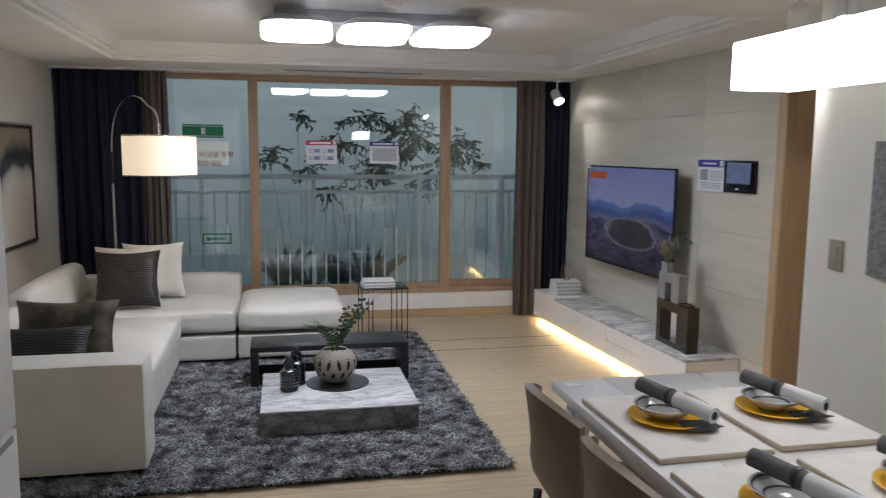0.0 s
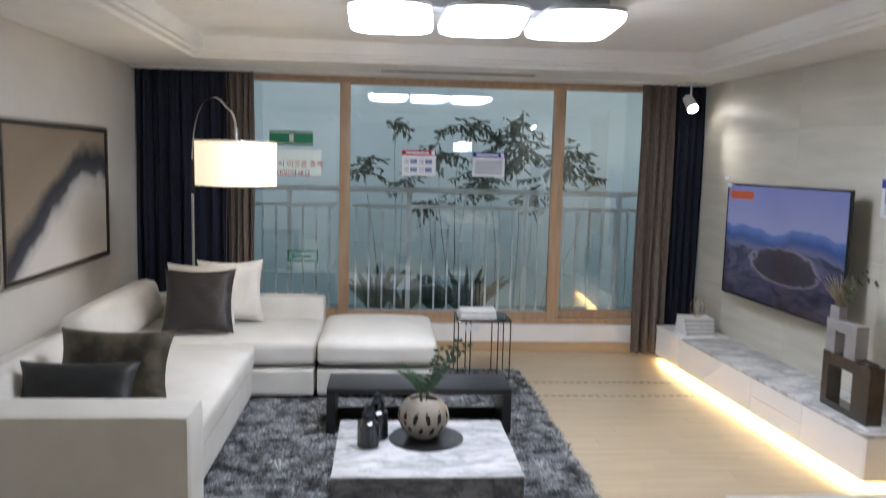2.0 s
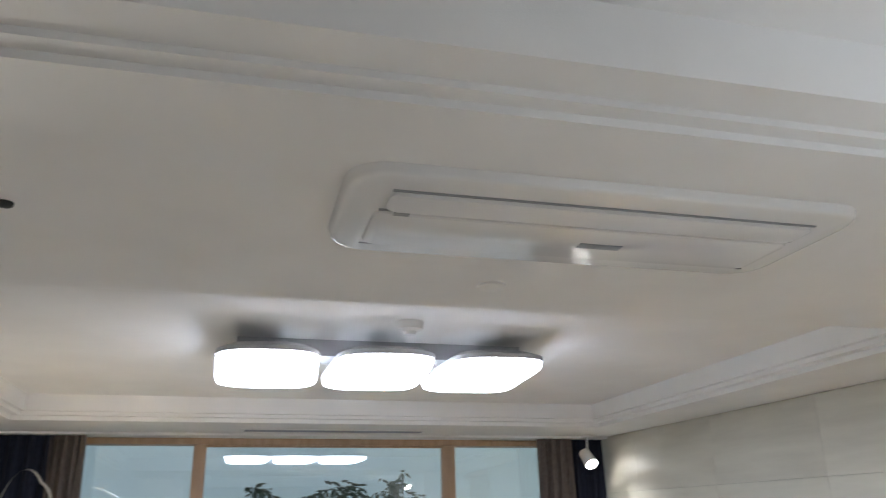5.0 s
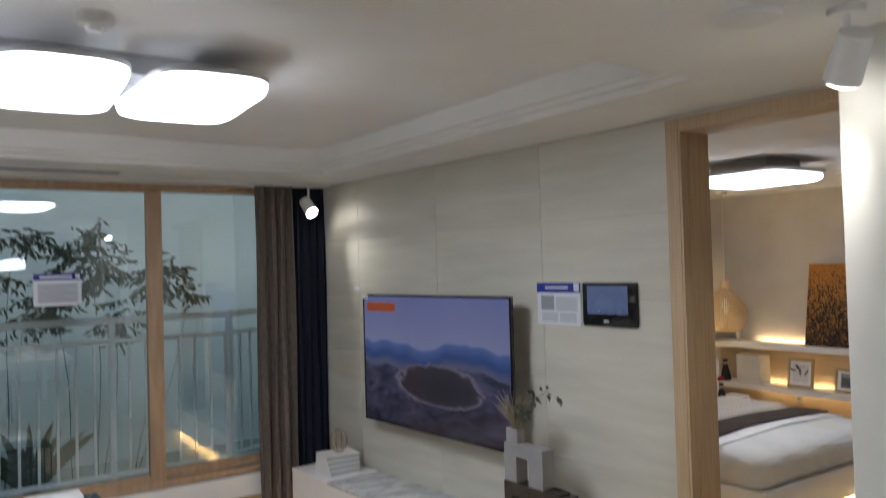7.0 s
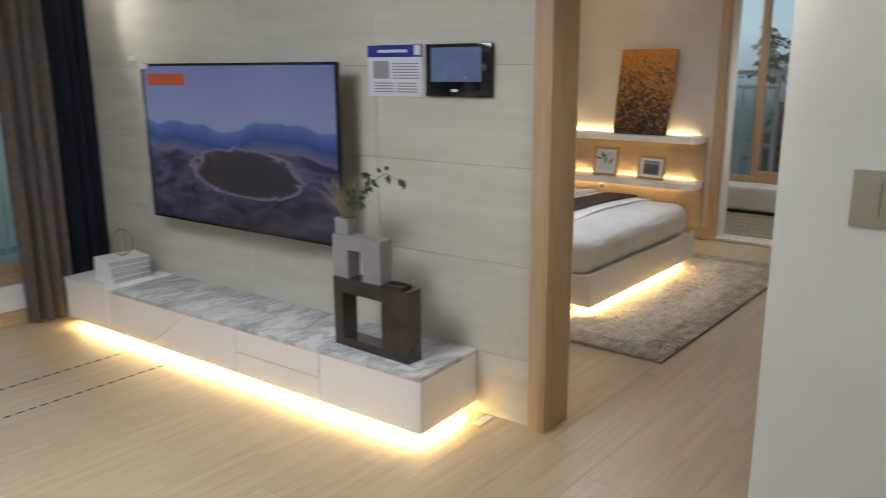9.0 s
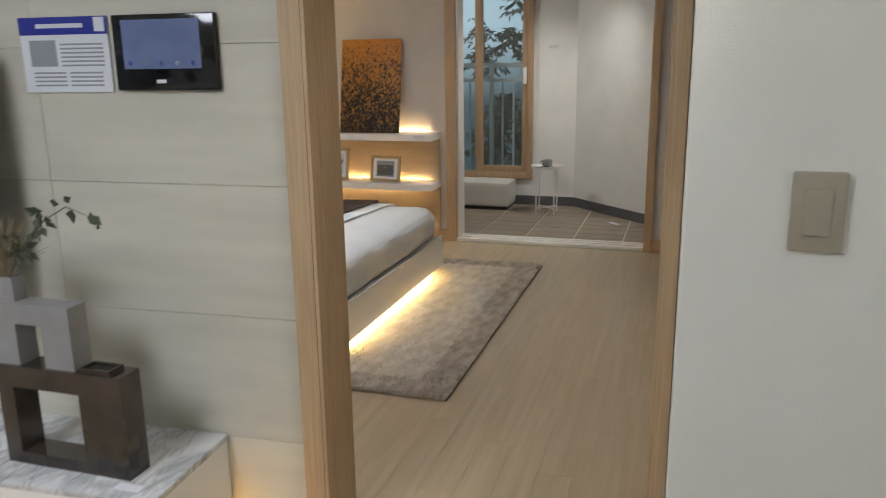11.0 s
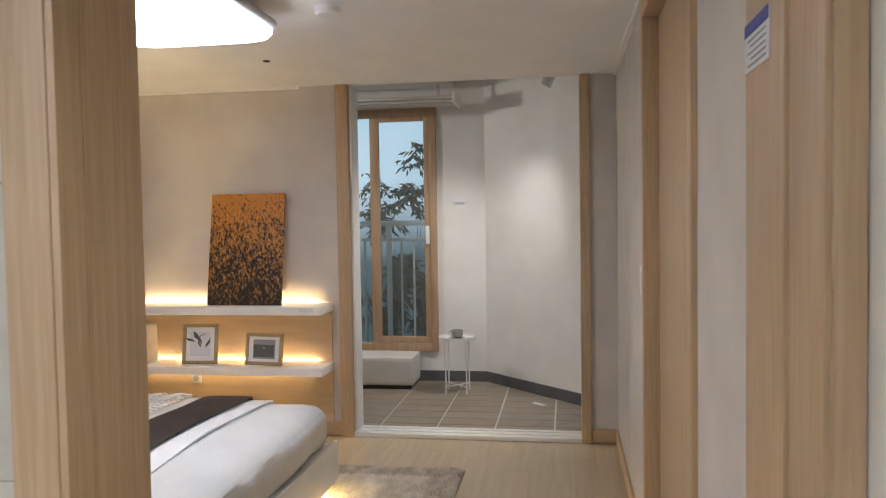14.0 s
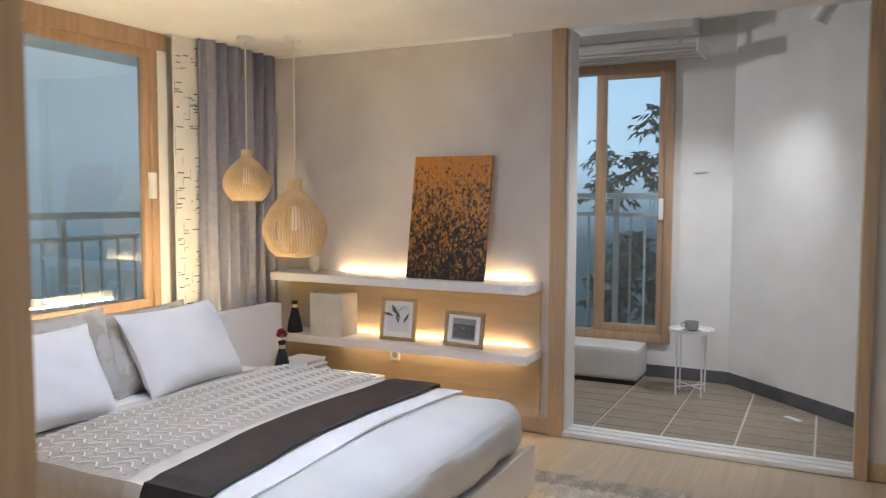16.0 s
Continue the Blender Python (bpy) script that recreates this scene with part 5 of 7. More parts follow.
def frame_vase(name, x0, x1, y0, y1, z0, z1, holes, mat, label, necks):
    """A flat vase with rectangular holes cut through and a square neck."""
    t = thing(name, label, "vase", ((x0 + x1) / 2, (y0 + y1) / 2, z0))
    ox, oy, oz = t.location
    ys_ = sorted({y0, y1, *[h[0] for h in holes], *[h[1] for h in holes]})
    zs_ = sorted({z0, z1, *[h[2] for h in holes], *[h[3] for h in holes]})
    bm = bmesh.new()
    for a, b_ in zip(ys_, ys_[1:]):
        for c, d in zip(zs_, zs_[1:]):
            if any(h[0] <= a and b_ <= h[1] and h[2] <= c and d <= h[3] for h in holes):
                continue
            box(bm, x0 - ox, x1 - ox, a - oy, b_ - oy, c - oz, d - oz)
    bmesh.ops.remove_doubles(bm, verts=bm.verts[:], dist=1e-5)
    part("body", bm, mat, t, smooth=False)
    for a, b_, hgt in necks:
        n = bmesh.new()
        slab_round(n, x0 - ox + 0.012, x1 - ox - 0.012, a - oy, b_ - oy, x0 - ox + 0.02, x1 - ox - 0.02, a - oy + 0.008, b_ - oy - 0.008, z1 - oz, z1 - oz + hgt)
        part("neck", n, mat, t, smooth=False)
        part("mouth", boxed(x0 - ox + 0.02, x1 - ox - 0.02, a - oy + 0.008, b_ - oy - 0.008, z1 - oz, z1 - oz + 0.004), SHADED_HOLLOW, t, smooth=False)
    return t


frame_vase("frame_vase", 3.375, 3.46, 4.40, 4.83, 0.292, 0.60, ((4.545, 4.775, 0.330, 0.535),), BROWN_GLAZE, "dark brown glazed frame-shaped vase with a square hole", ((4.44, 4.54, 0.012),))
frame_vase("frame_vase", 3.385, 3.455, 4.555, 4.835, 0.60, 0.785, ((4.655, 4.745, 0.60, 0.725),), GREY_CERAMIC, "grey matt ceramic frame-shaped vase stacked on the brown one", ((4.745, 4.83, 0.07),))
dry = thing("dried_plant", "dry grass tuft and a leafy twig in the grey vase", "plant", (3.42, 4.787, 0.845))
STRAW = material("straw", (0.22, 0.18, 0.11), 0.8, color2=(0.30, 0.25, 0.16), scale=20)
TWIG_LEAF = material("twig_leaf", (0.035, 0.045, 0.022), 0.6, color2=(0.06, 0.07, 0.035), scale=10)
rnd = random.Random(31)
for k in range(110):
    a, h = rnd.uniform(0, 6.28), rnd.uniform(0.07, 0.19)
    sx, sy = math.cos(a) * rnd.uniform(0.01, 0.10), math.sin(a) * rnd.uniform(0.02, 0.16)
    part("stalk", tube(bmesh.new(), [(0, 0, -0.02), (sx * 0.4, sy * 0.4, h * 0.6), (sx, sy, h)], [0.0016, 0.0013, 0.0008], 4), STRAW, dry, smooth=False)
for pts in ([(0, -0.01, 0), (-0.01, -0.09, 0.10), (-0.02, -0.18, 0.18), (-0.03, -0.27, 0.225), (-0.035, -0.34, 0.205)], [(0, -0.005, 0), (-0.005, -0.07, 0.09), (-0.02, -0.13, 0.13), (-0.03, -0.18, 0.20)]):
    bm = tube(bmesh.new(), pts, [0.003, 0.0026, 0.002, 0.0015, 0.001][:len(pts)], 5)
    part("twig", bm, STEM, dry)
    for _ in range(19):
        i = rnd.randint(1, len(pts) - 1)
        p = Vector(pts[i]) + Vector((rnd.uniform(-0.015, 0.015), rnd.uniform(-0.03, 0.03), rnd.uniform(-0.02, 0.02)))
        w = Vector((rnd.uniform(-0.6, 0.6), rnd.uniform(-1, 0.6), rnd.uniform(-0.9, 0.6)))
        lf = bmesh.new()
        leaf(lf, p, w, w.cross(Vector((1, 0.2, 0.1))), rnd.uniform(0.03, 0.048), 0.023)
        part("leaf", lf, TWIG_LEAF, dry, smooth=False)

for k in range(4):
    book((3.36, 6.60, 0.292 + 0.033 * k), 0.20, 0.24, 0.033, 94 - 3 * k, "white book with grey lines in a stack on the console")
GOLD = material("gold_wire", (0.55, 0.40, 0.18), 0.25, metal=1.0)
wo = thing("wire_ornament", "small gold wire ornament standing on the stacked books", "ornament", (3.37, 6.60, 0.424))
for k in range(4):
    a = k * 0.785
    part("ring", tube(bmesh.new(), [(0.06 * math.cos(t_) * math.cos(a), 0.06 * math.cos(t_) * math.sin(a), 0.078 + 0.078 * math.sin(t_)) for t_ in (j * 2 * math.pi / 24 for j in range(25))], 0.0018, 5), GOLD, wo)
REDBALL = material("red_gloss", (0.45, 0.01, 0.02), 0.2)
single("red_ornament", lathe(bmesh.new(), [(0.01, 0), (0.035, 0.01), (0.045, 0.035), (0.03, 0.065), (0.002, 0.075)], 20, (3.36, 6.83, 0.292)), REDBALL, "small glossy red ornament behind the books", "ornament")

# dashed markings let into the floor
for j, y in enumerate((6.20, 5.87)):
    dm = thing("floor_dashes", "row of dark dashes marked on the floor", "floor marking", (1.94, y, 0.0))
    for k in range(24):
        part("dash", boxed(k * 0.053, k * 0.053 + 0.032, -0.006, 0.006, 0.0005, 0.002), BLACK, dm, smooth=False)

# ceiling lamp of three panels
GREY_BODY = material("lamp_body", (0.45, 0.45, 0.46), 0.4)


def panel_lamp(parent, corners, z0, z1, name="diffuser", glow=LAMP_WHITE):
    """A rounded quadrilateral light panel."""
    bm = bmesh.new()
    c = [Vector((*p, 0)) for p in corners]
    mid = sum(c, Vector()) / 4
    ring = []
    for i in range(4):
        p, a, b_ = c[i], c[i - 1], c[(i + 1) % 4]
        r = 0.15
        for s in range(7):
            f = s / 6
            q0, q1 = p + (a - p).normalized() * r, p + (b_ - p).normalized() * r
            ring.append(q0 * (1 - f) ** 2 + p * 2 * f * (1 - f) + q1 * f * f)
    layers = []
    for k, (sc, z) in enumerate(((0.90, z0), (0.97, z0 + 0.008), (1.0, z0 + 0.022), (1.0, z1))):
        layers.append([bm.verts.new((*(mid + (q - mid) * sc).xy, z)) for q in ring])
    n = len(ring)
    for a, b_ in zip(layers, layers[1:]):
        for k in range(n):
            bm.faces.new((a[k], a[(k + 1) % n], b_[(k + 1) % n], b_[k]))
    bm.faces.new(layers[0][::-1])
    bm.faces.new(layers[-1])
    return part(name, bm, glow if name == "diffuser" else GREY_BODY, parent)


cl = thing("ceiling_lamp", "ceiling lamp of three lit rounded white panels", "lamp", (0, 0, 0))
for x0 in (0.66, 1.135, 1.61):
    q = ((x0, 5.10), (x0 + 0.46, 5.08), (x0 + 0.40, 4.34), (x0 + 0.02, 4.36))
    panel_lamp(cl, q, 2.300, 2.335)
    part("housing", rounded_slab(q, 0.15, ((1.025, 2.333), (1.025, 2.352), (0.85, 2.376))), GREY_BODY, cl)
part("mount", boxed(0.75, 1.98, 4.62, 4.80, 2.37, 2.44), GREY_BODY, cl)
part("hub", lathe(bmesh.new(), [(0.022, 0.0), (0.028, 0.012), (0.05, 0.02), (0.055, 0.05)], 28, (1.40, 4.26, 2.39)), WHITE_PLASTIC, cl)

# air conditioner
AC_DARK = material("slot_dark", (0.03, 0.03, 0.03), 0.7)
AC_SLOT = material("slot_grey", (0.30, 0.30, 0.30), 0.6)
AC_GLOSS = material("gloss_panel", (0.76, 0.75, 0.735), 0.2, color2=(0.79, 0.78, 0.765), scale=3)
ac = thing("air_conditioner", "white plastic one-way air conditioner set in the ceiling beam", "air conditioner", (1.475, 2.79, 0))
part("panel", rounded_slab(((-0.54, -0.21), (0.54, -0.21), (0.54, 0.21), (-0.54, 0.21)), 0.09, ((0.955, 2.278), (0.975, 2.280), (0.99, 2.286), (1.0, 2.302))), AC_GLOSS, ac)
part("flap", rounded_slab(((-0.45, -0.135), (0.45, -0.135), (0.45, -0.055), (-0.45, -0.055)), 0.02, ((0.985, 2.268), (1.0, 2.271), (1.0, 2.280))), WHITE_PLASTIC, ac, "white louvre flap")
part("grille_cover", rounded_slab(((-0.47, -0.035), (0.47, -0.035), (0.47, 0.145), (-0.47, 0.145)), 0.03, ((0.97, 2.272), (0.99, 2.274), (1.0, 2.280))), AC_GLOSS, ac, "glossy white front cover")
# Slots are solid strips, the shade of the gaps put into their grey.
for a in ((-0.45, 0.45, -0.142, -0.1365, 2.275, 2.2782), (-0.46, 0.46, -0.047, -0.042, 2.275, 2.2782), (-0.47, 0.47, 0.148, 0.1505, 2.275, 2.2782)):
    part("slot", boxed(*a), AC_SLOT, ac, smooth=False)
part("label_block", boxed(0.0, 0.10, 0.045, 0.072, 2.2705, 2.273), SIGN_GREY, ac, smooth=False)
part("sensor_window", boxed(-0.43, -0.40, -0.05, -0.036, 2.269, 2.274), AC_SLOT, ac, smooth=False)


def disc(name, x, y, z, r, h, mat, label, category):
    return single(name, lathe(bmesh.new(), [(r * 0.75, -h), (r * 0.95, -h * 0.7), (r, 0)], 32, (x, y, z)), mat, label, category)


disc("ceiling_sensor", 0.317, 2.917, 2.30, 0.016, 0.008, AC_DARK, "small dark round sensor in the ceiling", "sensor")
disc("ceiling_sensor", 2.47, 2.94, 2.30, 0.016, 0.008, AC_DARK, "small dark round sensor in the ceiling", "sensor")
disc("smoke_detector", 2.735, 2.98, 2.30, 0.085, 0.02, WHITE_PLASTIC, "white round ceiling vent disc", "detector")
disc("smoke_detector", 0.08, 2.91, 2.30, 0.085, 0.02, WHITE_PLASTIC, "white round ceiling vent disc", "detector")
disc("sprinkler_plate", 1.413, 3.27, 2.30, 0.04, 0.008, WHITE_PLASTIC, "small white round plate in the ceiling", "sprinkler")
vt = thing("ceiling_vent", "long white slotted air vent in the ceiling at the window", "vent", (1.42, 6.78, 2.30))
part("frame", boxed(-0.62, 0.62, -0.06, 0.06, -0.006, 0.0, 0.002), WHITE_PLASTIC, vt)
for k in range(3):
    part("slat", boxed(-0.60, 0.60, -0.045 + 0.035 * k, -0.025 + 0.035 * k, -0.009, -0.006), SIGN_GREY, vt, smooth=False)


SPOT_GLOW = material("spot_glow", (1, 1, 1), 0.3, emit=30.0, emit_color=(1.0, 0.95, 0.88))


def spotlight(at, ceil, aim, power, label, lit=True, size=70, tint=(1.0, 0.96, 0.92)):
    """A cylinder spotlight on a short arm under the ceiling."""
    t = thing("spotlight", label, "lamp", at)
    d = (Vector(aim) - Vector(at)).normalized()
    part("arm", rod(bmesh.new(), (0, 0, ceil - at[2]), (0, 0, 0.02), 0.008), WHITE_PLASTIC, t)
    part("canopy", rod(bmesh.new(), (0, 0, ceil - at[2] - 0.015), (0, 0, ceil - at[2]), 0.045, sides=28), WHITE_PLASTIC, t)
    can = part("can", rod(bmesh.new(), -d * 0.07, d * 0.06, 0.042, 0.048, 28), WHITE_PLASTIC, t)
    part("lens", rod(bmesh.new(), d * 0.06, d * 0.063, 0.044, sides=28), SPOT_GLOW if lit else WHITE_PLASTIC, can)
    if power:
        la = bpy.data.lights.new("spot_beam", "SPOT")
        la.energy, la.spot_size, la.spot_blend, la.shadow_soft_size, la.color = power, radians(size), 0.8, 0.05, tint
        lo = new("spot_beam", la)
        lo.matrix_basis = look(Vector(at) + d * 0.09, aim)
        lo.parent = None
    return t


spotlight((3.36, 6.97, 2.13), 2.30, (3.50, 6.1, 1.25), 16, "white cylinder spotlight lit under the ceiling by the curtain")
spotlight((0.09, 2.60, 2.20), 2.30, (0.7, 1.2, 1.3), 4, "white cylinder spotlight lit under the ceiling beam")
spotlight((2.92, 2.82, 2.17), 2.30, (3.2, 3.2, 1.6), 12, "white cylinder spotlight aimed at the wall")
spotlight((2.98, 2.62, 2.17), 2.30, (2.25, 1.65, 0.74), 38, "white cylinder spotlight lit above the dining table", size=58)

# dining corner
TABLE_WHITE = material("table_lacquer", (0.80, 0.80, 0.81), 0.22, color2=(0.84, 0.84, 0.85), scale=3)
TABLE_GREY = material("table_grey_inlay", (0.63, 0.63, 0.63), 0.3, color2=(0.67, 0.67, 0.67), scale=4)
dt = thing("dining_table", "long white lacquered dining table with grey inlaid panels", "table", (0, 0, 0))
part("tabletop", boxed(1.79, 2.585, 0.62, 2.61, 0.70, 0.735, 0.003), TABLE_WHITE, dt)
for y0, y1 in ((2.28, 2.61), (1.42, 1.78), (0.62, 0.95)):
    part("inlay", boxed(2.0, 2.40, y0 + 0.004, y1 - 0.002, 0.735, 0.7375, 0.001), TABLE_GREY, dt)
part("apron", boxed(1.83, 2.545, 0.68, 2.54, 0.64, 0.70), TABLE_WHITE, dt)
for x in (1.82, 2.49):
    for y in (0.70, 2.46):
        part("leg", boxed(x, x + 0.07, y, y + 0.07, 0, 0.66, 0.003), CHROME if y > 2 else TABLE_WHITE, dt)
single("price_tag", boxed(1.82, 1.88, 2.52, 2.565, 0.735, 0.737), SIGN_WHITE, "small white label on the table corner", "label")
MAT_TOP = material("placemat_linen", (0.68, 0.655, 0.62), 0.7, color2=(0.73, 0.705, 0.67), scale=20, bump=0.15, bump_scale=300)
MAT_EDGE = material("placemat_wood", (0.50, 0.41, 0.29), 0.6, color2=(0.58, 0.48, 0.36), scale=8)
YELLOW = material("yellow_glaze", (0.75, 0.40, 0.01), 0.3, color2=(0.80, 0.44, 0.015), scale=4)
PORCELAIN = material("porcelain_grey", (0.50, 0.51, 0.53), 0.15, color2=(0.62, 0.62, 0.63), scale=9)
NAPKIN_GREY = material("napkin_grey", (0.085, 0.088, 0.095), 0.8, color2=(0.12, 0.124, 0.13), scale=30, bump=0.3)
NAPKIN_WHITE = material("napkin_white", (0.62, 0.62, 0.63), 0.8, color2=(0.68, 0.68, 0.69), scale=30, bump=0.3)
DARK_WOOD = material("dark_wood", (0.03, 0.025, 0.025), 0.5)


def setting(x, y):
    t = thing("placemat", "pale linen placemat board with a wooden edge on the dining table", "placemat", (x, y, 0.7375), 1, "placemats on the dining table")
    part("board", boxed(-0.185, 0.19, -0.28, 0.28, 0, 0.014, 0.003), MAT_EDGE, t)
    part("cover", boxed(-0.182, 0.187, -0.277, 0.277, 0.014, 0.017, 0.001), MAT_TOP, t)
    z = 0.7545
    px, py = x + 0.0, y + 0.01
    plate = thing("dinner_plate", "round bright yellow glazed dinner plate on a placemat", "plate", (px, py, z), 0, "yellow plates")
    part("dish", lathe(bmesh.new(), [(0.07, 0), (0.075, 0.003), (0.128, 0.016), (0.130, 0.018), (0.127, 0.019), (0.075, 0.008), (0.0005, 0.007)], 44), YELLOW, plate)
    bowl = thing("soup_bowl", "grey patterned porcelain bowl on the yellow plate", "bowl", (px - 0.01, py + 0.01, z + 0.008), 0, "porcelain bowls")
    part("body", lathe(bmesh.new(), [(0.04, 0), (0.05, 0.008), (0.085, 0.03), (0.098, 0.045), (0.095, 0.046), (0.08, 0.034), (0.045, 0.014), (0.0005, 0.012)], 40), PORCELAIN, bowl)
    part("rim_band", lathe(bmesh.new(), [(0.086, 0.0395), (0.090, 0.0422), (0.088, 0.0432), (0.084, 0.0404), (0.086, 0.0395)], 40), DARK_WOOD, bowl)
    part("rim_band", lathe(bmesh.new(), [(0.056, 0.0195), (0.062, 0.0225), (0.060, 0.0240), (0.054, 0.0208), (0.056, 0.0195)], 40), DARK_WOOD, bowl)
    nap = thing("rolled_napkin", "rolled napkin half grey half white tied over the bowl", "napkin", (px + 0.01, py, z + 0.075), 22, "rolled napkins")
    part("grey_half", rod(bmesh.new(), (-0.0, 0.135, 0.012), (0, -0.02, 0.0), 0.025, sides=20), NAPKIN_GREY, nap)
    part("white_half", rod(bmesh.new(), (0, -0.02, 0.0), (0, -0.165, -0.012), 0.026, sides=20), NAPKIN_WHITE, nap)
    part("roll_core", rod(bmesh.new(), (0, -0.165, -0.012), (0, -0.166, -0.012), 0.014, sides=16), SHADED_HOLLOW, nap)
    part("tie", lathe(bmesh.new(), [(0.027, -0.008), (0.0285, 0.0), (0.027, 0.008)], 24), DARK_WOOD, nap).matrix_basis = pose(0, 0.005, 0.002, 90, 0, 0)
    cloth = bmesh.new()
    n = 8
    g = [[cloth.verts.new((0.02 + 0.13 * i / n - 0.05, -0.075 - 0.075 * j / n, 0.018 - 0.0 + 0.008 * math.sin(2.2 * i / n * 3 + j) * 0.4 - 0.001 * j)) for i in range(n + 1)] for j in range(n + 1)]
    for j in range(n):
        for i in range(n):
            cloth.faces.new((g[j][i], g[j][i + 1], g[j + 1][i + 1], g[j + 1][i]))
    bmesh.ops.solidify(cloth, geom=cloth.faces[:], thickness=0.012)
    fold = thing("folded_cloth", "folded dark grey cloth tucked under the bowl", "napkin", (px, py, z + 0.004), 10, "folded cloths")
    part("fold", cloth, NAPKIN_GREY, fold)


for x, y in ((1.995, 2.06), (2.40, 2.08), (1.995, 1.42), (2.40, 1.44), (1.995, 0.90), (2.40, 0.92)):
    setting(x, y)

CHAIR = material("chair_leatherette", (0.165, 0.12, 0.085), 0.5, color2=(0.20, 0.15, 0.11), scale=6, bump=0.2, bump_scale=200)


def dining_chair(m):
    """A curved one-piece shell on four legs; its back is at -x."""
    t = thing("dining_chair", "brown leatherette dining chair with a curved shell back at the table", "chair", group="chairs at the dining table")
    prof = [(-0.26, 0.86), (-0.24, 0.75), (-0.215, 0.63), (-0.195, 0.54), (-0.165, 0.475), (-0.11, 0.45), (0.0, 0.45), (0.12, 0.455), (0.20, 0.45)]
    bm = bmesh.new()
    rows = []
    for i, (x, z) in enumerate(prof):
        f = max(0, min(1, (z - 0.45) / 0.38))
        w = 0.235 - 0.02 * f
        row = []
        for j in range(13):
            u = 2 * j / 12 - 1
            dz = -0.055 * abs(u) ** 2.2 * f if i < 3 else 0
            row.append(bm.verts.new((x + 0.09 * f * (u * u), u * w, z + dz + 0.012 * u * u * (1 - f))))
        rows.append(row)
    for a, b_ in zip(rows, rows[1:]):
        for j in range(12):
            bm.faces.new((a[j], a[j + 1], b_[j + 1], b_[j]))
    bmesh.ops.recalc_face_normals(bm, faces=bm.faces[:])
    bmesh.ops.solidify(bm, geom=bm.faces[:], thickness=0.03)
    part("shell", bm, CHAIR, t)
    for x, y in ((-0.16, -0.17), (-0.16, 0.17), (0.16, -0.17), (0.16, 0.17)):
        part("leg", rod(bmesh.new(), (x * 1.1, y * 1.1, 0), (x, y, 0.44), 0.012, 0.016), DARK_WOOD, t)
    t.matrix_basis = m
    return t


ch = dining_chair(pose(1.80, 2.135, 0, 0, 0, 0))
copy_thing(ch, pose(1.80, 1.64, 0, 0, 0, 0))
copy_thing(ch, pose(1.80, 1.12, 0, 0, 0, 0))

PENDANT = material("pendant_acrylic", (0.85, 0.85, 0.85), 0.4, emit=5.0, emit_color=(0.95, 0.99, 1.06))
pd = thing("pendant_lamp", "long lit white box pendant lamp above the dining table", "lamp", (0, 0, 0))
part("diffuser", boxed(2.0, 2.19, 0.75, 1.82, 1.79, 1.92, 0.006), PENDANT, pd)
part("canopy", boxed(2.05, 2.14, 1.0, 1.55, 2.41, 2.44), WHITE_PLASTIC, pd)
for y in (1.05, 1.5):
    part("wire", rod(bmesh.new(), (2.095, y, 1.92), (2.095, y, 2.41), 0.002, sides=6), CHROME, pd)

# tall cabinet at the kitchen end
cb = thing("tall_cabinet", "tall glossy white storage cabinet with drawer grips", "cabinet", (0, 0, 0))
part("carcass", boxed(WX + 0.002, 0.10, 1.05, 1.90, 0, 2.298), WHITE, cb)
for k, (z0, z1) in enumerate(((0.06, 0.50), (0.512, 0.92), (0.932, 1.55), (1.562, 2.28))):
    front = part("drawer_front", boxed(0.10, 0.118, 1.06, 1.885, z0, z1, 0.002), WHITE, cb)
    # Flat grey strip: shade of the grip recess put into its colour.
    part("grip_shade", boxed(0.118, 0.121, 1.10, 1.85, z1 - 0.022, z1 - 0.006), SIGN_GREY, front)

# framed grey picture on the wall beside the switch
GREY_ART = material("grey_textile", (0.16, 0.16, 0.165), 0.9, color2=(0.30, 0.30, 0.31), scale=60, bump=0.4, bump_scale=90)
ga = thing("wall_panel_picture", "grey textured picture hung on the wall", "picture", (3.13, 2.19, 1.13))
part("canvas", boxed(-0.025, 0, -0.36, 0.36, 0, 0.54, 0.002), GREY_ART, ga)

# ---- bedroom ----
LED_HEAD = material("led_strip_headboard", (1.0, 0.75, 0.4), 0.4, emit=95.0, emit_color=(1.0, 0.72, 0.36))
LED_SOFT = material("led_strip_shelf", (1.0, 0.75, 0.4), 0.4, emit=18.0, emit_color=(1.0, 0.72, 0.38))
OAK_PANEL = material("oak_panel", (0.52, 0.40, 0.26), 0.5, color2=(0.60, 0.47, 0.32), scale=4, detail=8, stretch=(6, 0.6, 6), bump=0.05, bump_scale=60)
SHEET_WHITE = material("cotton_white", (0.82, 0.82, 0.82), 0.85, color2=(0.86, 0.86, 0.86), scale=8, bump=0.25, bump_scale=220)
DUVET = material("duvet_cotton", (0.69, 0.69, 0.67), 0.85, color2=(0.77, 0.77, 0.75), scale=3, bump=0.3, bump_scale=60)
RUNNER = material("runner_brown", (0.022, 0.016, 0.016), 0.55, color2=(0.035, 0.027, 0.027), scale=20, bump=0.25, bump_scale=200)
QUILT = material("quilt_taupe", (0.50, 0.46, 0.41), 0.85, color2=(0.56, 0.52, 0.47), scale=30, bump=0.3, bump_scale=300)
QUILT_CORD = material("quilt_cord", (0.78, 0.75, 0.70), 0.8)
DAMASK_PALE = material("damask_pale", (0.42, 0.39, 0.34), 0.7, color2=(0.56, 0.53, 0.48), scale=10, detail=4, contrast=(0.45, 0.55), bump=0.2)
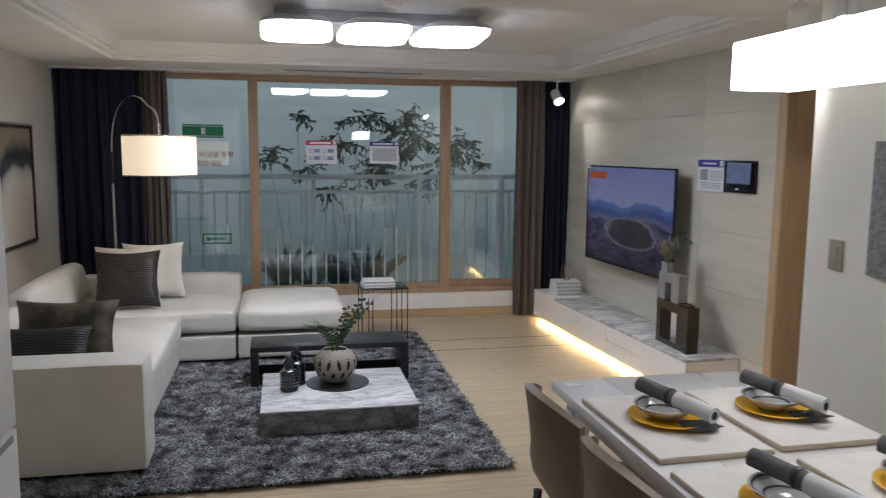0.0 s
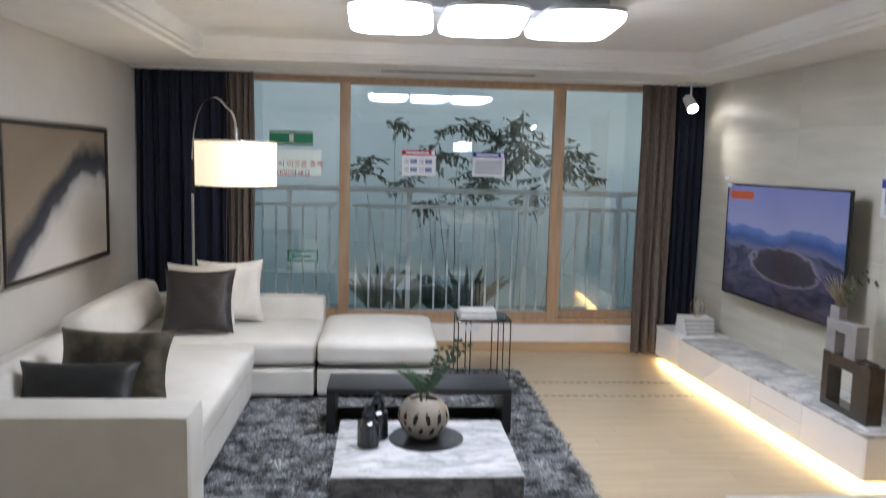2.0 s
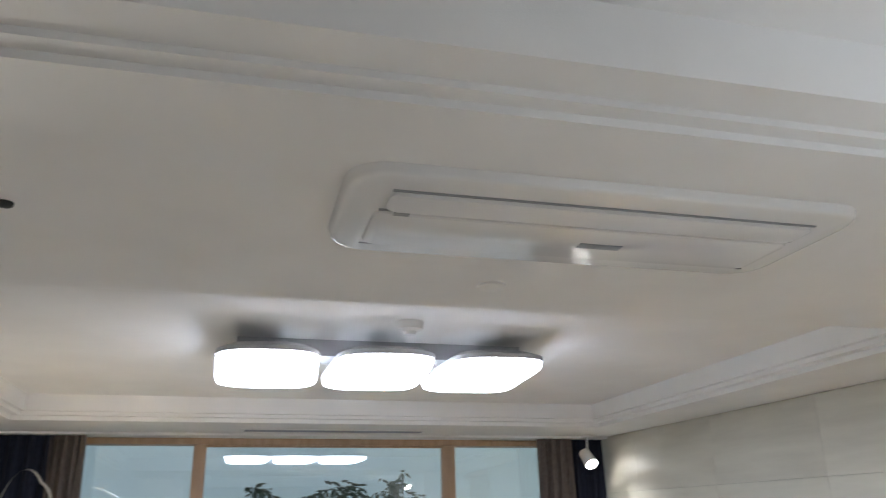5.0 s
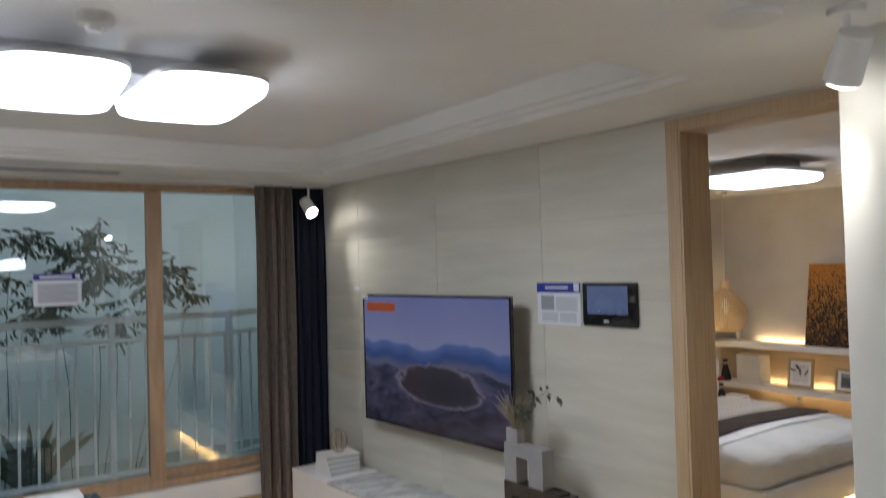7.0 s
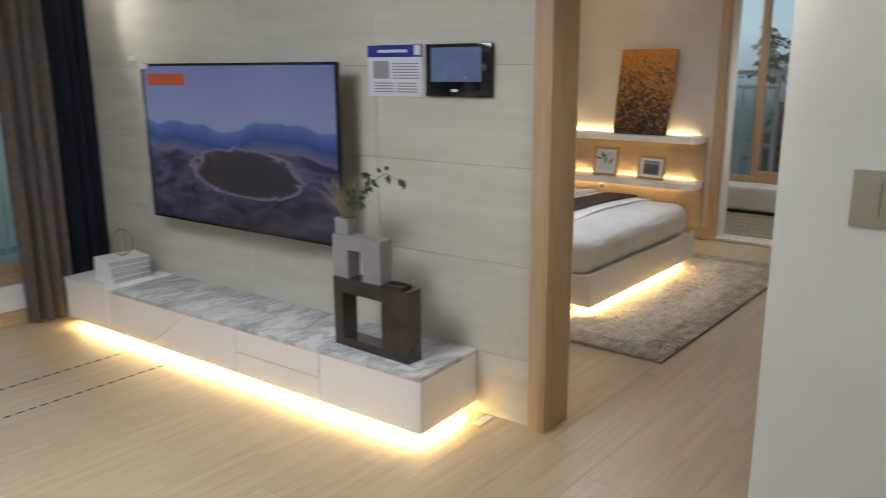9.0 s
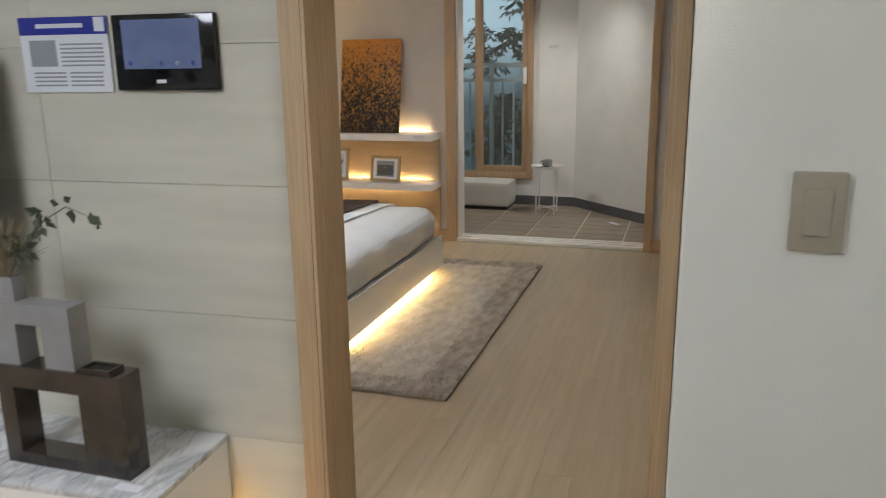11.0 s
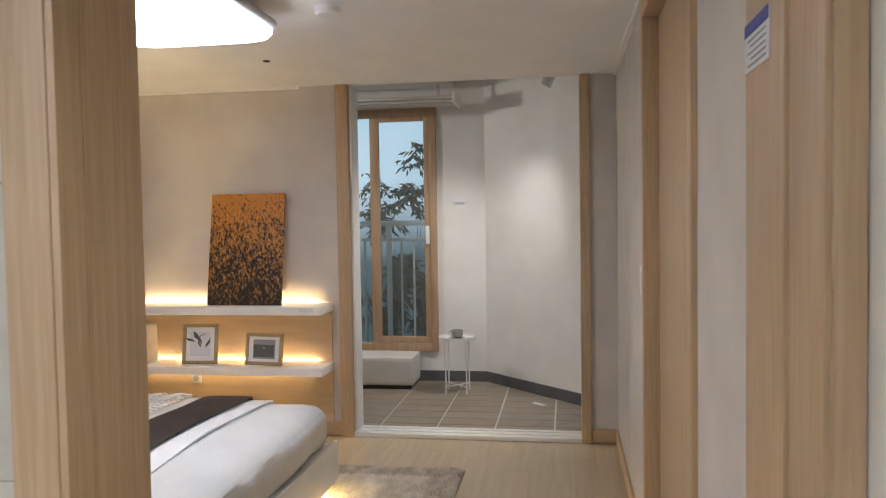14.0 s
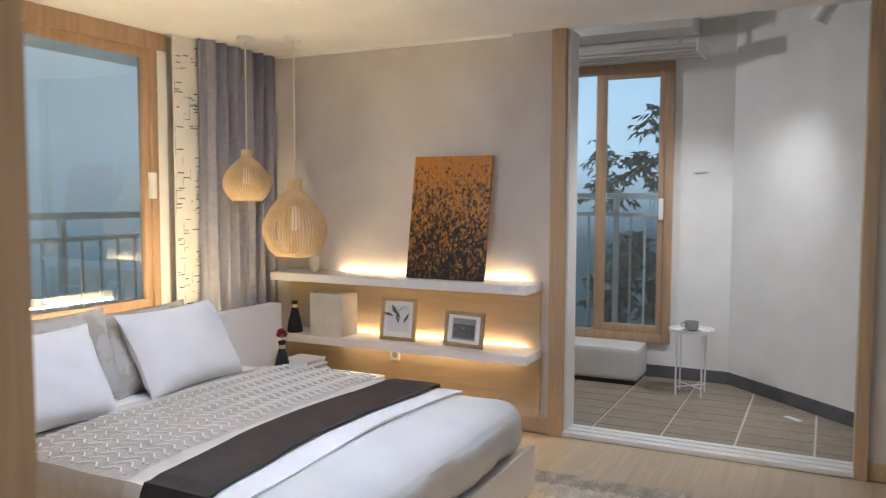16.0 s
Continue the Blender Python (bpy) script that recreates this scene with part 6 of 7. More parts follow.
RATTAN = material("blond_wood", (0.55, 0.40, 0.22), 0.6, color2=(0.64, 0.48, 0.28), scale=14)
MATT_BLACK = material("matt_black", (0.012, 0.012, 0.013), 0.7, color2=(0.02, 0.02, 0.021), scale=12)
GOLD_FRAME = material("gold_frame", (0.42, 0.31, 0.17), 0.4, metal=0.55, color2=(0.50, 0.38, 0.22), scale=14)
BED_RUG = material("bed_rug", (0.42, 0.37, 0.305), 0.95, color2=(0.64, 0.58, 0.50), scale=9, detail=12, stretch=(1, 2.0, 1), bump=0.6, bump_scale=130, contrast=(0.36, 0.66))

BED_RUG_PALE = material("bed_rug_pale", (0.60, 0.55, 0.47), 0.95, color2=(0.76, 0.71, 0.63), scale=9, detail=12, stretch=(1, 2.0, 1), contrast=(0.36, 0.66))

bed = thing("bed", "white platform bed with a lit underside and made-up bedding", "bed", (0, 0, 0))
part("platform", boxed(5.085, 6.63, 4.51, 6.17, 0.085, 0.27, 0.004), WHITE, bed)
part("platform_edge", boxed(5.075, 6.64, 4.495, 4.51, 0.085, 0.285, 0.002), WHITE, bed)
part("plinth", boxed(5.22, 6.48, 4.70, 6.15, 0.0, 0.085), OAK_PANEL, bed)
part("headboard", boxed(4.60, 7.02, 6.17, 6.25, 0.0, 0.755, 0.004), WHITE, bed)
part("light_strip", boxed(5.15, 6.58, 4.56, 4.58, 0.072, 0.084), LED, bed, "warm light strip under the bed")
part("light_strip", boxed(5.13, 5.15, 4.60, 6.05, 0.072, 0.084), LED, bed, "warm light strip under the bed")


def mattress(x0, x1, y0, y1, z0, z1):
    bm = soft(x0, x1, y0, y1, z0, z1, 0.09, 0.02, 26)
    for v in bm.verts:
        q = v.co
        q.z += 0.010 * noise.noise(Vector((q.x * 3, q.y * 3, 2))) + 0.005 * noise.noise(Vector((q.x * 11, q.y * 8, 5)))
        if q.z < z1 - 0.05:
            q.y += 0.018 * noise.noise(Vector((q.x * 7, q.z * 4, 1))) * (1 if q.y < y0 + 0.2 else 0)
            q.x += 0.015 * noise.noise(Vector((q.y * 7, q.z * 4, 3)))
    return bm


part("duvet", mattress(5.085, 6.60, 4.515, 6.12, 0.262, 0.495), DUVET, bed, "pale grey-white duvet over the mattress")


def draped(x0, x1, y0, y1, z, lift, seed, nx=60, ny=16, wave=0.006, hang=0.12):
    """Bed cloth lying across, its ends hanging over the long sides."""
    bm = bmesh.new()
    g = []
    for j in range(ny + 1):
        row = []
        for i in range(nx + 1):
            u, v = i / nx, j / ny
            s = u * (x1 - x0 + 2 * hang) - hang
            w = x1 - x0
            r = 0.05
            if s < 0:
                x, dz = x0 - min(r, -s) * 0.5, -max(0, -s - 0.0) * 0.95
            elif s > w:
                x, dz = x1 + min(r, s - w) * 0.5, -max(0, s - w) * 0.95
            else:
                x, dz = x0 + s, 0.02 * (1 - (2 * s / w - 1) ** 2)
            edge = min(s, w - s)
            if 0 <= edge < 0.06:
                dz -= (0.06 - edge) ** 2 * 5
            y = y0 + (y1 - y0) * v + 0.012 * math.sin(u * 9 + seed)
            row.append(bm.verts.new((x, y, z + dz + lift + wave * noise.noise(Vector((x * 4, y * 5, seed))))))
        g.append(row)
    for j in range(ny):
        for i in range(nx):
            bm.faces.new((g[j][i], g[j][i + 1], g[j + 1][i + 1], g[j + 1][i]))
    bmesh.ops.recalc_face_normals(bm, faces=bm.faces[:])
    bmesh.ops.solidify(bm, geom=bm.faces[:], thickness=0.008)
    return bm


part("white_band", draped(5.10, 6.58, 4.83, 4.96, 0.498, 0.006, 3), SHEET_WHITE, bed, "white folded sheet edge")
qu = thing("bed_runner", "dark brown satin runner laid across the bed", "bedding", (0, 0, 0))
part("cloth", draped(5.10, 6.58, 4.935, 5.18, 0.498, 0.022, 4), RUNNER, qu)
qt = thing("quilt", "taupe quilt with a raised cream honeycomb cord pattern", "bedding", (0, 0, 0))
part("cloth", draped(5.10, 6.58, 5.23, 5.80, 0.498, 0.012, 6), QUILT, qt)
part("border", draped(5.10, 6.58, 5.165, 5.24, 0.498, 0.014, 6), LINEN, qt, "plain cream border")
part("border", draped(5.10, 6.58, 5.79, 5.88, 0.498, 0.013, 6), LINEN, qt, "plain cream border")
for c in range(34):
    x = 5.115 + c * 0.0435
    pts = [(x + (0.013 if (k // 2) % 2 else -0.013), 5.245 + k * 0.027) for k in range(21)]
    pts = [(px, py, 0.5245 + 0.02 * (1 - ((px - 5.84) / 0.74) ** 2)) for px, py in pts]
    part("cord", tube(bmesh.new(), pts, 0.0045, 5), QUILT_CORD, qt, "raised cream cord")
part("sheet_fold", draped(5.12, 6.51, 5.86, 6.10, 0.497, 0.008, 9, hang=0.05), SHEET_WHITE, bed, "white sheet at the pillows")


def pillow(at, w, h, d, tilt, turn, mat, label, seed):
    t = thing("pillow", label, "pillow", at, turn, "pillows on the bed")
    ob = part("case", puff(w, h, d, 18, 0.08, seed), mat, t)
    ob.matrix_basis = pose(0, 0, h / 2 * math.sin(radians(90 - tilt)) + 0.02, 90 - tilt, 0, 0)
    return t


pillow((5.98, 6.07, 0.50), 0.58, 0.38, 0.13, 24, 4, DAMASK_PALE, "grey-beige pillow leaning on the headboard", 1)
pillow((6.04, 5.95, 0.50), 0.60, 0.40, 0.17, 30, 4, SHEET_WHITE, "white cotton pillow leaning on the bed", 2)
pillow((5.50, 6.08, 0.50), 0.54, 0.40, 0.14, 22, -4, DAMASK_PALE, "patterned beige pillow leaning on the headboard", 3)
pillow((5.28, 5.92, 0.50), 0.60, 0.39, 0.17, 30, -3, SHEET_WHITE, "white cotton pillow leaning on the bed", 4)

# ledge and light behind the headboard
structure("headboard_ledge", boxed(4.4, 7.04, 6.25, 6.62, 0.0, 0.62), WHITE_MATT, "white box ledge behind the headboard", "ledge")
hl = thing("headboard_light_strip", "warm light strip hidden behind the headboard", "lamp", (0, 0, 0))
part("strip", boxed(4.7, 6.98, 6.285, 6.30, 0.70, 0.712), LED_HEAD, hl)
part("holder", boxed(4.7, 6.98, 6.27, 6.31, 0.62, 0.70), WHITE_MATT, hl)

# curtains and blind at the window
single("curtain", sheet(7.0, 7.68, 6.74, 0.02, 2.298, 0.035, 6, seed=12), GREY_CURTAIN, "grey satin full-length curtain drawn beside the bedroom window", "curtain")
PRINT = material("birch_print", (0.74, 0.72, 0.68), 0.8, color2=(0.80, 0.78, 0.74), scale=6)
bl = thing("panel_blind", "white panel blind printed with dark birch marks", "blind", (6.935, 6.80, 0.66))
part("panel", boxed(-0.09, 0.10, -0.004, 0.004, 0, 1.635), PRINT, bl)
rnd = random.Random(77)
for k in range(80):
    z, x = rnd.uniform(0.02, 1.6), rnd.choice((-0.085, -0.03, 0.03, 0.06)) + rnd.uniform(0, 0.02)
    part("print_mark", boxed(x, min(0.099, x + rnd.uniform(0.015, 0.06)), -0.0052, -0.004, z, z + rnd.uniform(0.002, 0.006)), MATT_BLACK, bl, smooth=False)
for k in range(26):
    z, x = rnd.uniform(0.02, 1.5), rnd.choice((-0.085, -0.03, 0.03, 0.085))
    part("print_mark", boxed(x, x + 0.003, -0.0052, -0.004, z, z + rnd.uniform(0.03, 0.09)), SIGN_GREY, bl, smooth=False)

# shelves on the far wall
pn = structure("shelf_back_panel", boxed(7.685, 7.699, 4.84, 6.62, 0.09, 0.84), OAK_PANEL, "oak veneer panel behind the shelves", "wall panel")
for z, nm in ((0.84, "upper"), (0.455, "lower")):
    sh = thing("wall_shelf", "thick white floating wall shelf, %s one, lit from behind" % nm, "shelf", (0, 0, z), 0, "floating shelves")
    bd = part("board", boxed(7.40, 7.66, 4.82, 6.56 if nm == "upper" else 6.52, -0.006, 0.044, 0.002), WHITE, sh)
    part("bracket", boxed(7.66, 7.70 if nm == "upper" else 7.685, 4.90, 6.5, 0.0, 0.018), WHITE, sh)
    part("light_strip", boxed(7.664, 7.676, 4.93, 6.2, 0.024, 0.036), LED_SOFT, sh, "warm light strip along the back edge")
single("price_tag", boxed(7.397, 7.40, 4.87, 4.96, 0.855, 0.88), SIGN_WHITE, "small white label on the shelf edge", "label")

# leaning canvas
cv = bpy.data.materials.new("orange_field_paint")
cv.use_nodes = True
nt = cv.node_tree
b = nt.nodes["Principled BSDF"]
b.inputs["Roughness"].default_value = 0.55
tc = nt.nodes.new("ShaderNodeTexCoord")
sp = nt.nodes.new("ShaderNodeSeparateXYZ")
nt.links.new(tc.outputs["Object"], sp.inputs[0])
vz = nt.nodes.new("ShaderNodeTexNoise")
vz.inputs["Scale"].default_value, vz.inputs["Detail"].default_value, vz.inputs["Roughness"].default_value = 42, 6, 0.8
mpv = nt.nodes.new("ShaderNodeMapping")
mpv.inputs["Scale"].default_value = (1, 1.6, 1)
mpv.inputs["Rotation"].default_value = (0.7, 0, 0)
nt.links.new(tc.outputs["Object"], mpv.inputs[0])
nt.links.new(mpv.outputs[0], vz.inputs["Vector"])
big = nt.nodes.new("ShaderNodeTexNoise")
big.inputs["Scale"].default_value = 5
nt.links.new(tc.outputs["Object"], big.inputs["Vector"])
lev = mth("ADD", mth("MULTIPLY", vz.outputs["Fac"], 2.3), mth("ADD", mth("MULTIPLY", sp.outputs[2], 0.50), mth("MULTIPLY", big.outputs["Fac"], 0.25)))
r = nt.nodes.new("ShaderNodeValToRGB")
e = r.color_ramp.elements
e[0].position, e[0].color = 0.52, (0.012, 0.008, 0.006, 1)
e[1].position, e[1].color = 0.80, (0.55, 0.21, 0.03, 1)
q_ = e.new(0.62)
q_.color = (0.10, 0.045, 0.015, 1)
q_ = e.new(0.68)
q_.color = (0.36, 0.17, 0.05, 1)
nt.links.new(mth("SUBTRACT", lev, 0.81), r.inputs[0])
nt.links.new(r.outputs[0], b.inputs["Base Color"])
ca = thing("canvas_picture", "orange and black floral canvas leaning on the upper shelf", "painting", (7.50, 5.365, 0.884))
ob = part("canvas", boxed(-0.012, 0.012, -0.25, 0.25, 0, 0.73, 0.002), cv, ca)
ob.matrix_basis = pose(0, 0, 0, 0, 9.5, 0)


def photo_frame(at, w, h, lean, turn, label, seed):
    t = thing("photo_frame", label, "picture frame", at, turn, "photo frames on the shelf")
    m = pose(0, 0, 0, 0, lean, 0)
    fw = 0.022
    for a in ((-0.012, 0.008, -w / 2, w / 2, 0, fw), (-0.012, 0.008, -w / 2, w / 2, h - fw, h), (-0.012, 0.008, -w / 2, -w / 2 + fw, fw, h - fw), (-0.012, 0.008, w / 2 - fw, w / 2, fw, h - fw)):
        part("frame", boxed(*a, 0.003), GOLD_FRAME, t).matrix_basis = m
    part("mount", boxed(-0.004, 0.004, -w / 2 + fw, w / 2 - fw, fw, h - fw), SHEET_WHITE, t, smooth=False).matrix_basis = m
    part("photo", boxed(-0.0055, -0.004, -w * 0.30, w * 0.30, h * 0.20, h * 0.80), SIGN_WHITE if seed else SIGN_GREY, t, smooth=False).matrix_basis = m
    rn = random.Random(seed)
    if seed:
        for k in range(5):
            y, z = rn.uniform(-w * 0.16, w * 0.16), h * rn.uniform(0.32, 0.68)
            lf = bmesh.new()
            leaf(lf, Vector((-0.0065, y, z)), Vector((0, rn.uniform(-1, 1), rn.uniform(0.2, 1))), Vector((0, 1, -0.4)), w * 0.32, w * 0.13)
            part("print", lf, NAPKIN_GREY, t, smooth=False).matrix_basis = m
    else:
        part("print", boxed(-0.0065, -0.0055, -w * 0.27, w * 0.27, h * 0.25, h * 0.64), NAPKIN_GREY, t, smooth=False).matrix_basis = m
    part("stand", rod(bmesh.new(), (0.01, 0, h * 0.55), (0.085, 0, 0.0), 0.006), GOLD_FRAME, t)
    return t


photo_frame((7.50, 5.68, 0.500), 0.235, 0.26, 9, 4, "gold photo frame with a floral print on the lower shelf", 5)
photo_frame((7.49, 5.24, 0.500), 0.265, 0.205, 9, -8, "gold photo frame with a dark landscape on the lower shelf", 0)
for k in range(7):
    t = thing("book", "plain cream book standing upright on the lower shelf", "book", (7.52, 6.05 + 0.034 * k, 0.499), 0, "cream books")
    part("page_block", boxed(-0.085, 0.082, -0.014, 0.014, 0.004, 0.252), PAPER, t)
    part("cover", box(box(boxed(-0.09, 0.085, -0.0165, -0.014, 0, 0.262), -0.09, 0.085, 0.014, 0.0165, 0, 0.262), -0.092, -0.089, -0.0165, 0.0165, 0, 0.262), LINEN, t)


def cone_vase(at, label, flower=False):
    t = thing("cone_vase", label, "vase", at)
    part("body", lathe(bmesh.new(), [(0.048, 0), (0.05, 0.006), (0.042, 0.06), (0.028, 0.12), (0.018, 0.155), (0.017, 0.16)], 28), MATT_BLACK, t)
    part("collar", lathe(bmesh.new(), [(0.0175, 0.158), (0.0175, 0.178), (0.015, 0.18)], 24), RATTAN, t, "wooden collar")
    part("neck", lathe(bmesh.new(), [(0.017, 0.178), (0.022, 0.198), (0.018, 0.20)], 24), MATT_BLACK, t)
    return t


cone_vase((7.47, 6.42, 0.499), "matt black cone vase with a wooden collar on the shelf")
cone_vase((6.83, 6.02, 0.38), "matt black cone vase holding a red flower on the nightstand")
FLOWER = material("flower_red", (0.28, 0.015, 0.03), 0.6, color2=(0.40, 0.03, 0.05), scale=30)
fl = thing("flower", "dark red artificial flower in the black vase", "flower", (6.83, 6.02, 0.56))
part("stem", rod(bmesh.new(), (0, 0, 0), (0, 0, 0.05), 0.002, sides=6), STEM, fl)
bm = bmesh.new()
rnd = random.Random(14)
for k in range(60):
    a, bq = rnd.uniform(0, 6.28), rnd.uniform(-0.6, 1.4)
    d = Vector((math.cos(a) * math.cos(bq), math.sin(a) * math.cos(bq), math.sin(bq)))
    leaf(bm, Vector((0, 0, 0.055)) + d * 0.008, d, d.cross(Vector((0.3, 0.5, 0.8))), 0.028, 0.022)
part("bloom", bm, FLOWER, fl)

# nightstand
ns = thing("nightstand", "low white nightstand box between bed and shelves", "nightstand", (0, 0, 0))
part("body", boxed(6.66, 7.12, 5.55, 6.17, 0.0, 0.36, 0.003), WHITE, ns)
part("top", boxed(6.655, 7.125, 5.545, 6.17, 0.36, 0.38, 0.002), WHITE, ns)
for k in range(3):
    book((6.97, 5.98, 0.38 + 0.028 * k), 0.24 - 0.03 * k, 0.17, 0.028, 88, "white book in a stack on the nightstand")
nl = thing("shelf_glow_strip", "warm light strip under the lower shelf by the nightstand", "lamp", (0, 0, 0))
part("strip", boxed(7.664, 7.684, 5.0, 6.2, 0.440, 0.4545), LED_SOFT, nl)
so = thing("wall_socket", "white wall socket below the lower shelf", "socket", (7.685, 5.80, 0.37))
part("plate", boxed(-0.008, 0, -0.035, 0.035, -0.035, 0.035, 0.003), WHITE_PLASTIC, so)
part("outlet", rod(bmesh.new(), (-0.010, 0, 0), (-0.008, 0, 0), 0.02, sides=24), SIGN_GREY, so)

# wooden slat pendants
def slat_pendant(x, y, zc, r, h, label):
    t = thing("slat_pendant", label, "lamp", (x, y, 0), 0, "slatted pendants")
    part("canopy", rod(bmesh.new(), (0, 0, 2.275), (0, 0, 2.30), 0.05, sides=28), WHITE_MATT, t)
    part("cord", rod(bmesh.new(), (0, 0, zc + h * 0.5), (0, 0, 2.275), 0.004, sides=8), LINEN, t)
    part("core", lathe(bmesh.new(), [(0.012, zc + h * 0.15), (0.022, zc + h * 0.1), (0.03, zc - h * 0.05), (0.02, zc - h * 0.16), (0.001, zc - h * 0.18)], 20), WHITE_MATT, t)
    n = 60
    prof = []
    for i in range(15):
        f = i / 14
        z = zc + h * (0.5 - f)
        if f < 0.2:
            rr = r * 0.22
        else:
            g = (f - 0.2) / 0.8
            rr = r * (0.22 + 0.78 * math.sin(math.pi * min(1.0, 0.05 + g * 0.78)) ** 0.9) if g < 0.95 else r * 0.6
        prof.append((rr, z))
    for k in range(n):
        a = 2 * math.pi * k / n
        c, s = math.cos(a), math.sin(a)
        bm = bmesh.new()
        rows = []
        for rr, z in prof:
            w, th = 0.0042, 0.002
            rows.append([bm.verts.new(((rr + q) * c - u * s, (rr + q) * s + u * c, z)) for q, u in ((-th, -w), (-th, w), (th, w), (th, -w))])
        for p, q in zip(rows, rows[1:]):
            for m_ in range(4):
                bm.faces.new((p[m_], p[(m_ + 1) % 4], q[(m_ + 1) % 4], q[m_]))
        part("slat", bm, RATTAN, t, smooth=False)
    for rr, z in (prof[2], prof[-1]):
        part("hoop", lathe(bmesh.new(), [(rr - 0.004, z - 0.004), (rr + 0.004, z - 0.004), (rr + 0.004, z + 0.004), (rr - 0.004, z + 0.004), (rr - 0.004, z - 0.004)], 36), RATTAN, t)
    return t


slat_pendant(7.10, 6.48, 1.49, 0.14, 0.30, "onion-shaped blond wood slat pendant lamp, unlit, smaller one")
slat_pendant(7.225, 6.225, 1.24, 0.19, 0.46, "onion-shaped blond wood slat pendant lamp, unlit, larger one")
single("tea_light_holder", lathe(bmesh.new(), [(0.012, 0), (0.028, 0.02), (0.032, 0.10), (0.03, 0.105)], 20, (7.52, 6.30, 0.885)), LINEN, "small cream ceramic holder on the upper shelf", "ornament")

# bedroom rug
br = thing("bedroom_rug", "beige-brown mottled rug with a paler middle beside the bed", "rug", (0, 0, 0))
part("carpet", boxed(4.72, 7.05, 3.89, 4.66, 0.0, 0.010, 0.004), BED_RUG, br)
part("binding", boxed(4.716, 7.054, 3.886, 3.89, 0.0, 0.006), STEM, br, "brown bound edge")
for area, n, mat, seed in (((4.72, 7.05, 3.89, 4.66), 44000, BED_RUG, 15), ((4.87, 6.90, 4.05, 4.66), 34000, BED_RUG_PALE, 16)):
    hole = ((4.87, 6.90, 4.05, 4.7),) if mat is BED_RUG else ()
    me = pile(*area, 0.008, n, 0.022, seed, hole)
    me.materials.append(mat)
    pl = new("pile", me)
    pl.parent = br
    tagged(pl, "short beige-brown pile" if mat is BED_RUG else "paler beige pile of the middle field", kind="stuff")

# bedroom ceiling lamp
bc = thing("ceiling_lamp", "square lit white ceiling lamp with grey body in the bedroom", "lamp", (0, 0, 0))
panel_lamp(bc, ((5.25, 5.14), (5.90, 5.14), (5.90, 4.47), (5.25, 4.47)), 2.165, 2.20, "diffuser", LAMP_BED)
panel_lamp(bc, ((5.235, 5.155), (5.915, 5.155), (5.915, 4.455), (5.235, 4.455)), 2.198, 2.232, "housing")
part("mount", boxed(5.38, 5.77, 4.60, 5.01, 2.24, 2.30, 0.01), GREY_BODY, bc)
disc("ceiling_sensor", 6.86, 4.92, 2.30, 0.02, 0.006, AC_DARK, "small dark round sensor in the bedroom ceiling", "sensor")
disc("smoke_detector", 5.905, 4.276, 2.30, 0.055, 0.03, WHITE_PLASTIC, "white round detector on the bedroom ceiling", "detector")

# ---- enclosed balcony ----
CAFE_TILE = material("balcony_tile", (0.215, 0.175, 0.13), 0.45, color2=(0.265, 0.22, 0.17), scale=7, per_piece=0.06, bump=0.06)
TILE_JOINT = material("tile_joint", (0.66, 0.62, 0.55), 0.9)
DARK_SKIRT = material("dark_skirting", (0.085, 0.085, 0.095), 0.5, color2=(0.11, 0.11, 0.12), scale=10)
OTTO = material("ottoman_leather", (0.55, 0.53, 0.50), 0.5, color2=(0.60, 0.58, 0.55), scale=5, bump=0.15, bump_scale=200)
structure("balcony_floor_bed", boxed(BX + 0.02, VX + 0.15, 2.45, BY1 + 0.1, -0.12, -0.008), TILE_JOINT, "pale mortar bed of the balcony floor", "floor")
structure("baseboard_balcony", boxed(VX - 0.012, VX, 3.98, 6.9, 0, 0.09, 0.002), DARK_SKIRT, "dark grey skirting on the balcony wall", "skirting")
bm = boxed(0.0, L - 0.01, 0.0, 0.012, 0, 0.09, 0.002)
bmesh.ops.transform(bm, matrix=Matrix.Translation((8.05, 2.6, 0)) @ Matrix.Rotation(ang, 4, "Z"), verts=bm.verts[:])
structure("baseboard_slanted", bm, DARK_SKIRT, "dark grey skirting on the slanted wall", "skirting")
ot = thing("ottoman", "low off-white leather bench ottoman under the window", "ottoman", (0, 0, 0))
part("body", soft(9.06, 9.42, 4.58, 5.45, 0.03, 0.27, 0.02, 0.004), OTTO, ot)
part("base", boxed(9.08, 9.40, 4.60, 5.43, 0.0, 0.03), BLACK, ot)
sd = thing("tray_table", "small round white metal tray table on the balcony", "table", (9.02, 4.20, 0.0))
part("tray", lathe(bmesh.new(), [(0.001, 0.435), (0.125, 0.435), (0.15, 0.44), (0.152, 0.462), (0.148, 0.462), (0.145, 0.443), (0.001, 0.441)], 36), WHITE_PLASTIC, sd)
for k in range(4):
    a = 0.785 + k * 1.571
    part("leg", rod(bmesh.new(), (0.12 * math.cos(a), 0.12 * math.sin(a), 0), (0.12 * math.cos(a), 0.12 * math.sin(a), 0.436), 0.006, sides=8), WHITE_PLASTIC, sd)
for k in range(2):
    a = 0.785 + k * 1.571
    part("brace", rod(bmesh.new(), (0.12 * math.cos(a), 0.12 * math.sin(a), 0.06), (-0.12 * math.cos(a), -0.12 * math.sin(a), 0.06), 0.005, sides=8), WHITE_PLASTIC, sd)
cupm = material("cup_grey", (0.25, 0.25, 0.23), 0.4, color2=(0.32, 0.32, 0.30), scale=14)
cu_ = thing("cup", "small grey-green ceramic cup on a saucer", "cup", (9.02, 4.20, 0.441))
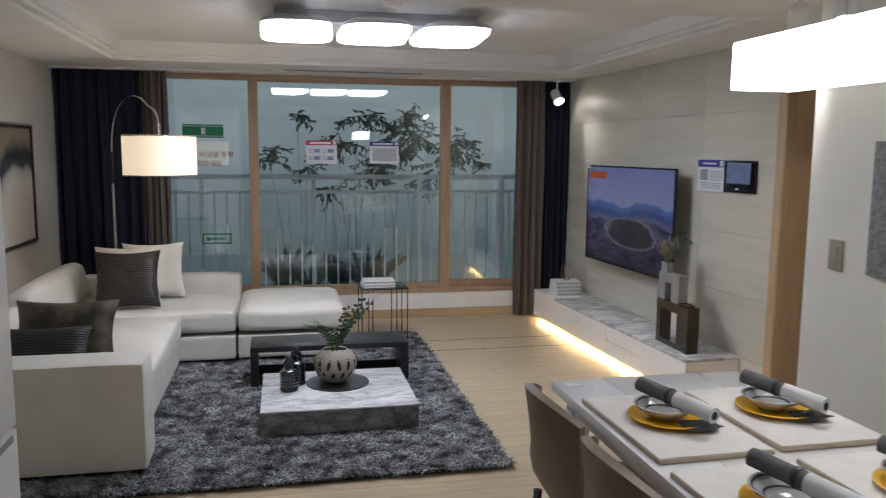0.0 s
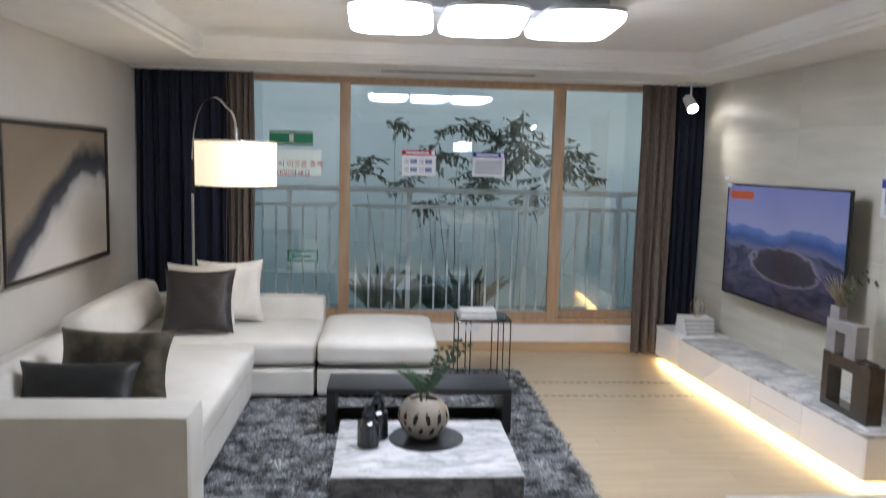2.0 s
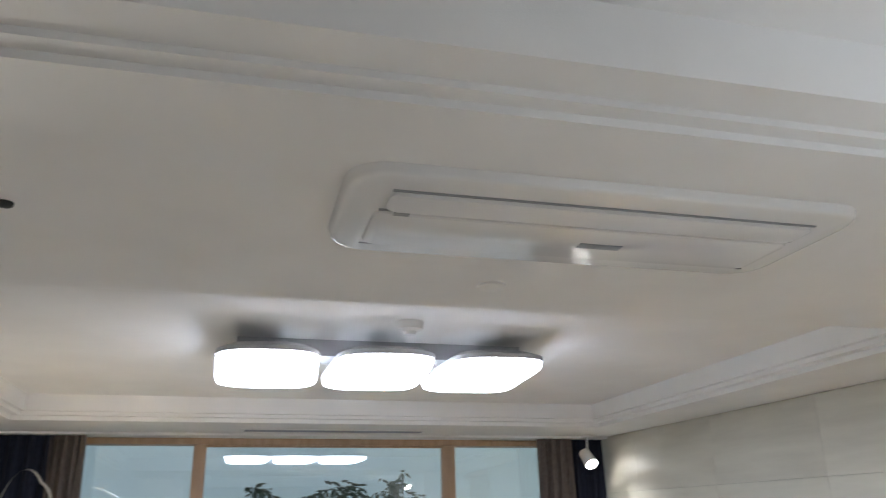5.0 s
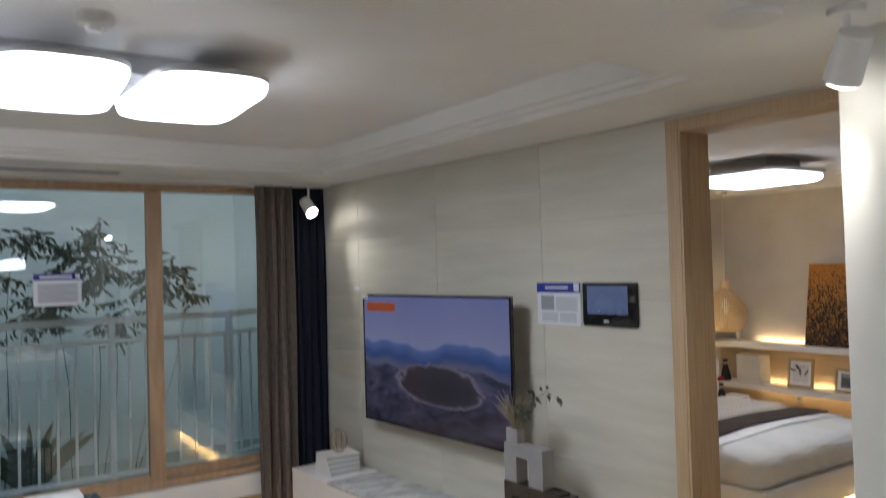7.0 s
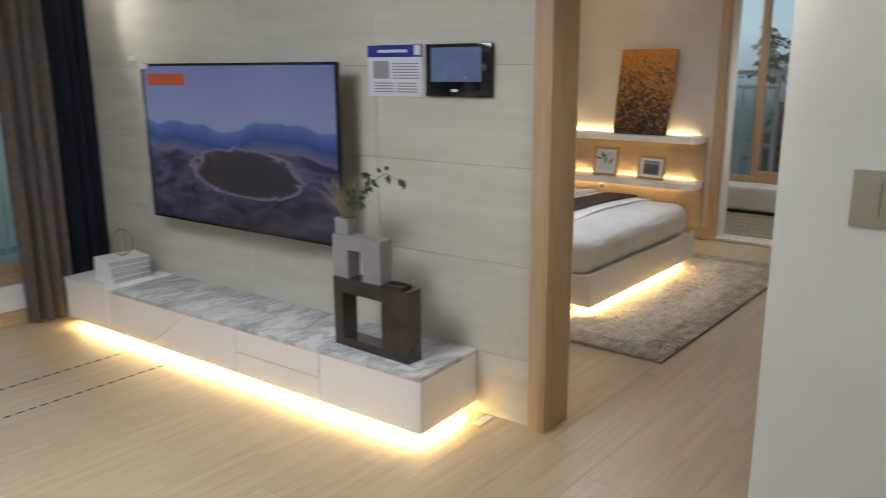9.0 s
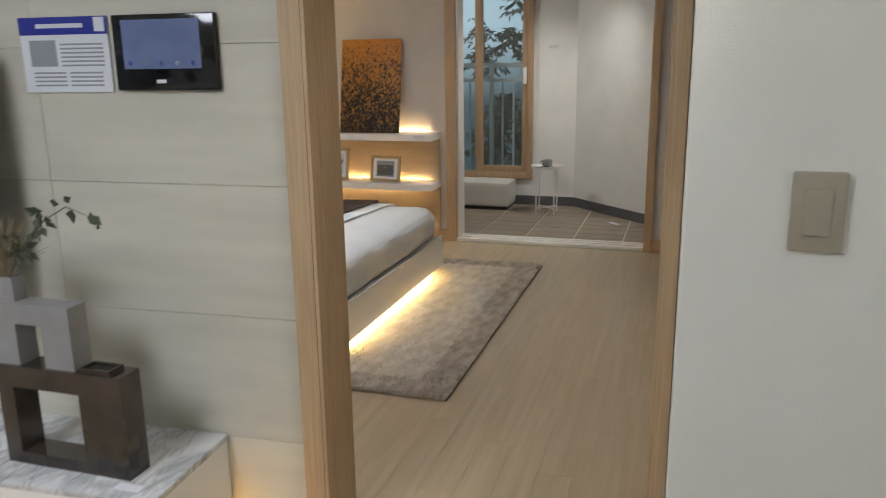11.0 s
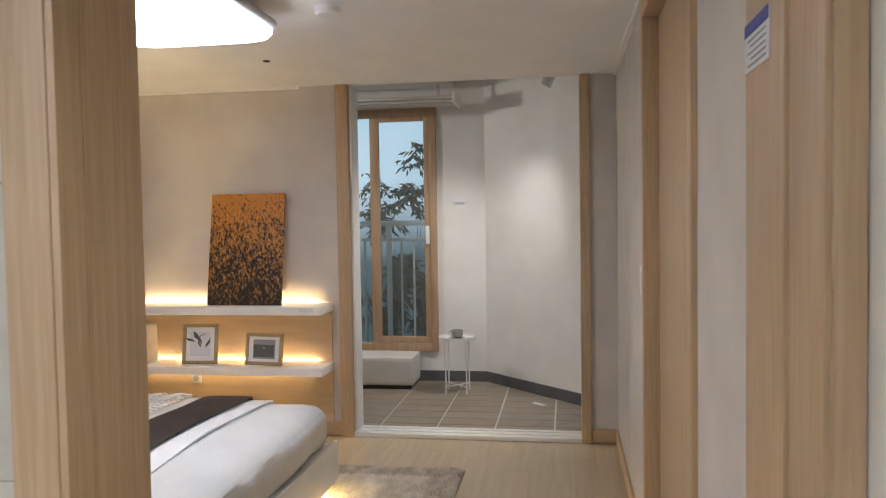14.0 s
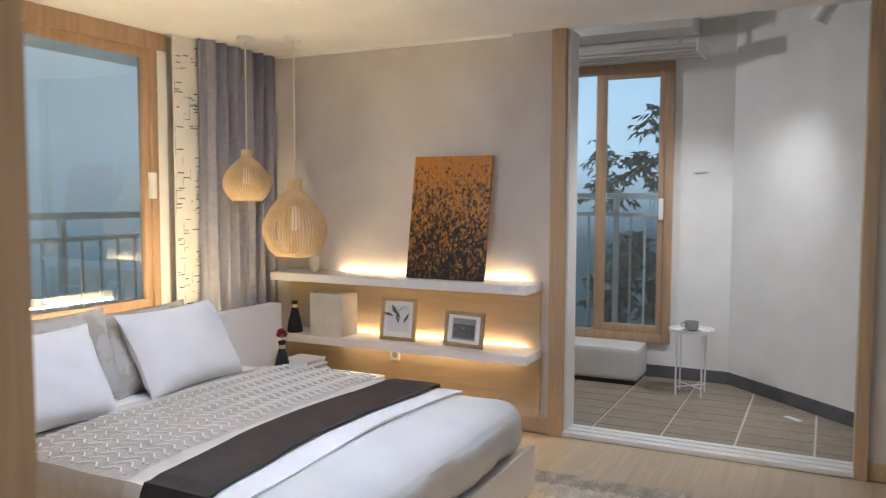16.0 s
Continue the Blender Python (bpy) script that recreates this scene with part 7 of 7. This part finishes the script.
part("body", lathe(bmesh.new(), [(0.03, 0.008), (0.045, 0.02), (0.05, 0.07), (0.047, 0.07), (0.04, 0.02), (0.001, 0.014)], 28), cupm, cu_)
part("ear", tube(bmesh.new(), [(0, 0.046, 0.058), (0, 0.066, 0.052), (0, 0.070, 0.036), (0, 0.045, 0.026)], 0.004, 6), cupm, cu_)
part("saucer", lathe(bmesh.new(), [(0.03, 0), (0.065, 0.008), (0.064, 0.01), (0.001, 0.006)], 28), cupm, cu_)
floor_tag = single("price_tag", boxed(-0.06, 0.06, -0.02, 0.02, 0, 0.003), SIGN_WHITE, "small white label lying on the balcony tiles", "label")
floor_tag.matrix_basis = pose(8.67, 3.53, 0.0, 0, 0, 45)
# drying rack folded under the balcony ceiling
RACK = material("rack_aluminium", (0.62, 0.60, 0.57), 0.35, metal=0.3)
dk = thing("drying_rack", "aluminium ceiling drying rack folded up above the window", "drying rack", (9.2, 0, 0))
part("motor_box", boxed(-0.17, 0.14, 4.24, 5.9, 2.53, 2.66, 0.012), WHITE_PLASTIC, dk)
for k in range(7):
    part("bar", rod(bmesh.new(), (-0.21 + 0.055 * k, 4.20, 2.40 - 0.022 * (k % 2)), (-0.21 + 0.055 * k, 5.9, 2.40 - 0.022 * (k % 2)), 0.013), RACK, dk)
part("end_cap", boxed(-0.235, 0.15, 4.18, 4.21, 2.35, 2.45, 0.014), WHITE_PLASTIC, dk)
for y in (4.34, 5.5):
    part("hanger", boxed(-0.03, 0.01, y, y + 0.02, 2.41, 2.53), RACK, dk)
# A printed label strip on the wall, no socket.
single("wall_socket", boxed(9.44, VX, 4.18, 4.27, 1.55, 1.575, 0.003), SIGN_WHITE, "small label strip on the balcony wall", "label")
spotlight((8.50, 3.43, 2.43), 2.66, (8.7, 4.9, 0.0), 58, "white cylinder balcony ceiling spotlight, the northern of the two added", lit=False, size=100)
# Added unseen spotlight that brightens the balcony; nothing shows one here.
spotlight((8.4, 6.4, 2.53), 2.66, (8.8, 4.6, 0.7), 44, "white cylinder balcony ceiling spotlight, the northern of the two added", size=130)

# ---- pieces of the surfaces ----
tile_mesh = {}


def piece(parent, name, x0, x1, y0, y1, z0, z1, mat, inset=0.0015):
    """A slab with a bevelled top or face, sharing its mesh with pieces of the same size."""
    key = (name, round(x1 - x0, 3), round(y1 - y0, 3), round(z1 - z0, 3))
    if key not in tile_mesh:
        a, b_, c = x1 - x0, y1 - y0, z1 - z0
        i = inset
        if a < 0.02:   # face towards -x
            v = [(a, 0, 0), (a, b_, 0), (a, b_, c), (a, 0, c), (i, 0, 0), (i, b_, 0), (i, b_, c), (i, 0, c), (0, i, i), (0, b_ - i, i), (0, b_ - i, c - i), (0, i, c - i)]
        else:          # face up
            v = [(0, 0, 0), (a, 0, 0), (a, b_, 0), (0, b_, 0), (0, 0, c - i), (a, 0, c - i), (a, b_, c - i), (0, b_, c - i), (i, i, c), (a - i, i, c), (a - i, b_ - i, c), (i, b_ - i, c)]
        f = [(8, 9, 10, 11)] + [(k, (k + 1) % 4, 4 + (k + 1) % 4, 4 + k) for k in range(4)] + [(4 + k, 4 + (k + 1) % 4, 8 + (k + 1) % 4, 8 + k) for k in range(4)]
        me_ = bpy.data.meshes.new(name)
        me_.from_pydata(v, [], f)
        me_.materials.append(mat)
        b5 = bmesh.new()
        b5.from_mesh(me_)
        bmesh.ops.recalc_face_normals(b5, faces=b5.faces[:])
        b5.to_mesh(me_)
        b5.free()
        tile_mesh[key] = me_
    ob_ = new(name, tile_mesh[key])
    ob_.location = (x0, y0, z0)
    ob_.parent = parent
    return ob_


# wall tiles
cols = [4.022, 4.83, 5.73, 6.63, 7.50]
rows_ = [0.0, 0.286, 0.687, 1.088, 1.486, 1.885, 2.2995]
for y0, y1 in zip(cols, cols[1:]):
    for z0, z1 in zip(rows_, rows_[1:]):
        piece(wall_tv, "wall_tile", TX, TX + 0.012, y0 + 0.0008, y1 - 0.0008, z0 + 0.0008, z1 - 0.0008, TILE, 0.0006)

# floor planks
floor = tagged(new("floor"), "light oak laminate plank floor", "floor", kind="structure")
PW, PL = 0.125, 0.90
rest_v, rest_f = [], []
rnd = random.Random(4)
row = 0
y = BACK
while y < 7.15:
    off = (row * 0.37) % PL
    x = WX - off
    while x < BX - 0.03:
        x0, x1 = max(x, WX), min(x + PL, BX - 0.03)
        y1 = min(y + PW, 7.145)
        near = (1.75 < x1 and 2.45 < y < 6.95 and x0 < 3.7) or (x0 >= 3.3 and 2.9 < y < 4.75)
        if x1 - x0 > 0.02:
            if near:
                piece(floor, "plank", x0 + 0.0002, x1 - 0.0002, y + 0.0002, y1 - 0.0002, -0.012, 0.0, FLOOR, 0.0005)
            else:
                n = len(rest_v)
                rest_v += [(x0, y, -0.012), (x1, y, -0.012), (x1, y1, -0.012), (x0, y1, -0.012), (x0 + .001, y + .001, 0), (x1 - .001, y + .001, 0), (x1 - .001, y1 - .001, 0), (x0 + .001, y1 - .001, 0)]
                rest_f += [(n + 4, n + 5, n + 6, n + 7)] + [(n + k, n + (k + 1) % 4, n + 4 + (k + 1) % 4, n + 4 + k) for k in range(4)]
        x += PL
    y += PW
    row += 1
me = bpy.data.meshes.new("planks")
me.from_pydata(rest_v, [], rest_f)
me.materials.append(FLOOR)
ob = new("planks", me)
ob.parent = floor
tagged(ob, "light oak laminate planks", kind="stuff")

# balcony tiles
bf = tagged(new("balcony_floor"), "brown square floor tiles with pale joints", "floor", kind="structure")
for i in range(10):
    for j in range(11):
        x0, y0 = 7.86 + i * 0.175, 2.6 + j * 0.40
        piece(bf, "floor_tile", x0 + 0.004, x0 + 0.171, y0 + 0.006, y0 + 0.394, -0.006, 0.0, CAFE_TILE)
